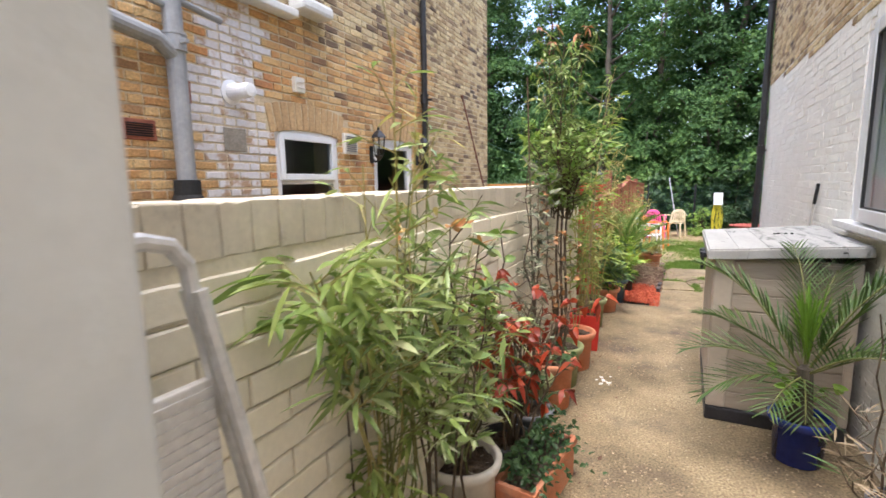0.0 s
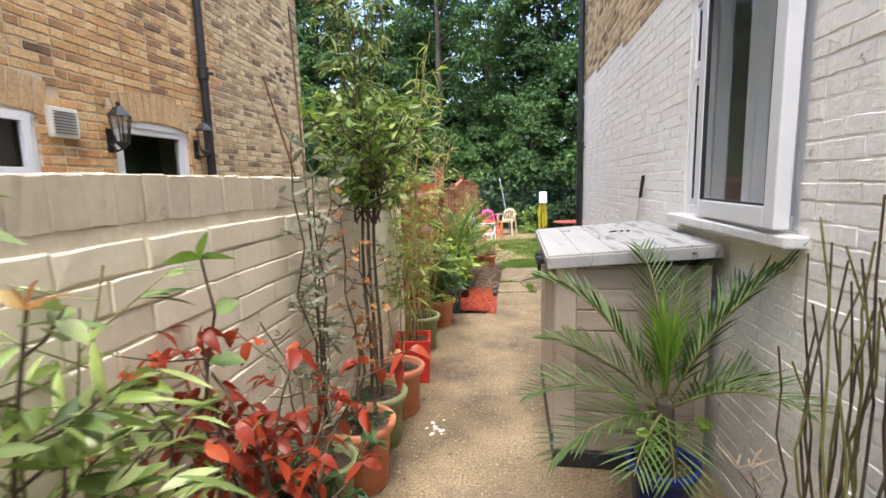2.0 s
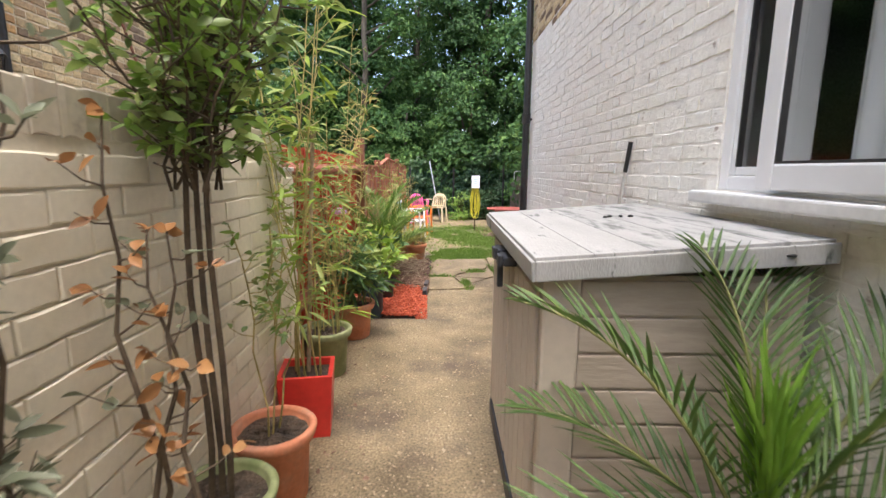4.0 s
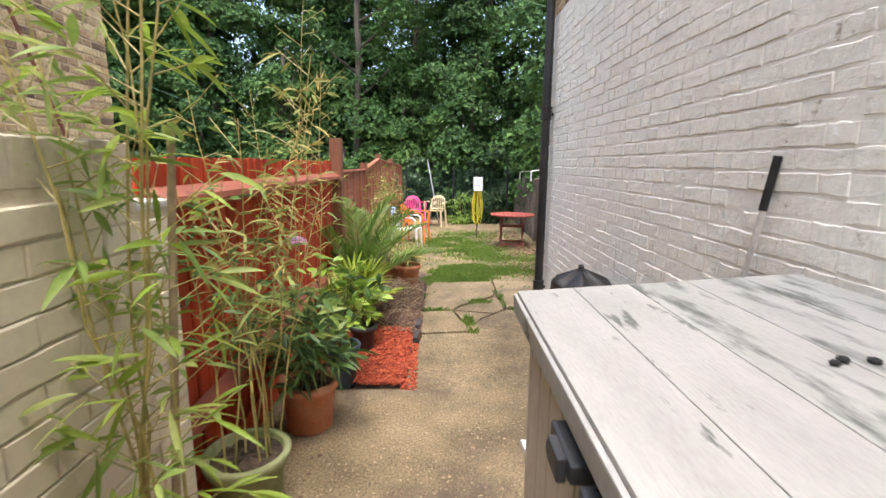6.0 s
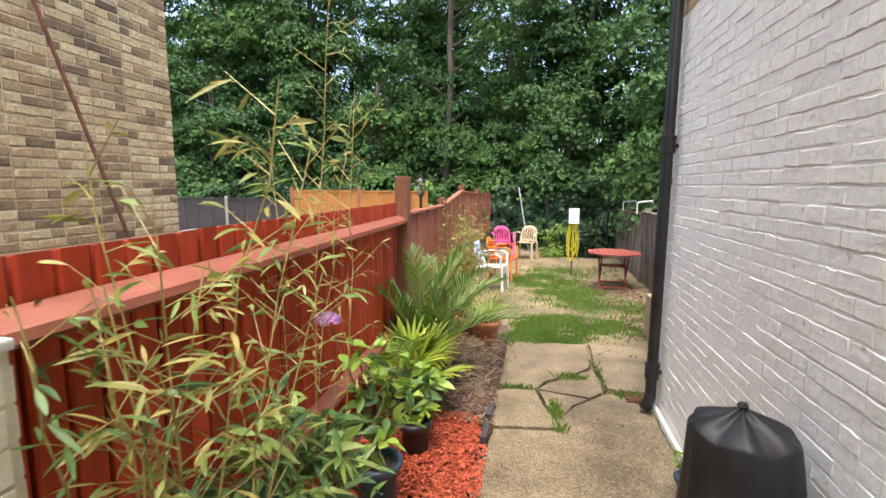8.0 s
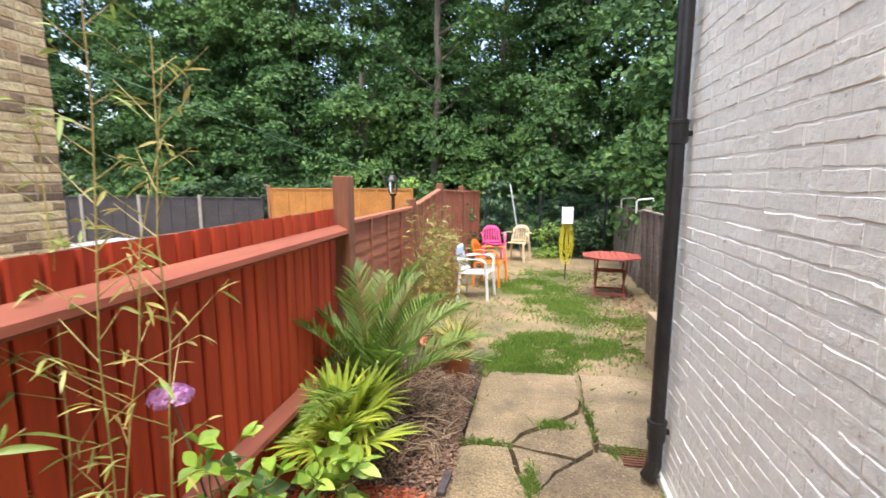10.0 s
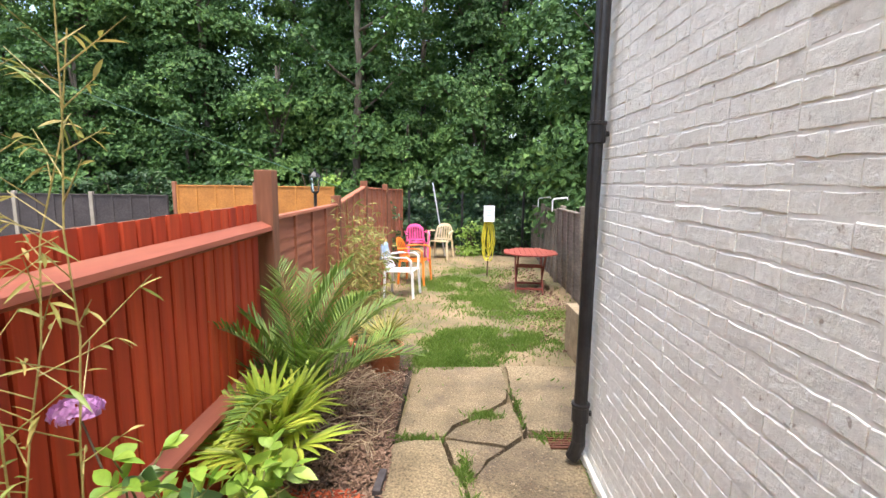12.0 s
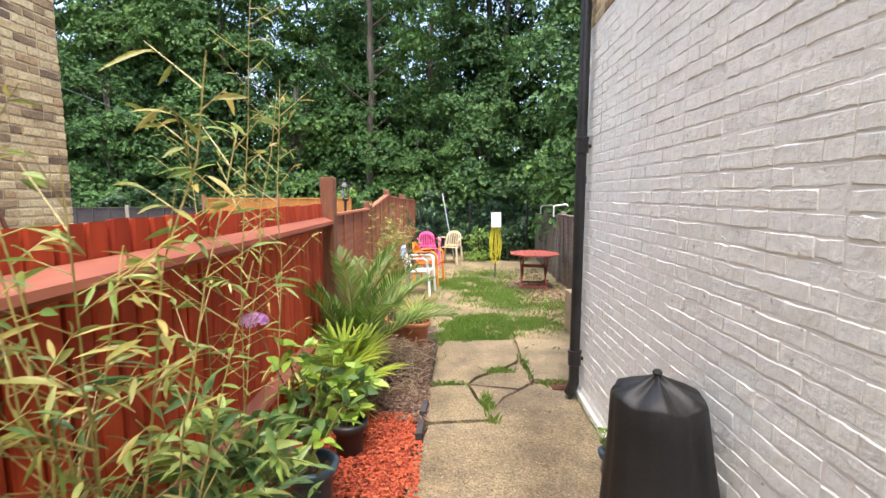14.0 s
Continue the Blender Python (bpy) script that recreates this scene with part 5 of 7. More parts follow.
# ---- pots ----
def pot_body(t, r, h, material, label, rim=0.028, taper=0.72, soil=0.035, square=False):
    bm = bmesh.new()
    if square:
        a = r
        box(bm, -a * 0.86, a * 0.86, -a * 0.86, a * 0.86, 0, 0.02, 0.003)
        for k in range(4):
            q = Matrix.Rotation(k * math.pi / 2, 4, "Z")
            vs = [(-a * 0.86, -a * 0.86, 0.0), (a * 0.86, -a * 0.86, 0.0), (a, -a, h), (-a, -a, h), (-a * 0.84, -a * 0.84, h), (a * 0.84, -a * 0.84, h), (a * 0.74, -a * 0.74, 0.02), (-a * 0.74, -a * 0.74, 0.02)]
            v = [bm.verts.new(q @ Vector(p)) for p in vs]
            for f in ((0, 1, 2, 3), (3, 2, 5, 4), (4, 5, 6, 7)):
                bm.faces.new([v[i] for i in f])
        bmesh.ops.remove_doubles(bm, verts=bm.verts, dist=1e-4)
        part("pot_body", bm, material, t, label)
        bm = bmesh.new()
        box(bm, -a * 0.83, a * 0.83, -a * 0.83, a * 0.83, h - soil - 0.03, h - soil)
        part("soil", bm, M["soil"], t)
        return
    b = r * taper
    lathe(bm, [(b * 0.93, 0), (b, 0.008), (r - 0.03, h - rim * 1.9), (r - 0.012, h - rim * 1.7), (r - 0.004, h - rim), (r, h - 0.008), (r - 0.007, h), (r - 0.024, h), (r - 0.03, h - 0.012), (r - 0.034, h - soil * 1.2), (0.01, h - soil * 1.2)], 36)
    part("pot_body", bm, material, t, label, smooth=True)
    n = 26
    V = [(0, 0, h - soil + 0.01)]
    rr = random.Random(int(r * 1000))
    for q in (0.4, 0.75, 1.0):
        V += [((r - 0.033) * q * math.cos(2 * math.pi * k / n), (r - 0.033) * q * math.sin(2 * math.pi * k / n), h - soil + rr.uniform(-0.008, 0.010)) for k in range(n)]
    F = [(0, 1 + k, 1 + (k + 1) % n) for k in range(n)]
    G = []
    for ring in (0, 1):
        G += [(1 + ring * n + k, 1 + (ring + 1) * n + k, 1 + (ring + 1) * n + (k + 1) % n) for k in range(n)] + [(1 + ring * n + k, 1 + (ring + 1) * n + (k + 1) % n, 1 + ring * n + (k + 1) % n) for k in range(n)]
    quick("soil", V, F + G, M["soil"], t)


def stem_curve(rng, x, y, z, h, lean, k=7, wob=0.02):
    a = rng.uniform(0, 6.28)
    l = rng.uniform(0.3, 1) * lean
    return [(x + l * math.cos(a) * (i / k) ** 1.5 + rng.normal(0, wob) * (0 < i), y + l * math.sin(a) * (i / k) ** 1.5 + rng.normal(0, wob) * (0 < i), z + h * i / k) for i in range(k + 1)]


def along(pts, t):
    f = t * (len(pts) - 1)
    i = min(int(f), len(pts) - 2)
    a, b = Vector(pts[i]), Vector(pts[i + 1])
    return a.lerp(b, f - i), (b - a).normalized()


def foliage(name, parent, P, D, L, W, material, droop=0.3, rng=RNG, fold=0.22, twist=0.6, label=""):
    if len(P):
        V, F = blades(np.array(P), np.array(D), np.array(L), np.array(W), droop, fold=fold, twist=twist, rng=rng)
        return quick("foliage", V, F, M[material], parent, label, kind="stuff", smooth=True)


def bamboo(t, z, n, h, spread, seed, leafmats=("leaf_bamboo",), lean=0.25, leaf=0.11, per=9, start=0.25, culm="culm", width=0.017, leanto=(0, 0), rad=0.005):
    r = np.random.default_rng(seed)
    for c in range(n):
        x, y = r.normal(0, spread / 2, 2).clip(-spread, spread)
        H = h * r.uniform(0.62, 1.0)
        pts = stem_curve(r, x, y, z, H, lean, 8, 0.008)
        pts = [(p[0] + leanto[0] * (i / 8) ** 1.6, p[1] + leanto[1] * (i / 8) ** 1.6, p[2]) for i, p in enumerate(pts)]
        bm = bmesh.new()
        tube(bm, pts, rad, 0.0018, 6)
        sh = bmesh.new()
        P, D, L, W = [], [], [], []
        for k in range(int(H / 0.085)):
            s = start + (1 - start) * k / (H / 0.085)
            if s > 1:
                break
            p, d = along(pts, s)
            a = r.uniform(0, 6.28)
            bl = r.uniform(0.07, 0.24) * (1.15 - s * 0.6)
            e = p + Vector((math.cos(a) * bl, math.sin(a) * bl, bl * r.uniform(0.3, 1.1)))
            tube(sh, [p, e], 0.0022, 0.0010, 4, cap=False)
            for q in range(r.integers(max(2, per - 5), per)):
                w = r.uniform(0.35, 1.05)
                pp = p.lerp(e, min(w, 1))
                dd = Vector((math.cos(a) + r.normal(0, 0.8), math.sin(a) + r.normal(0, 0.8), r.normal(0.05, 0.45)))
                P.append(pp), D.append(dd), L.append(leaf * r.uniform(0.5, 1.3)), W.append(width * r.uniform(0.7, 1.3))
        part("culm", bm, M[culm], t)
        part("side_growth", sh, M[culm], t)["kind"] = "stuff"
        if P:
            foliage("leaves", t, P, D, L, W, leafmats[c % len(leafmats)], droop=0.2, rng=r)


def shrub(t, z, n, h, spread, seed, mats, lean=0.3, leaf=0.08, width=0.03, twigs=7, start=0.25, per=7, stem="twig", rad=0.006, droop=0.15, up=0.5, top=None, tw=0.22, hz=0.7):
    """Stems with side twigs that end in loose whorls of broad leaves. mats: (material, weight) pairs; top: the material of the tips."""
    r = np.random.default_rng(seed)
    bins = {}
    names, weights = [m[0] for m in mats], np.array([m[1] for m in mats], float)
    weights /= weights.sum()
    for c in range(n):
        x, y = r.normal(0, spread / 2, 2).clip(-spread, spread)
        H = h * r.uniform(hz, 1.0)
        pts = stem_curve(r, x, y, z, H, lean, 7, 0.014)
        bm = bmesh.new()
        tube(bm, pts, rad, 0.0025, 6)
        sh = bmesh.new()
        for k in range(twigs + 1):
            s = start + (1 - start) * k / twigs
            p, d = along(pts, min(s, 0.999))
            a = r.uniform(0, 6.28)
            bl = 0 if k == twigs else tw * r.uniform(0.4, 1.1)
            e = p + Vector((math.cos(a) * bl, math.sin(a) * bl, bl * up * r.uniform(0.5, 1.4)))
            if bl:
                tube(sh, [p, p.lerp(e, 0.5) + Vector((0, 0, -0.01)), e], 0.003, 0.0014, 4, cap=False)
            m_ = top if (top and k == twigs) else names[r.choice(len(names), p=weights)]
            b = bins.setdefault(m_, ([], [], [], []))
            for q in range(per):
                w = r.uniform(0.35, 1.0) if bl else 1.0
                ang = r.uniform(0, 6.28)
                dd = Vector((math.cos(ang) + math.cos(a) * 0.7, math.sin(ang) + math.sin(a) * 0.7, r.normal(0.25, 0.45)))
                b[0].append(p.lerp(e, w)), b[1].append(dd), b[2].append(leaf * r.uniform(0.6, 1.25)), b[3].append(width * r.uniform(0.7, 1.25))
        part("stem", bm, M[stem], t)
        part("side_growth", sh, M[stem], t)["kind"] = "stuff"
    for m_, b in bins.items():
        foliage("leaves", t, *b, m_, droop=droop, rng=r, fold=0.15)


def date_palm(t, z, n, L, seed, leaflet=0.2, trunk=0.12, spread=1.0, dirs=None, every=0.018, newleaf=True, mat_="leaf_palm", wide=0.0105):
    r = np.random.default_rng(seed)
    bm = bmesh.new()
    lathe(bm, [(0.045, 0), (0.055, 0.03), (0.045, trunk * 0.6), (0.035, trunk), (0.01, trunk + 0.02)], 12, (0, 0, z - 0.02))
    part("trunk", bm, M["bark"], t)
    for k in range(n):
        az, elev, ln = dirs[k] if dirs else (k * 137.5 + r.uniform(-15, 15), r.uniform(20, 80), 1.0)
        a = radians(az)
        l = L * ln
        e = radians(elev)
        pts, p = [], Vector((0, 0, z + trunk * 0.8))
        cur, m_ = e, 14
        for i in range(m_ + 1):
            pts.append(p.copy())
            p = p + Vector((math.cos(a) * math.cos(cur), math.sin(a) * math.cos(cur), math.sin(cur))) * (l / m_)
            cur -= radians(spread * 62) * (i / m_) / m_ * 2.0
        bm = bmesh.new()
        tube(bm, pts, 0.006, 0.002, 6)
        f = part("frond", bm, M["greenstem"], t)
        P, D, LL, W = [], [], [], []
        cnt = int(l * 0.86 / every)
        for i in range(cnt):
            s = 0.14 + 0.86 * i / cnt
            q, d = along(pts, s)
            side = d.cross(Vector((0, 0, 1)))
            side = side.normalized() if side.length > 0.05 else Vector((math.sin(a), -math.cos(a), 0))
            upv = side.cross(d).normalized()
            for sg in (-1, 1):
                dd = side * sg * 0.85 + d * (0.75 + 0.5 * s) + upv * r.uniform(0.15, 0.5)
                P.append(q), D.append(dd), LL.append(leaflet * (math.sin(math.pi * min(1, 0.18 + s * 0.80)) ** 0.6) * r.uniform(0.85, 1.1)), W.append(wide)
        foliage("leaflets", f, P, D, LL, W, mat_, droop=0.06, rng=r, fold=0.35, twist=0.15)
    if newleaf:
        P, D, LL, W = [], [], [], []
        for i in range(80):
            P.append((r.normal(0, 0.012), r.normal(0, 0.012), z + trunk + r.uniform(0.0, 0.45) * L * 0.5))
            D.append((r.normal(0, 0.22), r.normal(0, 0.22), 1))
            LL.append(r.uniform(0.16, 0.30)), W.append(0.013)
        foliage("new_leaves", t, P, D, LL, W, "leaf_palm_new", droop=0.0, rng=r, fold=0.3, twist=0.3)


def fan_palm(t, z, n, seed, stalk=0.3, L=0.27, mat_="leaf_fan", blades_n=26, tall=0.2, w=0.021):
    r = np.random.default_rng(seed)
    bm = bmesh.new()
    tube(bm, [(0, 0, z - 0.02), (0, 0, z + tall)], 0.03, 0.022, 10)
    part("trunk", bm, M["bark"], t)
    for k in range(n):
        a, e = radians(k * 137.5), radians(r.uniform(15, 78))
        d = Vector((math.cos(a) * math.cos(e), math.sin(a) * math.cos(e), math.sin(e)))
        s = Vector((0, 0, z + tall))
        h = s + d * stalk * r.uniform(0.7, 1.1)
        bm = bmesh.new()
        tube(bm, [s, s.lerp(h, 0.5) + Vector((0, 0, 0.012)), h], 0.005, 0.003, 6)
        f = part("leaf_stalk", bm, M["greenstem"], t)
        side = d.cross(Vector((0, 0, 1))).normalized()
        P, D, LL, W = [], [], [], []
        for i in range(blades_n):
            q = (i / (blades_n - 1) * 2 - 1) * radians(125)
            dd = d * math.cos(q) + side * math.sin(q) + Vector((0, 0, 0.10))
            P.append(h), D.append(dd), LL.append(L * (0.72 + 0.28 * math.cos(q)) * r.uniform(0.9, 1.08)), W.append(w)
        foliage("fan_blades", f, P, D, LL, W, mat_, droop=0.16, rng=r, fold=0.35, twist=0.1)


def potted(x, y, r, h, pm, plabel, label, category="potted plant", square=False, turn=0.0, name="potted_plant", group="potted plants along the garden wall", z=0.0, **kw):
    t = thing(name, pose(x, y, z, 0, 0, turn), label, category, group)
    pot_body(t, r, h, M[pm], plabel, square=square, **kw)
    return t


# near end of the row
p = potted(-0.68, 1.10, 0.115, 0.24, "dark_pot", "black plastic pot", "tall open bamboo with long green leaves in a black pot")
bamboo(p, 0.2, 8, 1.42, 0.09, 102, ("leaf_glossy", "leaf_bamboo"), lean=0.15, leaf=0.085, start=0.42, width=0.013, culm="greenstem", leanto=(0.02, -0.03), per=9)
bamboo(p, 0.2, 3, 0.6, 0.08, 142, ("leaf_bamboo",), lean=0.16, leaf=0.08, start=0.15, width=0.018, culm="greenstem", per=6)
bamboo(p, 0.2, 3, 2.05, 0.05, 152, ("leaf_bamboo", "leaf_bamboo_dry"), lean=0.10, leaf=0.08, start=0.45, width=0.011, per=3, rad=0.0055, leanto=(0.07, -0.03))
bamboo(p, 0.2, 4, 1.27, 0.03, 153, ("leaf_glossy", "leaf_bamboo"), lean=0.05, leaf=0.11, start=0.78, width=0.016, per=10, leanto=(0.06, -0.28))
for k in range(2):
    bm = bmesh.new()
    tube(bm, [(-0.06 + 0.09 * k, -0.07, 0.2), (-0.085 + 0.06 * k, -0.09, 1.12 - 0.2 * k)], 0.0035, 0.003, 6)
    part("cane", bm, M["twig"], p)
p = potted(-0.64, 1.37, 0.12, 0.25, "dark_pot", "black plastic pot", "glossy shrub with a few orange young leaves at its tips")
shrub(p, 0.22, 3, 1.12, 0.09, 104, [("leaf_glossy", 5)], leaf=0.068, width=0.024, lean=0.16, top="leaf_orange", twigs=8, start=0.55, per=6, tw=0.15, hz=0.9, up=0.9)
shrub(p, 0.22, 3, 0.95, 0.09, 164, [("leaf_glossy", 5), ("leaf_bamboo", 2)], leaf=0.070, width=0.021, lean=0.20, twigs=9, start=0.45, per=7, tw=0.16, hz=0.8)
p = potted(-0.70, 1.66, 0.17, 0.36, "cream_pot", "round cream-glazed pot", "green-leaved shrub and bamboo in a round cream pot", taper=0.8)
shrub(p, 0.33, 4, 0.26, 0.09, 101, [("leaf_glossy", 6), ("leaf_olive", 1)], leaf=0.075, width=0.030, lean=0.10, twigs=5, per=5, tw=0.07)
bamboo(p, 0.33, 8, 0.95, 0.10, 103, ("leaf_glossy", "leaf_bamboo"), lean=0.28, leaf=0.105, start=0.30, width=0.018, culm="greenstem", per=7)
p = potted(-0.62, 2.03, 0.14, 0.26, "dark_pot", "black plastic pot", "twiggy shrub with vivid red leaves in a black pot")
shrub(p, 0.22, 8, 0.95, 0.12, 105, [("leaf_red", 1)], leaf=0.066, width=0.036, lean=0.24, twigs=10, start=0.34, per=4, tw=0.16, top="leaf_red", hz=0.6, droop=0.7)
# crooked dark boughs with a few round green leaves
r_ = np.random.default_rng(77)
P, D = [], []
for k in range(5):
    pts = [Vector((r_.normal(0, 0.03), r_.normal(0, 0.03), 0.22))]
    g = Vector((r_.uniform(-0.2, 0.4), r_.uniform(-0.9, 0.2), 1))
    for i in range(9):
        g = Vector((g.x * 0.6 + r_.normal(0, 0.4), g.y * 0.6 + r_.normal(0, 0.4), 1))
        pts.append(pts[-1] + g.normalized() * 0.125)
    bm = bmesh.new()
    tube(bm, pts, 0.0075, 0.003, 7)
    part("bough", bm, M["twig"], p)
    for i in (6, 7, 8, 9, 9, 9):
        P.append(pts[i]), D.append((r_.normal(0, 1), r_.normal(0, 1), r_.normal(0.3, 0.4)))
foliage("leaves", p, P, D, r_.uniform(0.06, 0.09, len(P)), r_.uniform(0.04, 0.055, len(P)), "leaf_bright", droop=0.2, rng=r_, fold=0.12)


def trough():
    t = thing("plant_trough", pose(-0.47, 2.02, 0, 0, 0, 82), "long terracotta-coloured trough of ivy on the path edge", "plant trough")
    bm = bmesh.new()
    l, w, h = 0.26, 0.085, 0.2
    for (a, b, c, d) in ((-l, l, -w, -w + 0.012), (-l, l, w - 0.012, w), (-l, -l + 0.012, -w + 0.012, w - 0.012), (l - 0.012, l, -w + 0.012, w - 0.012)):
        box(bm, a, b, c, d, 0, h, 0.003)
    for (a, b, c, d) in ((-l - 0.012, l + 0.012, -w - 0.012, -w), (-l - 0.012, l + 0.012, w, w + 0.012), (-l - 0.012, -l, -w, w), (l, l + 0.012, -w, w)):
        box(bm, a, b, c, d, h - 0.035, h, 0.003)
    part("trough_body", bm, M["terracotta"], t)
    bm = bmesh.new()
    box(bm, -l + 0.012, l - 0.012, -w + 0.012, w - 0.012, 0.02, h - 0.03)
    part("soil", bm, M["soil"], t)
    r = np.random.default_rng(5)
    P = np.stack([r.uniform(-0.27, 0.27, 520), r.normal(0, 0.075, 520), np.zeros(520)], -1)
    P[:, 2] = 0.2 + 0.13 * np.exp(-(P[:, 1] / 0.1) ** 2) * r.random(520) - np.abs(P[:, 1]).clip(0.09, 1) * 0.9 + 0.09
    P[:, 2] = P[:, 2].clip(0.03, 0.4)
    V, F = leafcards(P, r.normal(0, 0.5, P.shape) + (0, -0.2, 1), r.uniform(0.018, 0.038, 520), r)
    quick("ivy", V, F, M["leaf_ivy"], t)


trough()
p = potted(-0.62, 2.40, 0.14, 0.24, "grey_pot", "dark grey plastic pot", "low trailing ivy and bare twigs in a grey pot")
shrub(p, 0.22, 9, 0.30, 0.1, 143, [("leaf_ivy", 5), ("leaf_glossy", 1)], leaf=0.045, width=0.03, lean=0.2, twigs=5, start=0.15, per=6, tw=0.10, rad=0.003)
shrub(p, 0.22, 4, 0.75, 0.08, 144, [("leaf_olive", 3)], leaf=0.045, width=0.014, lean=0.2, twigs=7, start=0.4, per=2, tw=0.13)
p = potted(-0.68, 2.68, 0.135, 0.30, "green_pot", "olive green pot", "leggy grey-green shrub with bare canes, olive green pot")
shrub(p, 0.27, 3, 1.5, 0.06, 107, [("leaf_olive", 4)], leaf=0.06, width=0.017, lean=0.14, twigs=14, start=0.25, per=6, tw=0.12, rad=0.008, stem="twig")
bm = bmesh.new()
tube(bm, [(0.02, 0.02, 0.2), (-0.06, 0.06, 2.05)], 0.006, 0.004, 6)
part("cane", bm, M["twig"], p)
p = potted(-0.63, 2.96, 0.172, 0.32, "terracotta", "terracotta pot with a thick rim", "withered shrub with brown leaves in a terracotta pot")
shrub(p, 0.29, 3, 1.15, 0.08, 108, [("leaf_brown", 4), ("leaf_olive", 1)], leaf=0.05, width=0.028, lean=0.14, twigs=9, start=0.35, per=3, tw=0.11, rad=0.009)
shrub(p, 0.29, 5, 0.14, 0.1, 118, [("leaf_ivy", 4)], leaf=0.035, width=0.02, lean=0.1, twigs=4, start=0.2, per=5, tw=0.05, rad=0.002)
p = potted(-0.64, 3.31, 0.168, 0.30, "green_pot", "olive green round pot", "tall slender standard tree with loose leafy head, green pot")
r_ = np.random.default_rng(31)
for dx, hh in ((0.0, 1.25), (0.03, 1.2), (-0.03, 1.28)):
    bm = bmesh.new()
    tube(bm, [(dx + 0.01 * math.sin(i), 0.01 * math.cos(i * 1.3 + dx * 40), 0.27 + hh * i / 8) for i in range(9)], 0.010, 0.007, 7)
    part("stem", bm, M["twig"], p)
shrub(p, 1.20, 12, 0.66, 0.10, 109, [("leaf_bay", 6), ("leaf_bright", 4)], leaf=0.058, width=0.024, lean=0.38, twigs=12, start=0.1, per=9, tw=0.22, rad=0.005)
shrub(p, 1.45, 5, 0.45, 0.10, 171, [("leaf_bright", 4)], leaf=0.065, width=0.030, lean=0.40, twigs=6, start=0.3, per=6, tw=0.16, rad=0.004)
shrub(p, 1.5, 7, 0.95, 0.06, 110, [("leaf_bay", 5), ("leaf_bright", 2)], leaf=0.07, width=0.015, lean=0.20, twigs=10, start=0.25, per=7, tw=0.10, rad=0.004, top="leaf_brown", droop=0.6)
p = potted(-0.60, 3.67, 0.162, 0.30, "terracotta", "terracotta pot", "slender twiggy shrub in a terracotta pot")
shrub(p, 0.27, 3, 0.95, 0.06, 111, [("leaf_bright", 1), ("leaf_bay", 2)], stem="culm", leaf=0.045, width=0.018, lean=0.10, twigs=10, start=0.5, per=3, tw=0.08, rad=0.004)
p = potted(-0.60, 4.17, 0.125, 0.31, "red_pot", "square tapered red glazed pot", "tall thin bamboo in a square red pot", square=True, turn=8)
bamboo(p, 0.26, 7, 2.1, 0.09, 112, ("leaf_bamboo", "leaf_lime"), lean=0.48, leaf=0.115, start=0.15, per=6, width=0.017, leanto=(-0.02, -0.05))
bm = bmesh.new()
tube(bm, [(0.0, 0.03, 0.22), (0.055, 0.13, 1.46)], 0.011, 0.010, 8)
part("cane", bm, M["cane"], p)
p = potted(-0.65, 4.80, 0.165, 0.29, "green_pot", "olive green round pot", "yellowing bamboo clump in an olive green pot")
bamboo(p, 0.25, 6, 1.4, 0.10, 113, ("leaf_bamboo_dry", "leaf_deep"), lean=0.22, leaf=0.085, start=0.35, width=0.014, per=5)
p = potted(-0.58, 5.45, 0.162, 0.27, "terracotta", "terracotta pot", "dense green bamboo in a terracotta pot")
bamboo(p, 0.23, 13, 0.60, 0.13, 114, ("leaf_deep", "leaf_deep", "leaf_bamboo"), lean=0.30, leanto=(-0.13, -0.16), leaf=0.135, start=0.2, width=0.026, per=10, culm="greenstem")
t = thing("bamboo_clump", pose(-0.72, 5.05, 0), "tall arching bamboo against the red fence", "bamboo")
bamboo(t, 0.0, 5, 1.85, 0.14, 115, ("leaf_bamboo", "leaf_bamboo_dry"), lean=0.32, leaf=0.085, start=0.5, width=0.014, per=4)
t = thing("bamboo_clump", pose(-0.70, 5.75, 0), "tall arching bamboo against the red fence", "bamboo")
bamboo(t, 0.0, 4, 2.35, 0.1, 116, ("leaf_bamboo", "leaf_bamboo_dry"), lean=0.25, leaf=0.062, start=0.35, width=0.010, per=4, rad=0.0032)
# in the bed
p = potted(-0.50, 5.93, 0.125, 0.27, "blue_pot", "slate blue pot with a banded rim", "hydrangea with one mauve flower head in a blue pot", group="pots in the planting bed")
shrub(p, 0.24, 7, 0.58, 0.10, 117, [("leaf_hydrangea", 3), ("leaf_deep", 2)], leaf=0.088, width=0.042, lean=0.22, twigs=5, start=0.25, per=4, tw=0.10, stem="greenstem")
bm = bmesh.new()
tube(bm, [(0, 0, 0.24), (-0.12, 0.05, 0.6), (-0.27, 0.12, 0.87)], 0.005, 0.003, 6)
part("flower_stem", bm, M["twig"], p)
r_ = np.random.default_rng(77)
d_ = unit(r_.normal(0, 1, (170, 3)))
d_[:, 2] = np.abs(d_[:, 2]) * 0.8 - 0.12
V_, F_ = leafcards(np.array([-0.28, 0.12, 0.89]) + d_ * np.array([0.062, 0.062, 0.042]), d_ + r_.normal(0, 0.25, d_.shape), r_.uniform(0.018, 0.028, 170), r_, ratio=1.1)
quick("flower_head", V_, F_, M["petal"], p)
p = potted(-0.43, 6.42, 0.105, 0.22, "dark_pot", "black plastic pot", "leafy green hydrangea in a black plastic pot", group="pots in the planting bed")
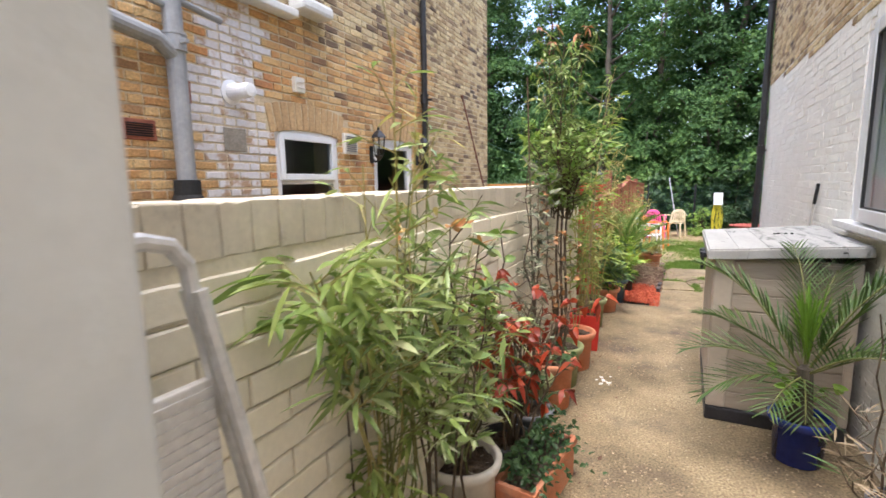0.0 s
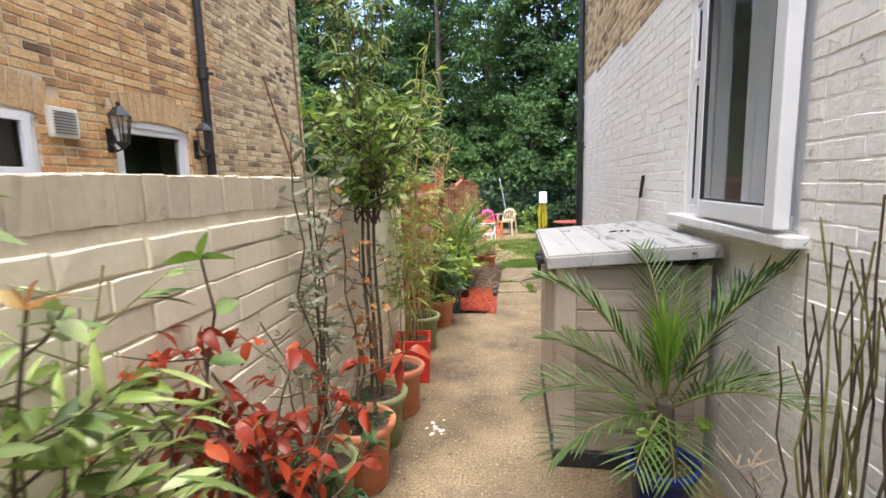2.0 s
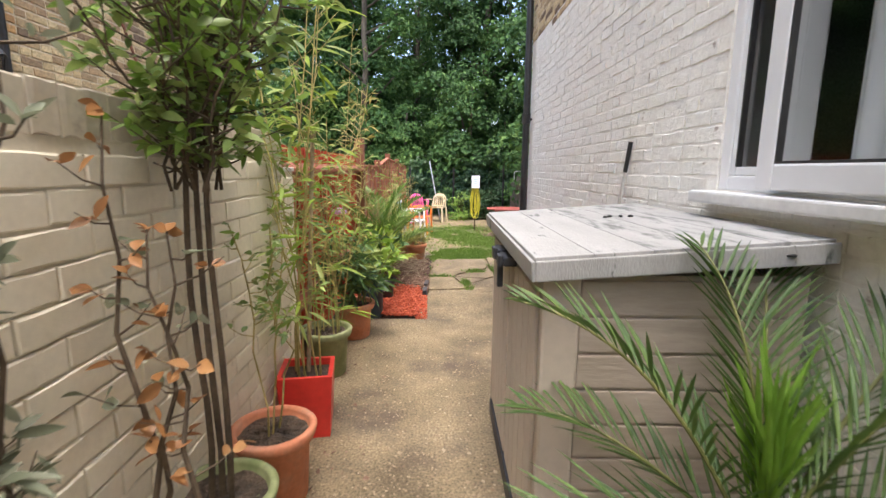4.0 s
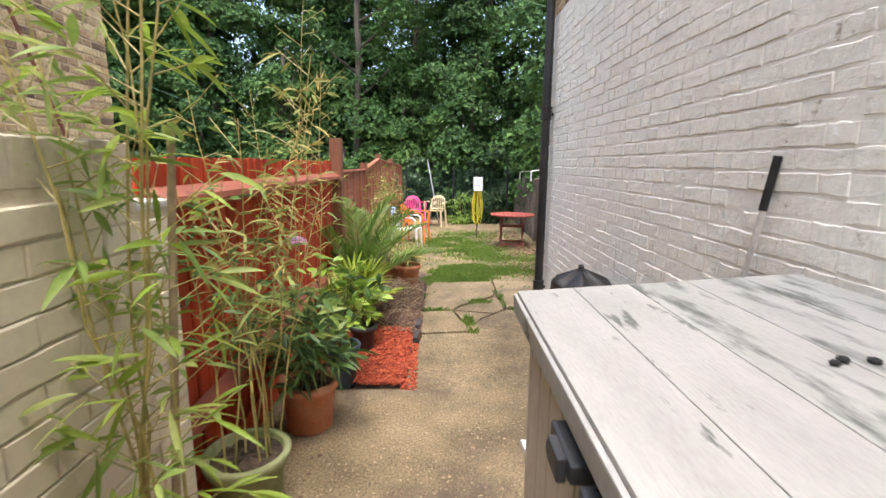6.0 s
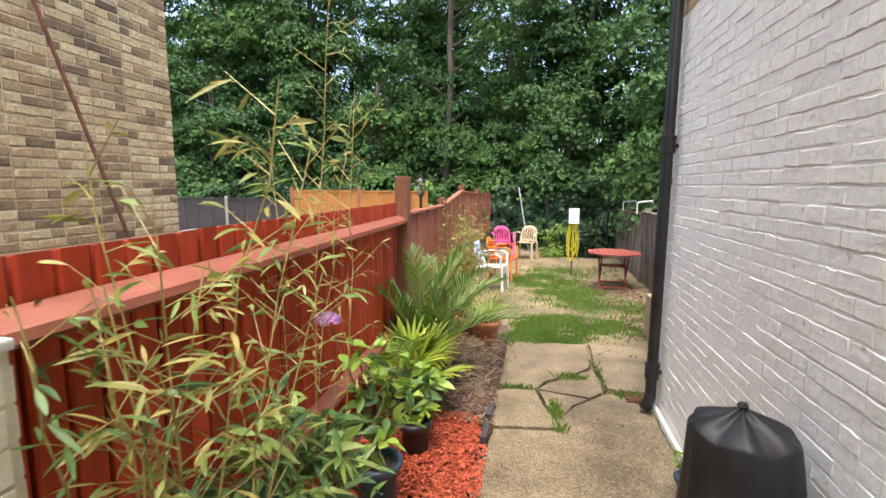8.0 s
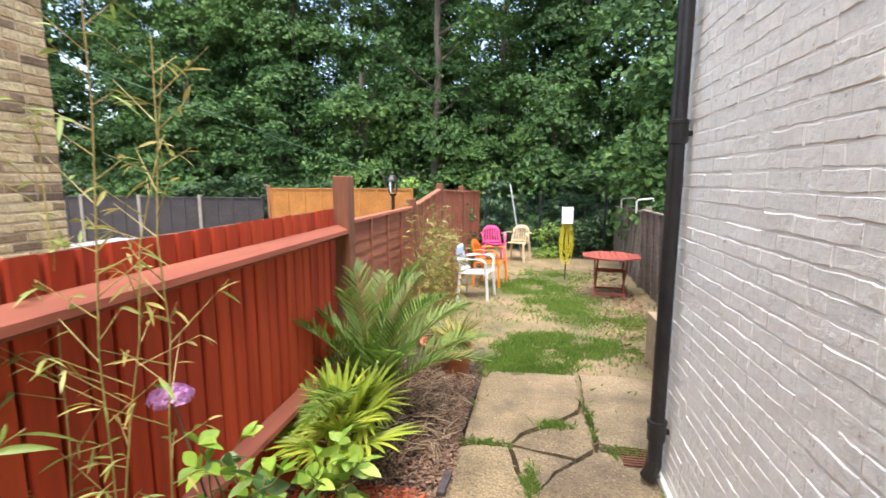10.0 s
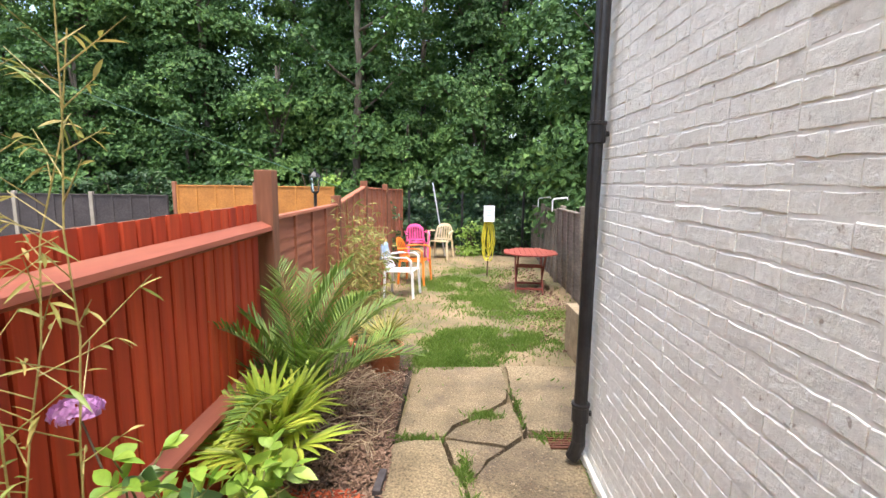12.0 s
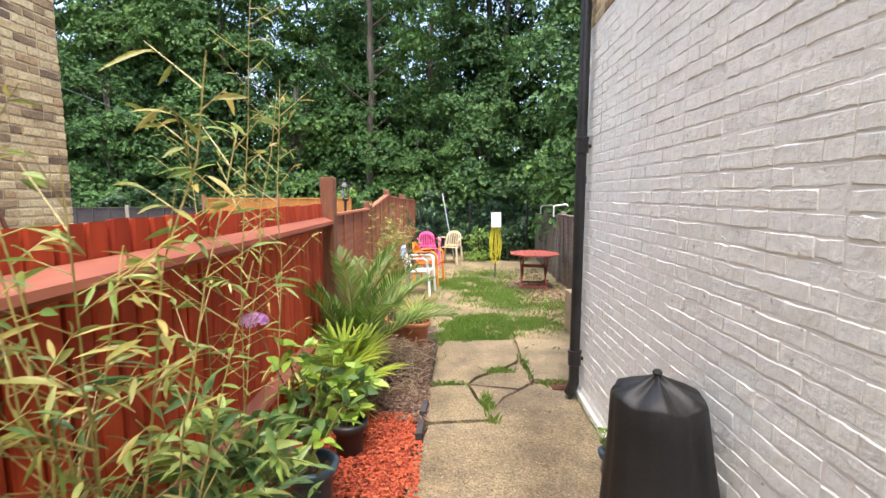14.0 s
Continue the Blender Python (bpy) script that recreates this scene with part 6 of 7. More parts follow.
shrub(p, 0.19, 5, 0.30, 0.06, 119, [("leaf_hydrangea", 4), ("leaf_bright", 2)], leaf=0.10, width=0.055, lean=0.10, twigs=3, start=0.3, per=4, tw=0.07, stem="greenstem")
t = thing("fan_palm", pose(-0.58, 6.95, 0), "young fan palm with yellow-green pleated leaves", "palm")
fan_palm(t, 0.0, 13, 120, stalk=0.24, L=0.34, tall=0.2, blades_n=20, w=0.027)
t = thing("date_palm", pose(-0.59, 7.5, 0), "feathery date palm growing by the fence post", "palm")
date_palm(t, 0.05, 17, 1.02, 121, leaflet=0.25, trunk=0.16, spread=0.85, wide=0.014, every=0.024, dirs=[(k * 137.5 + 9 * math.sin(k * 5.1), 84 - 3.3 * k, 0.98 - 0.03 * (k % 5)) for k in range(17)], mat_="leaf_palm_bed")
p = potted(-0.19, 8.42, 0.155, 0.26, "terracotta", "broken terracotta pot", "spiky grey-green plant drooping over a terracotta pot", group="pots in the planting bed", z=-0.02)
fan_palm(p, 0.24, 7, 122, stalk=0.06, L=0.34, mat_="leaf_bamboo_dry", tall=0.05, blades_n=22, w=0.013)
p = potted(-0.38, 8.62, 0.15, 0.24, "terracotta", "terracotta pot", "low green plants in a terracotta pot", group="pots in the planting bed", z=-0.03)
shrub(p, 0.2, 5, 0.2, 0.08, 123, [("leaf_olive", 3), ("leaf_glossy", 2)], leaf=0.06, width=0.02, lean=0.12, twigs=4, per=6, tw=0.06)
t = thing("bamboo_clump", pose(-0.55, 9.2, -0.05), "thin yellowing bamboo by the lap fence", "bamboo")
bamboo(t, 0.0, 17, 1.45, 0.24, 124, ("leaf_bamboo_dry",), lean=0.25, leaf=0.09, start=0.1, per=7)
t = thing("bamboo_clump", pose(-0.62, 10.4, -0.15), "thin yellowing bamboo by the lap fence", "bamboo")
bamboo(t, 0.0, 9, 1.35, 0.2, 125, ("leaf_bamboo_dry", "leaf_bamboo"), lean=0.2, leaf=0.09, start=0.1, per=7)
# dry stalks over the bark
r_ = np.random.default_rng(88)
n_ = 420
V_, F_ = blades(np.stack([r_.uniform(-0.5, -0.08, n_), r_.uniform(7.2, 8.4, n_), r_.uniform(0.01, 0.16, n_)], -1), r_.normal(0, 1, (n_, 3)) * (1, 1, 0.35), r_.uniform(0.08, 0.24, n_), 0.006, 0.1, rng=r_)
tagged(quick("dead_leaves", V_, F_, M["leaf_dry"], kind="stuff"), label="dry straw-coloured dead leaves on the bed")
n_ = 260
V_, F_ = leafcards(np.stack([-0.78 + 0.55 * r_.random(n_) ** 1.6, r_.uniform(0.6, 5.8, n_) , np.full(n_, 0.006)], -1), r_.normal(0, 0.25, (n_, 3)) + (0, 0, 1), r_.uniform(0.008, 0.028, n_), r_)
tagged(quick("fallen_leaves", V_, F_, M["mulch_brown"], kind="stuff"), label="small dead leaves scattered under the pots")
n_ = 170
V_, F_ = leafcards(np.stack([r_.uniform(-0.4, 0.95, n_), r_.uniform(0.8, 6.8, n_) , np.full(n_, 0.005)], -1), r_.normal(0, 0.2, (n_, 3)) + (0, 0, 1), r_.uniform(0.008, 0.022, n_), r_)
tagged(quick("leaf_litter", V_, F_, M["leaf_dry"], kind="stuff"), label="bits of leaf litter on the path")

n_ = 1500
y_ = r_.uniform(8.9, 14.5, n_)
x_ = 1.95 - np.abs(r_.normal(0, 0.42, n_)) + (y_ - 9) * 0.04
V_, F_ = leafcards(np.stack([x_, y_, np.array([lie(q) for q in y_]) + 0.02 + r_.uniform(0, 0.012, n_)], -1), r_.normal(0, 0.35, (n_, 3)) + (0, 0, 1), r_.uniform(0.015, 0.05, n_), r_)
tagged(quick("leaf_litter", V_, F_, M["mulch_brown"], kind="stuff"), label="brown dead leaves lying along the grey fence")

# right side, by the storage box
p = potted(0.68, 2.86, 0.147, 0.25, "cobalt_pot", "cobalt blue glazed pot", "large feathery date palm in a cobalt blue glazed pot", group="pots beside the house")
_palm = [(170, 62, 0.85), (150, 36, 0.66), (-30, 68, 1.05), (8, 62, 1.0), (100, 84, 0.78), (60, 66, 0.85), (188, 24, 0.64), (236, -2, 0.40), (262, -18, 0.32), (-62, 40, 0.66), (-12, 34, 0.80), (205, 4, 0.60), ]
date_palm(p, 0.22, len(_palm), 0.92, 130, leaflet=0.225, trunk=0.30, every=0.024, wide=0.0105, dirs=_palm)
shrub(p, 0.24, 4, 0.22, 0.1, 131, [("leaf_bright", 3)], leaf=0.05, width=0.04, lean=0.2, twigs=4, per=3, tw=0.08, stem="greenstem")
p = potted(0.86, 2.17, 0.12, 0.26, "grey_pot", "grey plastic pot", "clump of bare dry canes in a grey plastic pot", group="pots beside the house")
r_ = np.random.default_rng(132)
for k in range(20):
    bm = bmesh.new()
    tube(bm, stem_curve(r_, r_.normal(0, 0.05), r_.normal(0, 0.05), 0.22, r_.uniform(0.65, 1.15), 0.07, 6, 0.012), 0.0048, 0.0028, 6)
    part("cane", bm, M["greenstem"] if k % 3 == 0 else M["twig"], p)
shrub(p, 0.22, 4, 0.35, 0.1, 133, [("leaf_dry", 3)], leaf=0.10, width=0.008, lean=0.3, twigs=5, per=5, tw=0.1)
p = potted(0.80, 1.90, 0.12, 0.24, "grey_pot", "grey plastic pot", "dead grassy plant in a grey plastic pot", group="pots beside the house")
shrub(p, 0.2, 8, 0.4, 0.1, 134, [("leaf_dry", 3), ("leaf_palm", 2)], leaf=0.14, width=0.007, lean=0.3, twigs=4, per=5, tw=0.1)


t = thing("wall_pot", pose(0.905, 1.93, 1.0), "lilac plastic pot of grey-green leaves held on the white wall", "potted plant")
pot_body(t, 0.085, 0.14, M["lilac_pot"], "lilac plastic pot")
shrub(t, 0.12, 6, 0.14, 0.05, 150, [("leaf_olive", 3)], leaf=0.05, width=0.018, lean=0.12, twigs=4, per=5, tw=0.05)
bm = bmesh.new()
tube(bm, [(0.095, 0, 0.09), (0.0, 0.088, 0.09), (-0.088, 0, 0.09), (0.0, -0.088, 0.09), (0.095, 0, 0.09)], 0.004, n=6)
part("wall_ring", bm, M["blackpaint"], t)


# ---- the storage box ----
def storage_box():
    t = thing("storage_box", pose(0.278, 3.16, 0, 0, 0, -1.8), "beige panelled plastic storage box with a peeling white-painted lid", "storage box")
    X, Y, H = 0.68, 1.14, 1.0
    def b(name, *a, m="box_panel", parent=t, bev=0.006, label=""):
        bm = bmesh.new()
        box(bm, *a, bev)
        return part(name, bm, M[m], parent, label)
    b("plinth", -0.004, X, -0.004, Y, 0.0, 0.085, m="box_base", bev=0.012)
    b("back_panel", X - 0.03, X, 0.02, Y - 0.02, 0.085, H, m="box_frame")
    # side panels of horizontal boards
    n = 9
    for yy in (0.012, Y - 0.032):
        b("side_core", 0.06, X - 0.04, yy + 0.004, yy + 0.016, 0.085, H, m="box_panel", bev=0)
        for k in range(n):
            z = 0.09 + k * (H - 0.10) / n
            b("side_board", 0.10, X - 0.04, yy - 0.004 if yy < 0.5 else yy + 0.012, yy + 0.008 if yy < 0.5 else yy + 0.024, z + 0.004, z + (H - 0.10) / n - 0.004, bev=0.004)
        b("corner_post", 0.0, 0.10, yy - 0.008 if yy < 0.5 else yy, yy + 0.02 if yy < 0.5 else yy + 0.03, 0.085, H, m="box_frame", bev=0.01)
        b("corner_post", X - 0.045, X, yy - 0.008 if yy < 0.5 else yy, yy + 0.02 if yy < 0.5 else yy + 0.03, 0.085, H, m="box_frame", bev=0.008)
    # two doors of upright boards on the path side
    for k in range(2):
        y0 = 0.05 + k * (Y - 0.10) / 2
        d = b("door", 0.008, 0.02, y0 + 0.003, y0 + (Y - 0.10) / 2 - 0.003, 0.10, H - 0.02, m="box_frame", bev=0.004)
        for j in range(5):
            w = ((Y - 0.10) / 2 - 0.03) / 5
            b("door_board", -0.004, 0.008, y0 + 0.015 + j * w + 0.003, y0 + 0.015 + (j + 1) * w - 0.003, 0.13, H - 0.06, parent=d, m="box_frame", bev=0.004)
    for k, y0 in enumerate((0.40, 0.56)):
        h = b("latch", -0.050, -0.003, y0, y0 + 0.125, H - 0.062, H - 0.030, m="dark_pot", bev=0.007, label="black plastic latch with a hinged toggle")
        b("latch_toggle", -0.066, -0.050, y0 + 0.012, y0 + 0.075, H - 0.066, H - 0.026, m="dark_pot", parent=h, bev=0.005)
        b("latch_arm", -0.058, -0.038, y0 + 0.085, y0 + 0.118, H - (0.155 if k == 0 else 0.085), H - 0.060, m="dark_pot", parent=h, bev=0.006)
    lid = new("lid")
    lid.parent = t
    lid.matrix_basis = pose(-0.035, -0.04, H + 0.005, 0, -4.2, 0)
    tagged(lid, label="white-painted board-pattern lid, paint peeling")
    W, D = X + 0.06, Y + 0.07
    bm = bmesh.new()
    box(bm, 0, W, 0, D, 0, 0.032, 0.006)
    part("lid_base", bm, M["box_frame"], lid)
    k = 5
    for i in range(k):
        a, c = 0.006 + i * (W - 0.012) / k, 0.006 + (i + 1) * (W - 0.012) / k
        bm = bmesh.new()
        box(bm, a + 0.0009, c - 0.0009, 0.004, D - 0.004, 0.028, 0.048, 0.0018)
        part("lid_board", bm, M["lid_paint"] if i < 2 else M["lid_worn"], lid, "" if i < 2 else "board with its white paint worn through to dark green")
    bm = bmesh.new()
    box(bm, -0.004, 0.006, -0.004, D + 0.004, -0.012, 0.040, 0.004)
    box(bm, 0.006, W, -0.006, 0.004, -0.012, 0.040, 0.004)
    part("lid_rim", bm, M["lid_paint"], lid)
    r = random.Random(3)
    for (x, y) in ((0.41, 0.69), (0.43, 0.70), (0.47, 0.69), (0.50, 0.67)):
        bm = bmesh.new()
        bmesh.ops.create_icosphere(bm, subdivisions=1, radius=r.uniform(0.008, 0.013), matrix=pose(x, y, 0.052, 0, 0, 60 * x * 9) @ Matrix.Diagonal((1.3, 1, 0.5, 1)))
        part("dirt_clot", bm, M["dark"], lid)
    bm = bmesh.new()
    lathe(bm, [(0.004, 0), (0.012, 0.002), (0.012, 0.006), (0.002, 0.008)], 10, (0.62, -0.004, 0.012))
    part("screw_cap", bm, M["dark"], lid)


storage_box()


def pole(name, pts, parts, label, category):
    t = thing(name, pose(*pts[0]), label, category)
    o = Vector(pts[0])
    for (a, b, rad, m_, nm) in parts:
        bm = bmesh.new()
        p, q = Vector(pts[0]).lerp(Vector(pts[1]), a) - o, Vector(pts[0]).lerp(Vector(pts[1]), b) - o
        tube(bm, [p, p.lerp(q, 0.1), p.lerp(q, 0.9), q], rad, rad * 0.97, 10)
        part(nm, bm, M[m_], t)
    return t


pole("long_handled_tool", [(0.93, 4.62, 0.0), (1.025, 4.45, 1.41)], [(0, 0.9, 0.009, "aluminium", "shaft"), (0.89, 1.0, 0.0115, "bag", "grip"), (0.0, 0.05, 0.02, "bag", "socket")], "grey metal long-handled tool leaning on the white wall", "garden tool")


def bbq():
    t = thing("covered_barbecue", pose(0.85, 5.52, 0), "small barbecue under a black bag-like cover beside the white wall", "barbecue")
    prof = [(0.238, 0.02), (0.226, 0.12), (0.212, 0.24), (0.198, 0.36), (0.184, 0.48), (0.170, 0.60), (0.160, 0.70), (0.154, 0.768), (0.149, 0.779), (0.104, 0.800), (0.062, 0.818), (0.036, 0.829), (0.018, 0.838), (0.010, 0.848)]
    n = 72
    V, F = [], []
    r = random.Random(2)
    ph = [r.uniform(0, 6) for _ in range(6)]
    for j, (rad, z) in enumerate(prof):
        for k in range(n):
            a = 2 * math.pi * k / n
            w = 1 + 0.05 * abs(math.sin(2.5 * a + ph[0] + z * 0.6)) - 0.025 + 0.030 * math.sin(7 * a + ph[1] + 3 * z) * (1.2 - z) + 0.016 * noise.noise((6 * math.cos(a), 6 * math.sin(a), 9 * z)) + 0.012 * math.sin(17 * a + ph[2]) + (0.07 * math.sin(13 * a) if j > 8 else 0)
            V.append((rad * w * math.cos(a) + 0.06 * (0.85 - z), rad * w * math.sin(a), z + 0.008 * math.sin(6 * a + ph[3])))
    for j in range(len(prof) - 1):
        F += [(j * n + k, j * n + (k + 1) % n, (j + 1) * n + (k + 1) % n, (j + 1) * n + k) for k in range(n)]
    top = len(V)
    V.append((0, 0, prof[-1][1]))
    m_ = len(prof) - 1
    quick("cover", V, F + [(m_ * n + k, m_ * n + (k + 1) % n, top, top) for k in range(0)], M["bag"], t, smooth=True)
    bm = bmesh.new()
    lathe(bm, [(0.010, 0.844), (0.018, 0.856), (0.012, 0.866), (0.003, 0.862)], 7)
    part("gathered_top", bm, M["bag"], t)
    for k in range(3):
        a = k * 2.1
        bm = bmesh.new()
        tube(bm, [(0.14 * math.cos(a), 0.14 * math.sin(a), 0), (0.11 * math.cos(a), 0.11 * math.sin(a), 0.5)], 0.012, n=8)
        part("leg", bm, M["blackpaint"], t)


bbq()


def downpipe(name, x, y, z0, z1, rad, m_, label, m=None, joints=(), shoe=True, foot=None):
    t = thing(name, (m or Matrix.Identity(4)) @ pose(x, y, 0), label, "drainpipe")
    bm = bmesh.new()
    tube(bm, [(0, 0, z0), (0, 0, z1)], rad, n=16)
    part("pipe", bm, m_, t, smooth=False)
    for z in joints:
        bm = bmesh.new()
        lathe(bm, [(rad + 0.001, z - 0.05), (rad + 0.010, z - 0.045), (rad + 0.010, z + 0.04), (rad + 0.014, z + 0.045), (rad + 0.014, z + 0.06), (rad + 0.001, z + 0.062)], 18)
        j = part("joint", bm, m_, t)
        bm = bmesh.new()
        box(bm, -0.01, rad + 0.06, -0.012, 0.012, z - 0.012, z + 0.012, 0.003)
        part("bracket", bm, m_, t)
    if foot:
        bm = bmesh.new()
        tube(bm, [(0, 0, z0 + 0.02), (0, 0.0, z0), (foot[0] * 0.5, foot[1] * 0.5, z0 - 0.06), (foot[0], foot[1], z0 - 0.09)], rad * 1.08, n=12)
        part("shoe", bm, m_, t)
    return t


downpipe("downpipe", -0.062, -0.10, 0.12, 5.15, 0.036, M["blackpaint"], "black cast downpipe on the corner of the white wall", HOUSE, (0.30, 1.80, 3.6), foot=(-0.03, 0.01))
t = thing("drain_grate", pose(1.0, 7.42, 0.0), "small dark square drain grate at the foot of the downpipe", "drain")
for k in range(7):
    bm = bmesh.new()
    box(bm, -0.08, 0.08, -0.08 + k * 0.025, -0.068 + k * 0.025, 0.0, 0.012, 0.002)
    part("grate_bar", bm, M["rust"], t)
# neighbour's pipes and fittings
t = downpipe("downpipe", NX + 0.055, 5.20, 1.0, 5.95, 0.036, M["blackpaint"], "black downpipe on the brick wall of the neighbouring house", None, (2.45, 4.4))
t = downpipe("soil_pipe", NX + 0.09, 1.97, 1.3, 5.95, 0.055, M["greypvc"], "grey plastic soil pipe on the neighbouring wall", None, (2.30, 2.62))
bm = bmesh.new()
lathe(bm, [(0.056, 1.50), (0.075, 1.50), (0.078, 1.41), (0.095, 1.38), (0.09, 1.30), (0.05, 1.2), (0.05, 0.9)], 18)
part("rubber_collar", bm, M["dark"], t)
bm = bmesh.new()
tube(bm, [(0, 0, 2.22), (0.01, -0.12, 2.30), (0.01, -0.9, 2.42)], 0.05, n=14)
part("branch_pipe", bm, M["greypvc"], t)
for za, ya, yb in ((2.50, -0.42, 0.0), (2.52, 0.0, 0.34)):
    bm = bmesh.new()
    tube(bm, [(0, ya, za + 0.04), (0, yb, za)], 0.022, n=10)
    part("waste_pipe", bm, M["greypvc"], t)
t = thing("boiler_flue", pose(NX, 2.42, 2.10), "round white boiler flue terminal on the whitewashed brick", "flue")
bm = bmesh.new()
lathe(bm, [(0.055, 0), (0.06, 0.03), (0.05, 0.10), (0.052, 0.16), (0.045, 0.20), (0.02, 0.205)], 20)
bmesh.ops.rotate(bm, verts=bm.verts, matrix=Matrix.Rotation(radians(90), 3, "Y"))
part("terminal", bm, M["whiteplastic"], t)
bm = bmesh.new()
lathe(bm, [(0.085, 0.0), (0.085, 0.012), (0.06, 0.02)], 20)
bmesh.ops.rotate(bm, verts=bm.verts, matrix=Matrix.Rotation(radians(90), 3, "Y"))
part("wall_ring", bm, M["whiteplastic"], t)


def fitting(name, y0, y1, z0, z1, d, m_, label, category, slats=0, sm=None):
    t = thing(name, pose(NX, 0, 0), label, category)
    bm = bmesh.new()
    box(bm, 0.0, d, y0, y1, z0, z1, 0.006)
    part("plate", bm, m_, t)
    for k in range(slats):
        z = z0 + 0.02 + (z1 - z0 - 0.04) * (k + 0.5) / slats
        bm = bmesh.new()
        box(bm, d - 0.002, d + 0.008, y0 + 0.025, y1 - 0.025, z - 0.003, z + 0.003)
        part("louvre", bm, sm or m_, t)
    return t


fitting("wall_vent", 3.63, 3.83, 1.74, 1.93, 0.035, M["plastic_beige"], "square cream louvred wall vent", "vent", 8, M["grey_pot"])
fitting("junction_box", 3.02, 3.13, 2.20, 2.32, 0.04, M["plastic_beige"], "small square cream plastic cover", "cover", 2)
fitting("cover_plate", 2.33, 2.52, 1.70, 1.86, 0.012, M["concrete_post"], "square cement-coloured cover plate", "cover")
# Dark bars stand in for the shade inside the air bricks' slots.
fitting("air_brick", 1.66, 1.86, 1.73, 1.85, 0.012, M["airbrick"], "red terracotta air brick", "air brick", 6, M["dark"])
fitting("air_brick", 2.03, 2.11, 1.98, 2.12, 0.012, M["airbrick"], "red terracotta air brick", "air brick", 6, M["dark"])
t = thing("upper_window_sill", pose(NX, 0, 0), "white-painted projecting window sill on the neighbouring wall", "window sill")
bm = bmesh.new()
box(bm, -0.02, 0.12, 2.20, 3.02, 2.74, 2.80, 0.012)
part("sill_board", bm, M["whitepaint"], t)
bm = bmesh.new()
box(bm, -0.02, 0.16, 3.03, 3.40, 2.82, 2.92, 0.03)
part("sill_end", bm, M["whitepaint"], t)


def lantern(x, y, z, m=None, label="black metal carriage lantern on the brick wall"):
    t = thing("wall_lantern", pose(x, y, z), label, "lantern", "lanterns beside the neighbour's window")
    for k in range(6):
        a = k * math.pi / 3
        bm = bmesh.new()
        tube(bm, [(0.045 * math.cos(a), 0.045 * math.sin(a), -0.10), (0.068 * math.cos(a), 0.068 * math.sin(a), 0.08)], 0.005, n=5)
        part("cage_bar", bm, M["blackpaint"], t)
    bm = bmesh.new()
    lathe(bm, [(0.082, 0.08), (0.07, 0.10), (0.035, 0.14), (0.012, 0.155), (0.016, 0.175), (0.004, 0.19)], 6)
    part("cap", bm, M["blackpaint"], t)
    bm = bmesh.new()
    lathe(bm, [(0.01, -0.15), (0.022, -0.13), (0.05, -0.105), (0.05, -0.095)], 6)
    part("base", bm, M["blackpaint"], t)
    bm = bmesh.new()
    lathe(bm, [(0.040, -0.098), (0.060, 0.078)], 6)
    part("glass_shade", bm, M["glass"], t)
    return t


pole("leaning_rod", [(-2.2, 6.9, -0.12), (NX + 0.03, 6.39, 2.69)], [(0, 1.0, 0.012, "rust", "rod"), (0.985, 1.0, 0.02, "rust", "rod_end")], "thin rusty iron rod leaning on the brick wall", "rod")
for y in (4.10, 5.06):
    t = lantern(NX + 0.10, y, 1.84)
    bm = bmesh.new()
    tube(bm, [(-0.10, 0, -0.10), (-0.05, 0, -0.16), (0, 0, -0.14)], 0.009, n=8)
    box(bm, -0.10, -0.088, -0.03, 0.03, -0.17, 0.0, 0.003)
    part("wall_bracket", bm, M["blackpaint"], t)
t = lantern(-1.36, 10.75, 1.50, label="black post lantern above the fence")
tagged(t, group="garden post lantern")
bm = bmesh.new()
tube(bm, [(0, 0, -1.7), (0, 0, -0.14)], 0.022, n=10)
part("lamp_post", bm, M["blackpaint"], t)


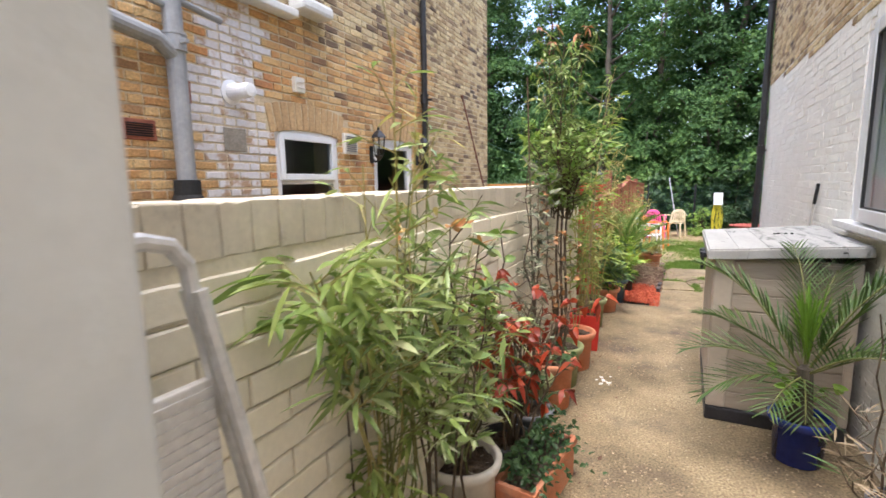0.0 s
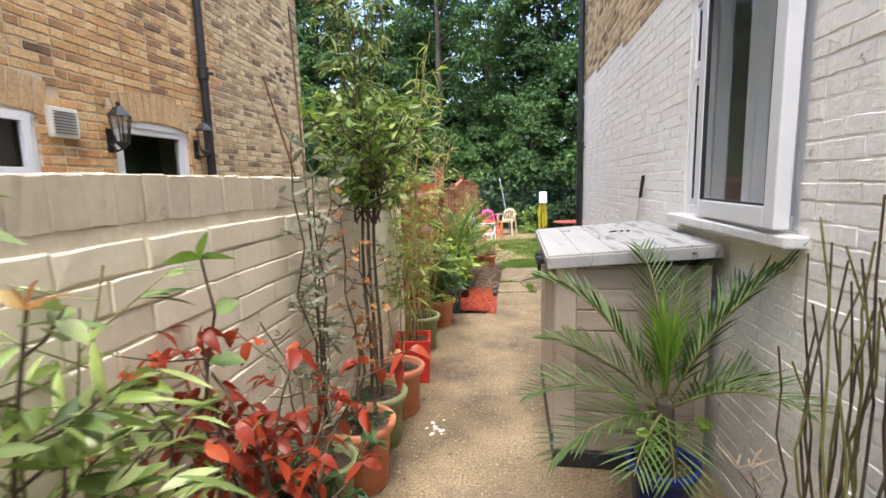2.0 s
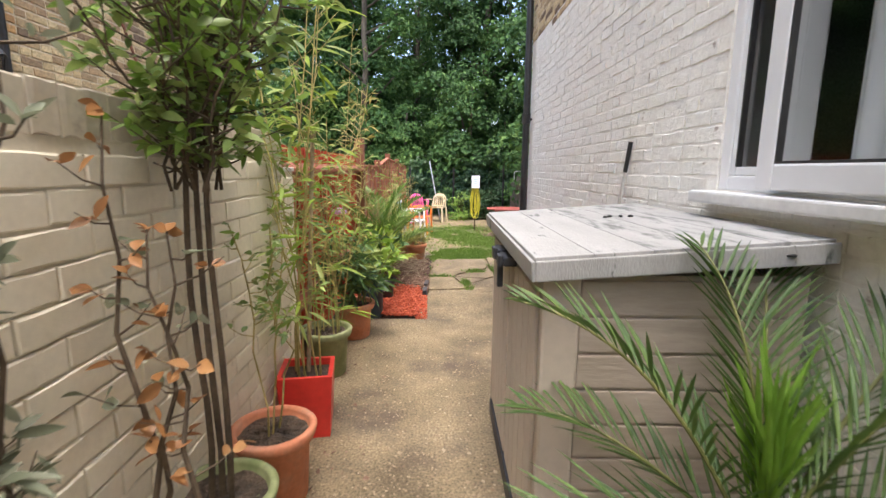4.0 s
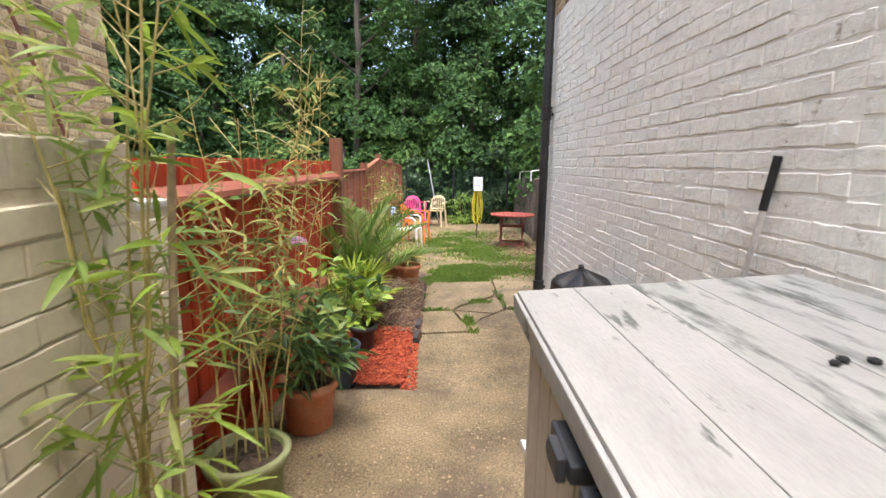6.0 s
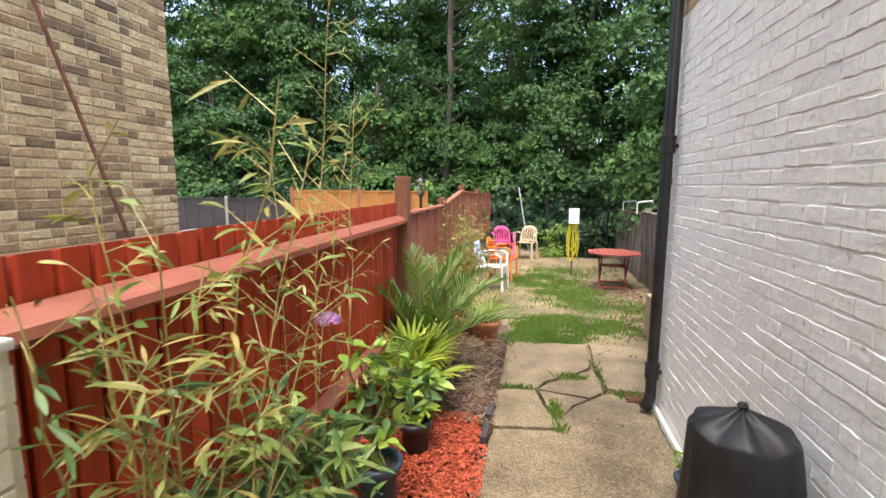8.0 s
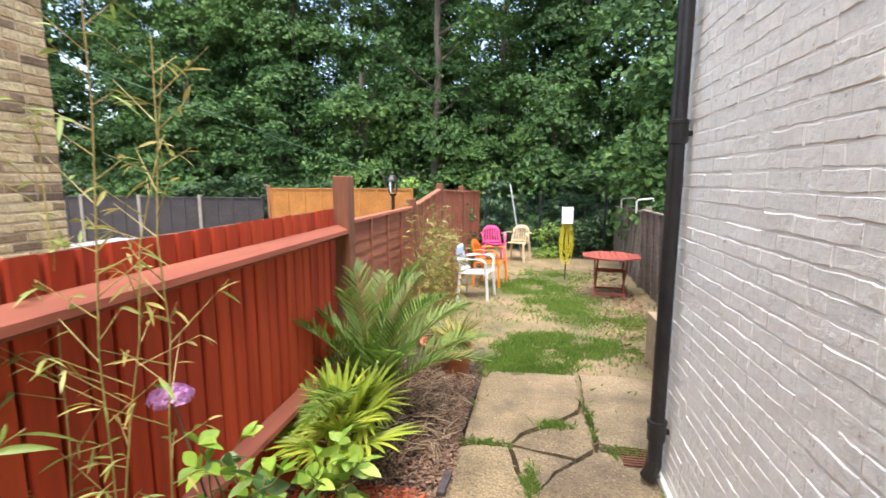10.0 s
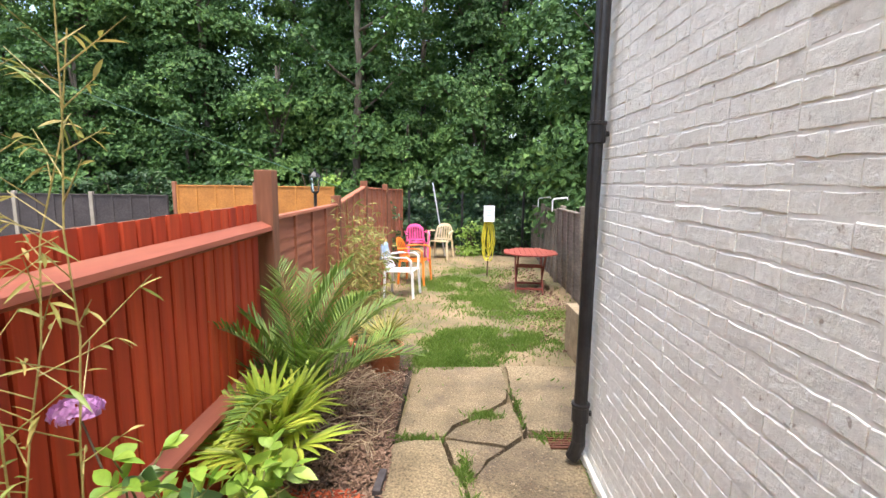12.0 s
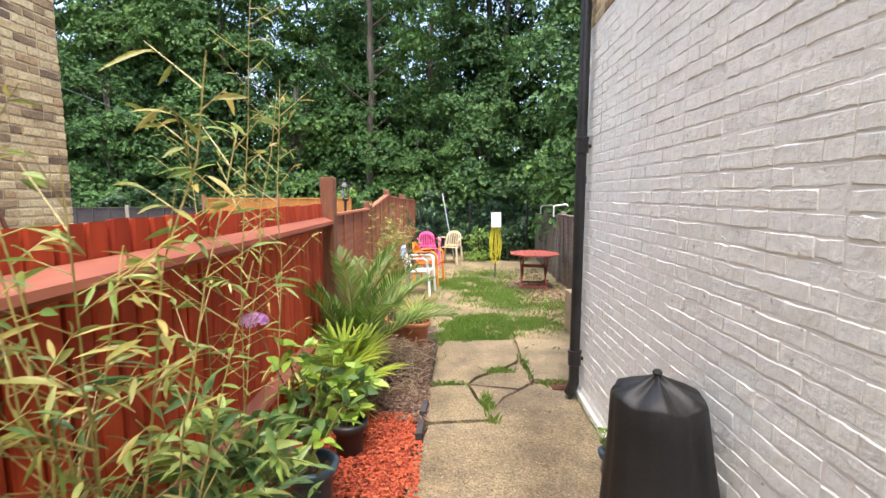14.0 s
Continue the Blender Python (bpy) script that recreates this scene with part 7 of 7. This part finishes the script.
# ---- the ladder ----
def ladder():
    t = thing("step_ladder", pose(-0.62, 0.145, 0), "old aluminium step ladder leaning on the cream wall", "ladder")
    m_ = M["aluminium"]
    rails = [((-0.03, 0.0, 1.30), (0.10, -0.16, 0.0)), ((-0.03, 0.37, 1.30), (0.10, 0.56, 0.0))]
    for a, b in rails:
        a, b = Vector(a), Vector(b)
        bm = bmesh.new()
        for dx, dy in ((-0.014, 0), (0.014, 0)):
            tube(bm, [a + Vector((dx, dy, 0)), b + Vector((dx, dy, 0))], 0.013, n=8)
        u = (b - a)
        q = [a + Vector((-0.014, -0.006, 0)), a + Vector((0.014, -0.006, 0)), a + Vector((0.014, 0.006, 0)), a + Vector((-0.014, 0.006, 0))]
        lo = [bm.verts.new(p) for p in q]
        hi = [bm.verts.new(p + u) for p in q]
        for k in range(4):
            bm.faces.new((lo[k], lo[(k + 1) % 4], hi[(k + 1) % 4], hi[k]))
        part("side_rail", bm, m_, t)
    bm = bmesh.new()
    tube(bm, [(-0.03, 0.0, 1.28), (-0.032, 0.006, 1.34), (-0.034, 0.03, 1.372), (-0.034, 0.07, 1.383), (-0.034, 0.30, 1.383), (-0.034, 0.34, 1.372), (-0.032, 0.364, 1.34), (-0.03, 0.37, 1.28)], 0.014, n=10)
    part("top_bow", bm, m_, t)
    for z in (0.22, 0.46, 0.70):
        s = 1 - z / 1.3
        x, y0, y1 = -0.03 + 0.13 * s, -0.16 * s + 0.012, 0.37 + 0.19 * s - 0.012
        bm = bmesh.new()
        box(bm, x - 0.04, x + 0.05, y0, y1, z - 0.012, z + 0.012, 0.003)
        for k in range(5):
            box(bm, x - 0.035 + k * 0.018, x - 0.03 + k * 0.018, y0, y1, z + 0.012, z + 0.016)
        part("tread", bm, m_, t)
    bm = bmesh.new()
    box(bm, 0.0, 0.02, 0.0, 0.385, 0.885, 1.15, 0.004, Matrix.Rotation(radians(-2), 4, "Y"))
    part("platform", bm, M["aluminium"], t, "folded ribbed platform")
    for k in range(14):
        bm = bmesh.new()
        box(bm, 0.02, 0.0235, 0.006, 0.38, 0.895 + k * 0.018, 0.903 + k * 0.018, 0.0, Matrix.Rotation(radians(-2), 4, "Y"))
        part("platform_rib", bm, M["aluminium"], t)
    bm = bmesh.new()
    box(bm, -0.01, 0.03, 0.10, 0.16, 0.99, 1.045, 0.004)
    part("black_patch", bm, M["dark"], t)


ladder()


# ---- garden furniture ----
def chair(x, y, z, turn, m_, label, cushion=False, group="plastic garden chairs"):
    t = thing("garden_chair", pose(x, y, z, 0, 0, turn), label, "chair", group)
    # faces local -y
    bm = bmesh.new()
    n = 8
    grid = [[bm.verts.new(((i / n - 0.5) * (0.46 - 0.04 * j / n), -0.22 + 0.44 * j / n, 0.42 - 0.03 * math.sin(math.pi * i / n) * math.sin(math.pi * j / n) - 0.02 * j / n)) for i in range(n + 1)] for j in range(n + 1)]
    for a, b in zip(grid, grid[1:]):
        for i in range(n):
            bm.faces.new((a[i], a[i + 1], b[i + 1], b[i]))
    bmesh.ops.solidify(bm, geom=bm.faces[:], thickness=0.014)
    part("seat", bm, m_, t)
    for sx in (-1, 1):
        for sy, yo in ((-1, -0.21), (1, 0.21)):
            bm = bmesh.new()
            box(bm, -0.022, 0.022, -0.016, 0.016, 0, 0.42, 0.004, Matrix.Translation((sx * 0.235, yo * 1.12, 0)) @ Matrix(((1, 0, -sx * 0.06, 0), (0, 1, -yo * 0.28, 0), (0, 0, 1, 0), (0, 0, 0, 1))))
            part("leg", bm, m_, t)
        bm = bmesh.new()
        tube(bm, [(sx * 0.235, -0.20, 0.40), (sx * 0.26, -0.20, 0.60), (sx * 0.265, -0.14, 0.645), (sx * 0.26, 0.10, 0.64), (sx * 0.235, 0.24, 0.62)], 0.019, n=8)
        part("arm", bm, m_, t)
    bk = bmesh.new()
    h0, h1 = 0.42, 0.80
    def at(u, v):
        return (u * 0.44 * (1 - 0.12 * v), 0.205 + 0.10 * v + 0.045 * (1 - 4 * u * u) - 0.03, h0 + (h1 - h0) * v * (1 - 0.28 * (2 * abs(u)) ** 3))
    for k in range(7):
        u0 = -0.5 + (k + 0.14) / 7
        u1 = -0.5 + (k + 0.86) / 7
        sl = bmesh.new()
        a = [[sl.verts.new(at(u, v)) for u in (u0, u1)] for v in np.linspace(0.06, 0.88, 6)]
        for p, q in zip(a, a[1:]):
            sl.faces.new((p[0], p[1], q[1], q[0]))
        bmesh.ops.solidify(sl, geom=sl.faces[:], thickness=0.008)
        part("back_slat", sl, m_, t)
    for v0, v1 in ((0.82, 1.0), (0.0, 0.12)):
        a = [[bk.verts.new(at(u, v)) for u in np.linspace(-0.5, 0.5, 11)] for v in (v0, v1)]
        for i in range(10):
            bk.faces.new((a[0][i], a[0][i + 1], a[1][i + 1], a[1][i]))
    for u0, u1 in ((-0.5, -0.44), (0.44, 0.5)):
        a = [[bk.verts.new(at(u, v)) for u in (u0, u1)] for v in np.linspace(0, 1, 6)]
        for p, q in zip(a, a[1:]):
            bk.faces.new((p[0], p[1], q[1], q[0]))
    bmesh.ops.remove_doubles(bk, verts=bk.verts, dist=0.004)
    bmesh.ops.solidify(bk, geom=bk.faces[:], thickness=0.010)
    part("backrest", bk, m_, t)
    return t


gz = lie(13)
chair(-0.36, 11.95, lie(11.95), 80, M["whiteplastic"], "white plastic armchair on the lawn, cloth over its back")
cl = thing("cloth", pose(-0.36, 11.95, lie(11.95), 0, 0, 80), "pale blue cloth draped over the back of the white chair", "cloth")
V_, F_ = [], []
for j in range(9):
    for i in range(9):
        v = j / 8
        s = (v - 0.5) * 2
        V_.append(((i / 8 - 0.5) * 0.34, 0.285 + 0.028 * s + 0.015 * math.sin(i * 1.2), 0.83 - abs(s) * 0.26 - 0.01 * math.sin(i)))
F_ = [(j * 9 + i, j * 9 + i + 1, (j + 1) * 9 + i + 1, (j + 1) * 9 + i) for j in range(8) for i in range(8)]
quick("drape", V_, F_, M["bluecushion"], cl, smooth=True)
chair(-0.22, 12.95, lie(13), 76, M["orange"], "orange plastic armchair on the lawn beside the fence")
chair(-0.33, 15.35, -0.25, 12, M["pink"], "bright pink plastic armchair at the end of the lawn")
chair(0.22, 15.6, -0.25, -18, M["beige"], "cream plastic armchair at the end of the lawn")


def table():
    t = thing("folding_table", pose(1.72, 12.45, lie(12.45), 0, 0, 84) @ Matrix.Diagonal((0.9, 0.9, 0.92, 1)), "red-brown octagonal folding wooden table on the lawn", "table")
    # slatted top clipped to an octagon
    n = 10
    for k in range(n):
        y0, y1 = -0.48 + k * 0.096, -0.48 + (k + 1) * 0.096 - 0.006
        def half(y):
            return 0.48 if abs(y) < 0.2 else max(0.2, 0.48 - (abs(y) - 0.2))
        b = bmesh.new()
        prism(b, [(-half(y0), y0), (half(y0), y0), (half(y1), y1), (-half(y1), y1)], 0.69, 0.712, 0.002)
        part("slat", b, M["table_red"], t)
    for y in (-0.24, 0.24):
        for s in (-1, 1):
            b = bmesh.new()
            tube(b, [(-0.33 * s, y + 0.014 * s, 0), (0.30 * s, y + 0.014 * s, 0.69)], 0.016, n=4)
            part("leg", b, M["table_red"], t)
    for s in (-1, 1):
        for z in (0.08, 0.45):
            b = bmesh.new()
            x = -0.33 * s + 0.63 * s * z / 0.69
            box(b, x - 0.012, x + 0.012, -0.24, 0.24, z - 0.018, z + 0.018, 0.003)
            part("stretcher", b, M["table_red"], t)


table()


def hose():
    t = thing("hose_stand", pose(1.12, 13.5, lie(13.5)), "bundle of yellow hose hung on a stake under a white notice", "hose")
    bm = bmesh.new()
    tube(bm, [(0.0, 0.03, 0), (0.02, 0.03, 1.38)], 0.014, n=8)
    part("stake", bm, M["twig"], t)
    bm = bmesh.new()
    tube(bm, [(-0.10, 0.03, 1.25), (0.10, 0.03, 1.25)], 0.012, n=6)
    part("crosspiece", bm, M["twig"], t)
    r = random.Random(4)
    for k in range(11):
        bm = bmesh.new()
        w, zb, dy = r.uniform(0.10, 0.27), r.uniform(0.28, 0.6), r.uniform(-0.05, 0.02)
        cx = r.uniform(-0.05, 0.05)
        tube(bm, [(cx + w * 0.5 * math.sin(a) * (0.35 + 0.65 * (1 - math.cos(a)) / 2), dy + 0.01 * math.sin(3 * a + k), (1.15 + zb) / 2 + (1.15 - zb) / 2 * math.cos(a)) for a in np.linspace(0, 6.283, 22)], 0.006, n=5, cap=False)
        part("hose_loop", bm, M["hose"], t)
    s = thing("notice", pose(1.12, 13.42, lie(13.5) + 1.21, -4, 0, 3), "white printed notice in a plastic sleeve", "notice")
    bm = bmesh.new()
    box(bm, -0.10, 0.10, -0.003, 0.0, -0.15, 0.15)
    part("sheet", bm, M["paper"], s)
    for k, w in enumerate((0.12, 0.07, 0.1)):
        bm = bmesh.new()
        box(bm, -w / 2, w / 2, -0.005, -0.0035, 0.05 - k * 0.045, 0.068 - k * 0.045)
        part("text_bar", bm, M["bluecushion"], s)


hose()
# hooks on the grey fence posts
for k, (x, y) in enumerate([(2.33, 14.95), (2.22, 13.15)]):
    t = thing("fence_hook", pose(x, y, 0.98 + 0.05 * k), "white bent metal hook on top of a fence post", "hook", "hooks on the grey fence")
    bm = bmesh.new()
    tube(bm, [(0, 0, 0), (0, 0, 0.2), (0.03, 0, 0.225), (0.26, 0, 0.25), (0.27, 0, 0.21)], 0.014, n=8)
    part("hook_bar", bm, M["whitepaint"], t)
t = thing("wooden_board", pose(1.50, 8.85, 0), "upright pale timber board behind the house corner", "board")
bm = bmesh.new()
box(bm, -0.05, 0.05, -0.25, 0.25, -0.05, 0.42, 0.006)
part("plank", bm, M["cane"], t)
t = thing("garden_chest", pose(-3.0, 8.25, 0), "low white-lidded chest in the neighbouring garden", "chest")
bm = bmesh.new()
box(bm, -0.4, 0.4, -0.3, 0.3, -0.1, 0.98, 0.01)
part("chest_body", bm, M["grey_pot"], t)
bm = bmesh.new()
box(bm, -0.43, 0.43, -0.33, 0.33, 0.98, 1.05, 0.02)
part("chest_lid", bm, M["whitepaint"], t)
t = thing("washing_line", pose(0, 0, 0), "thin green washing line across the neighbouring garden", "washing line")
bm = bmesh.new()
pa, pb = Vector((-10.6, 7.5, 5.4)), Vector((-1.65, 16.3, 1.15))
tube(bm, [pa.lerp(pb, i / 12) - Vector((0, 0, 0.10 * math.sin(math.pi * i / 12))) for i in range(13)], 0.006, n=5)
part("line", bm, M["wire"], t)
bm = bmesh.new()
tube(bm, [(-10.6, 7.5, -0.3), (-10.6, 7.5, 5.5)], 0.03, n=8)
part("line_post", bm, M["steel"], t)
p = potted(0.985, 6.28, 0.068, 0.13, "blue_pot", "small slate blue pot", "small leafy seedling in a little blue pot against the white wall", group="pots beside the house")
shrub(p, 0.11, 4, 0.14, 0.04, 181, [("leaf_bright", 3), ("leaf_glossy", 1)], leaf=0.04, width=0.022, lean=0.08, twigs=3, per=4, tw=0.04, stem="greenstem", rad=0.003)
t = thing("folded_trolley", pose(0.985, 4.66, 0), "black tubular trolley frame standing between storage box and white wall", "trolley")
bm = bmesh.new()
tube(bm, [(0.03, -0.17, 0.0), (0.0, -0.17, 0.80), (-0.005, -0.155, 0.85), (-0.005, -0.11, 0.88), (-0.005, 0.11, 0.88), (-0.005, 0.155, 0.85), (0.0, 0.17, 0.80), (0.03, 0.17, 0.0)], 0.012, n=10)
part("handle_frame", bm, M["blackpaint"], t)
bm = bmesh.new()
tube(bm, [(0.02, -0.17, 0.35), (0.02, 0.17, 0.35)], 0.008, n=8)
part("crossbar", bm, M["blackpaint"], t)
# pale litter on the path
t = thing("litter", pose(-0.33, 3.49, 0.002), "small crushed white scraps on the path", "litter")
r_ = random.Random(6)
for k in range(9):
    bm = bmesh.new()
    bmesh.ops.create_icosphere(bm, subdivisions=1, radius=r_.uniform(0.006, 0.016), matrix=pose(r_.gauss(0, 0.04), r_.gauss(0, 0.05), 0.004, 0, 0, r_.uniform(0, 180)) @ Matrix.Diagonal((1.6, 1, 0.35, 1)))
    part("scrap", bm, M["litter"], t)
# the saucer-like white edging by the box
t = thing("paving_offcut", pose(0.72, 4.52, 0.0, 0, 0, 4), "pale flat paving offcut against the storage box", "paving")
bm = bmesh.new()
box(bm, -0.16, 0.2, -0.1, 0.75, 0.0, 0.03, 0.005)
part("offcut", bm, M["whitepaint"], t)

# ---- the bricks, last ----
for job in PENDING:
    lay(*job)
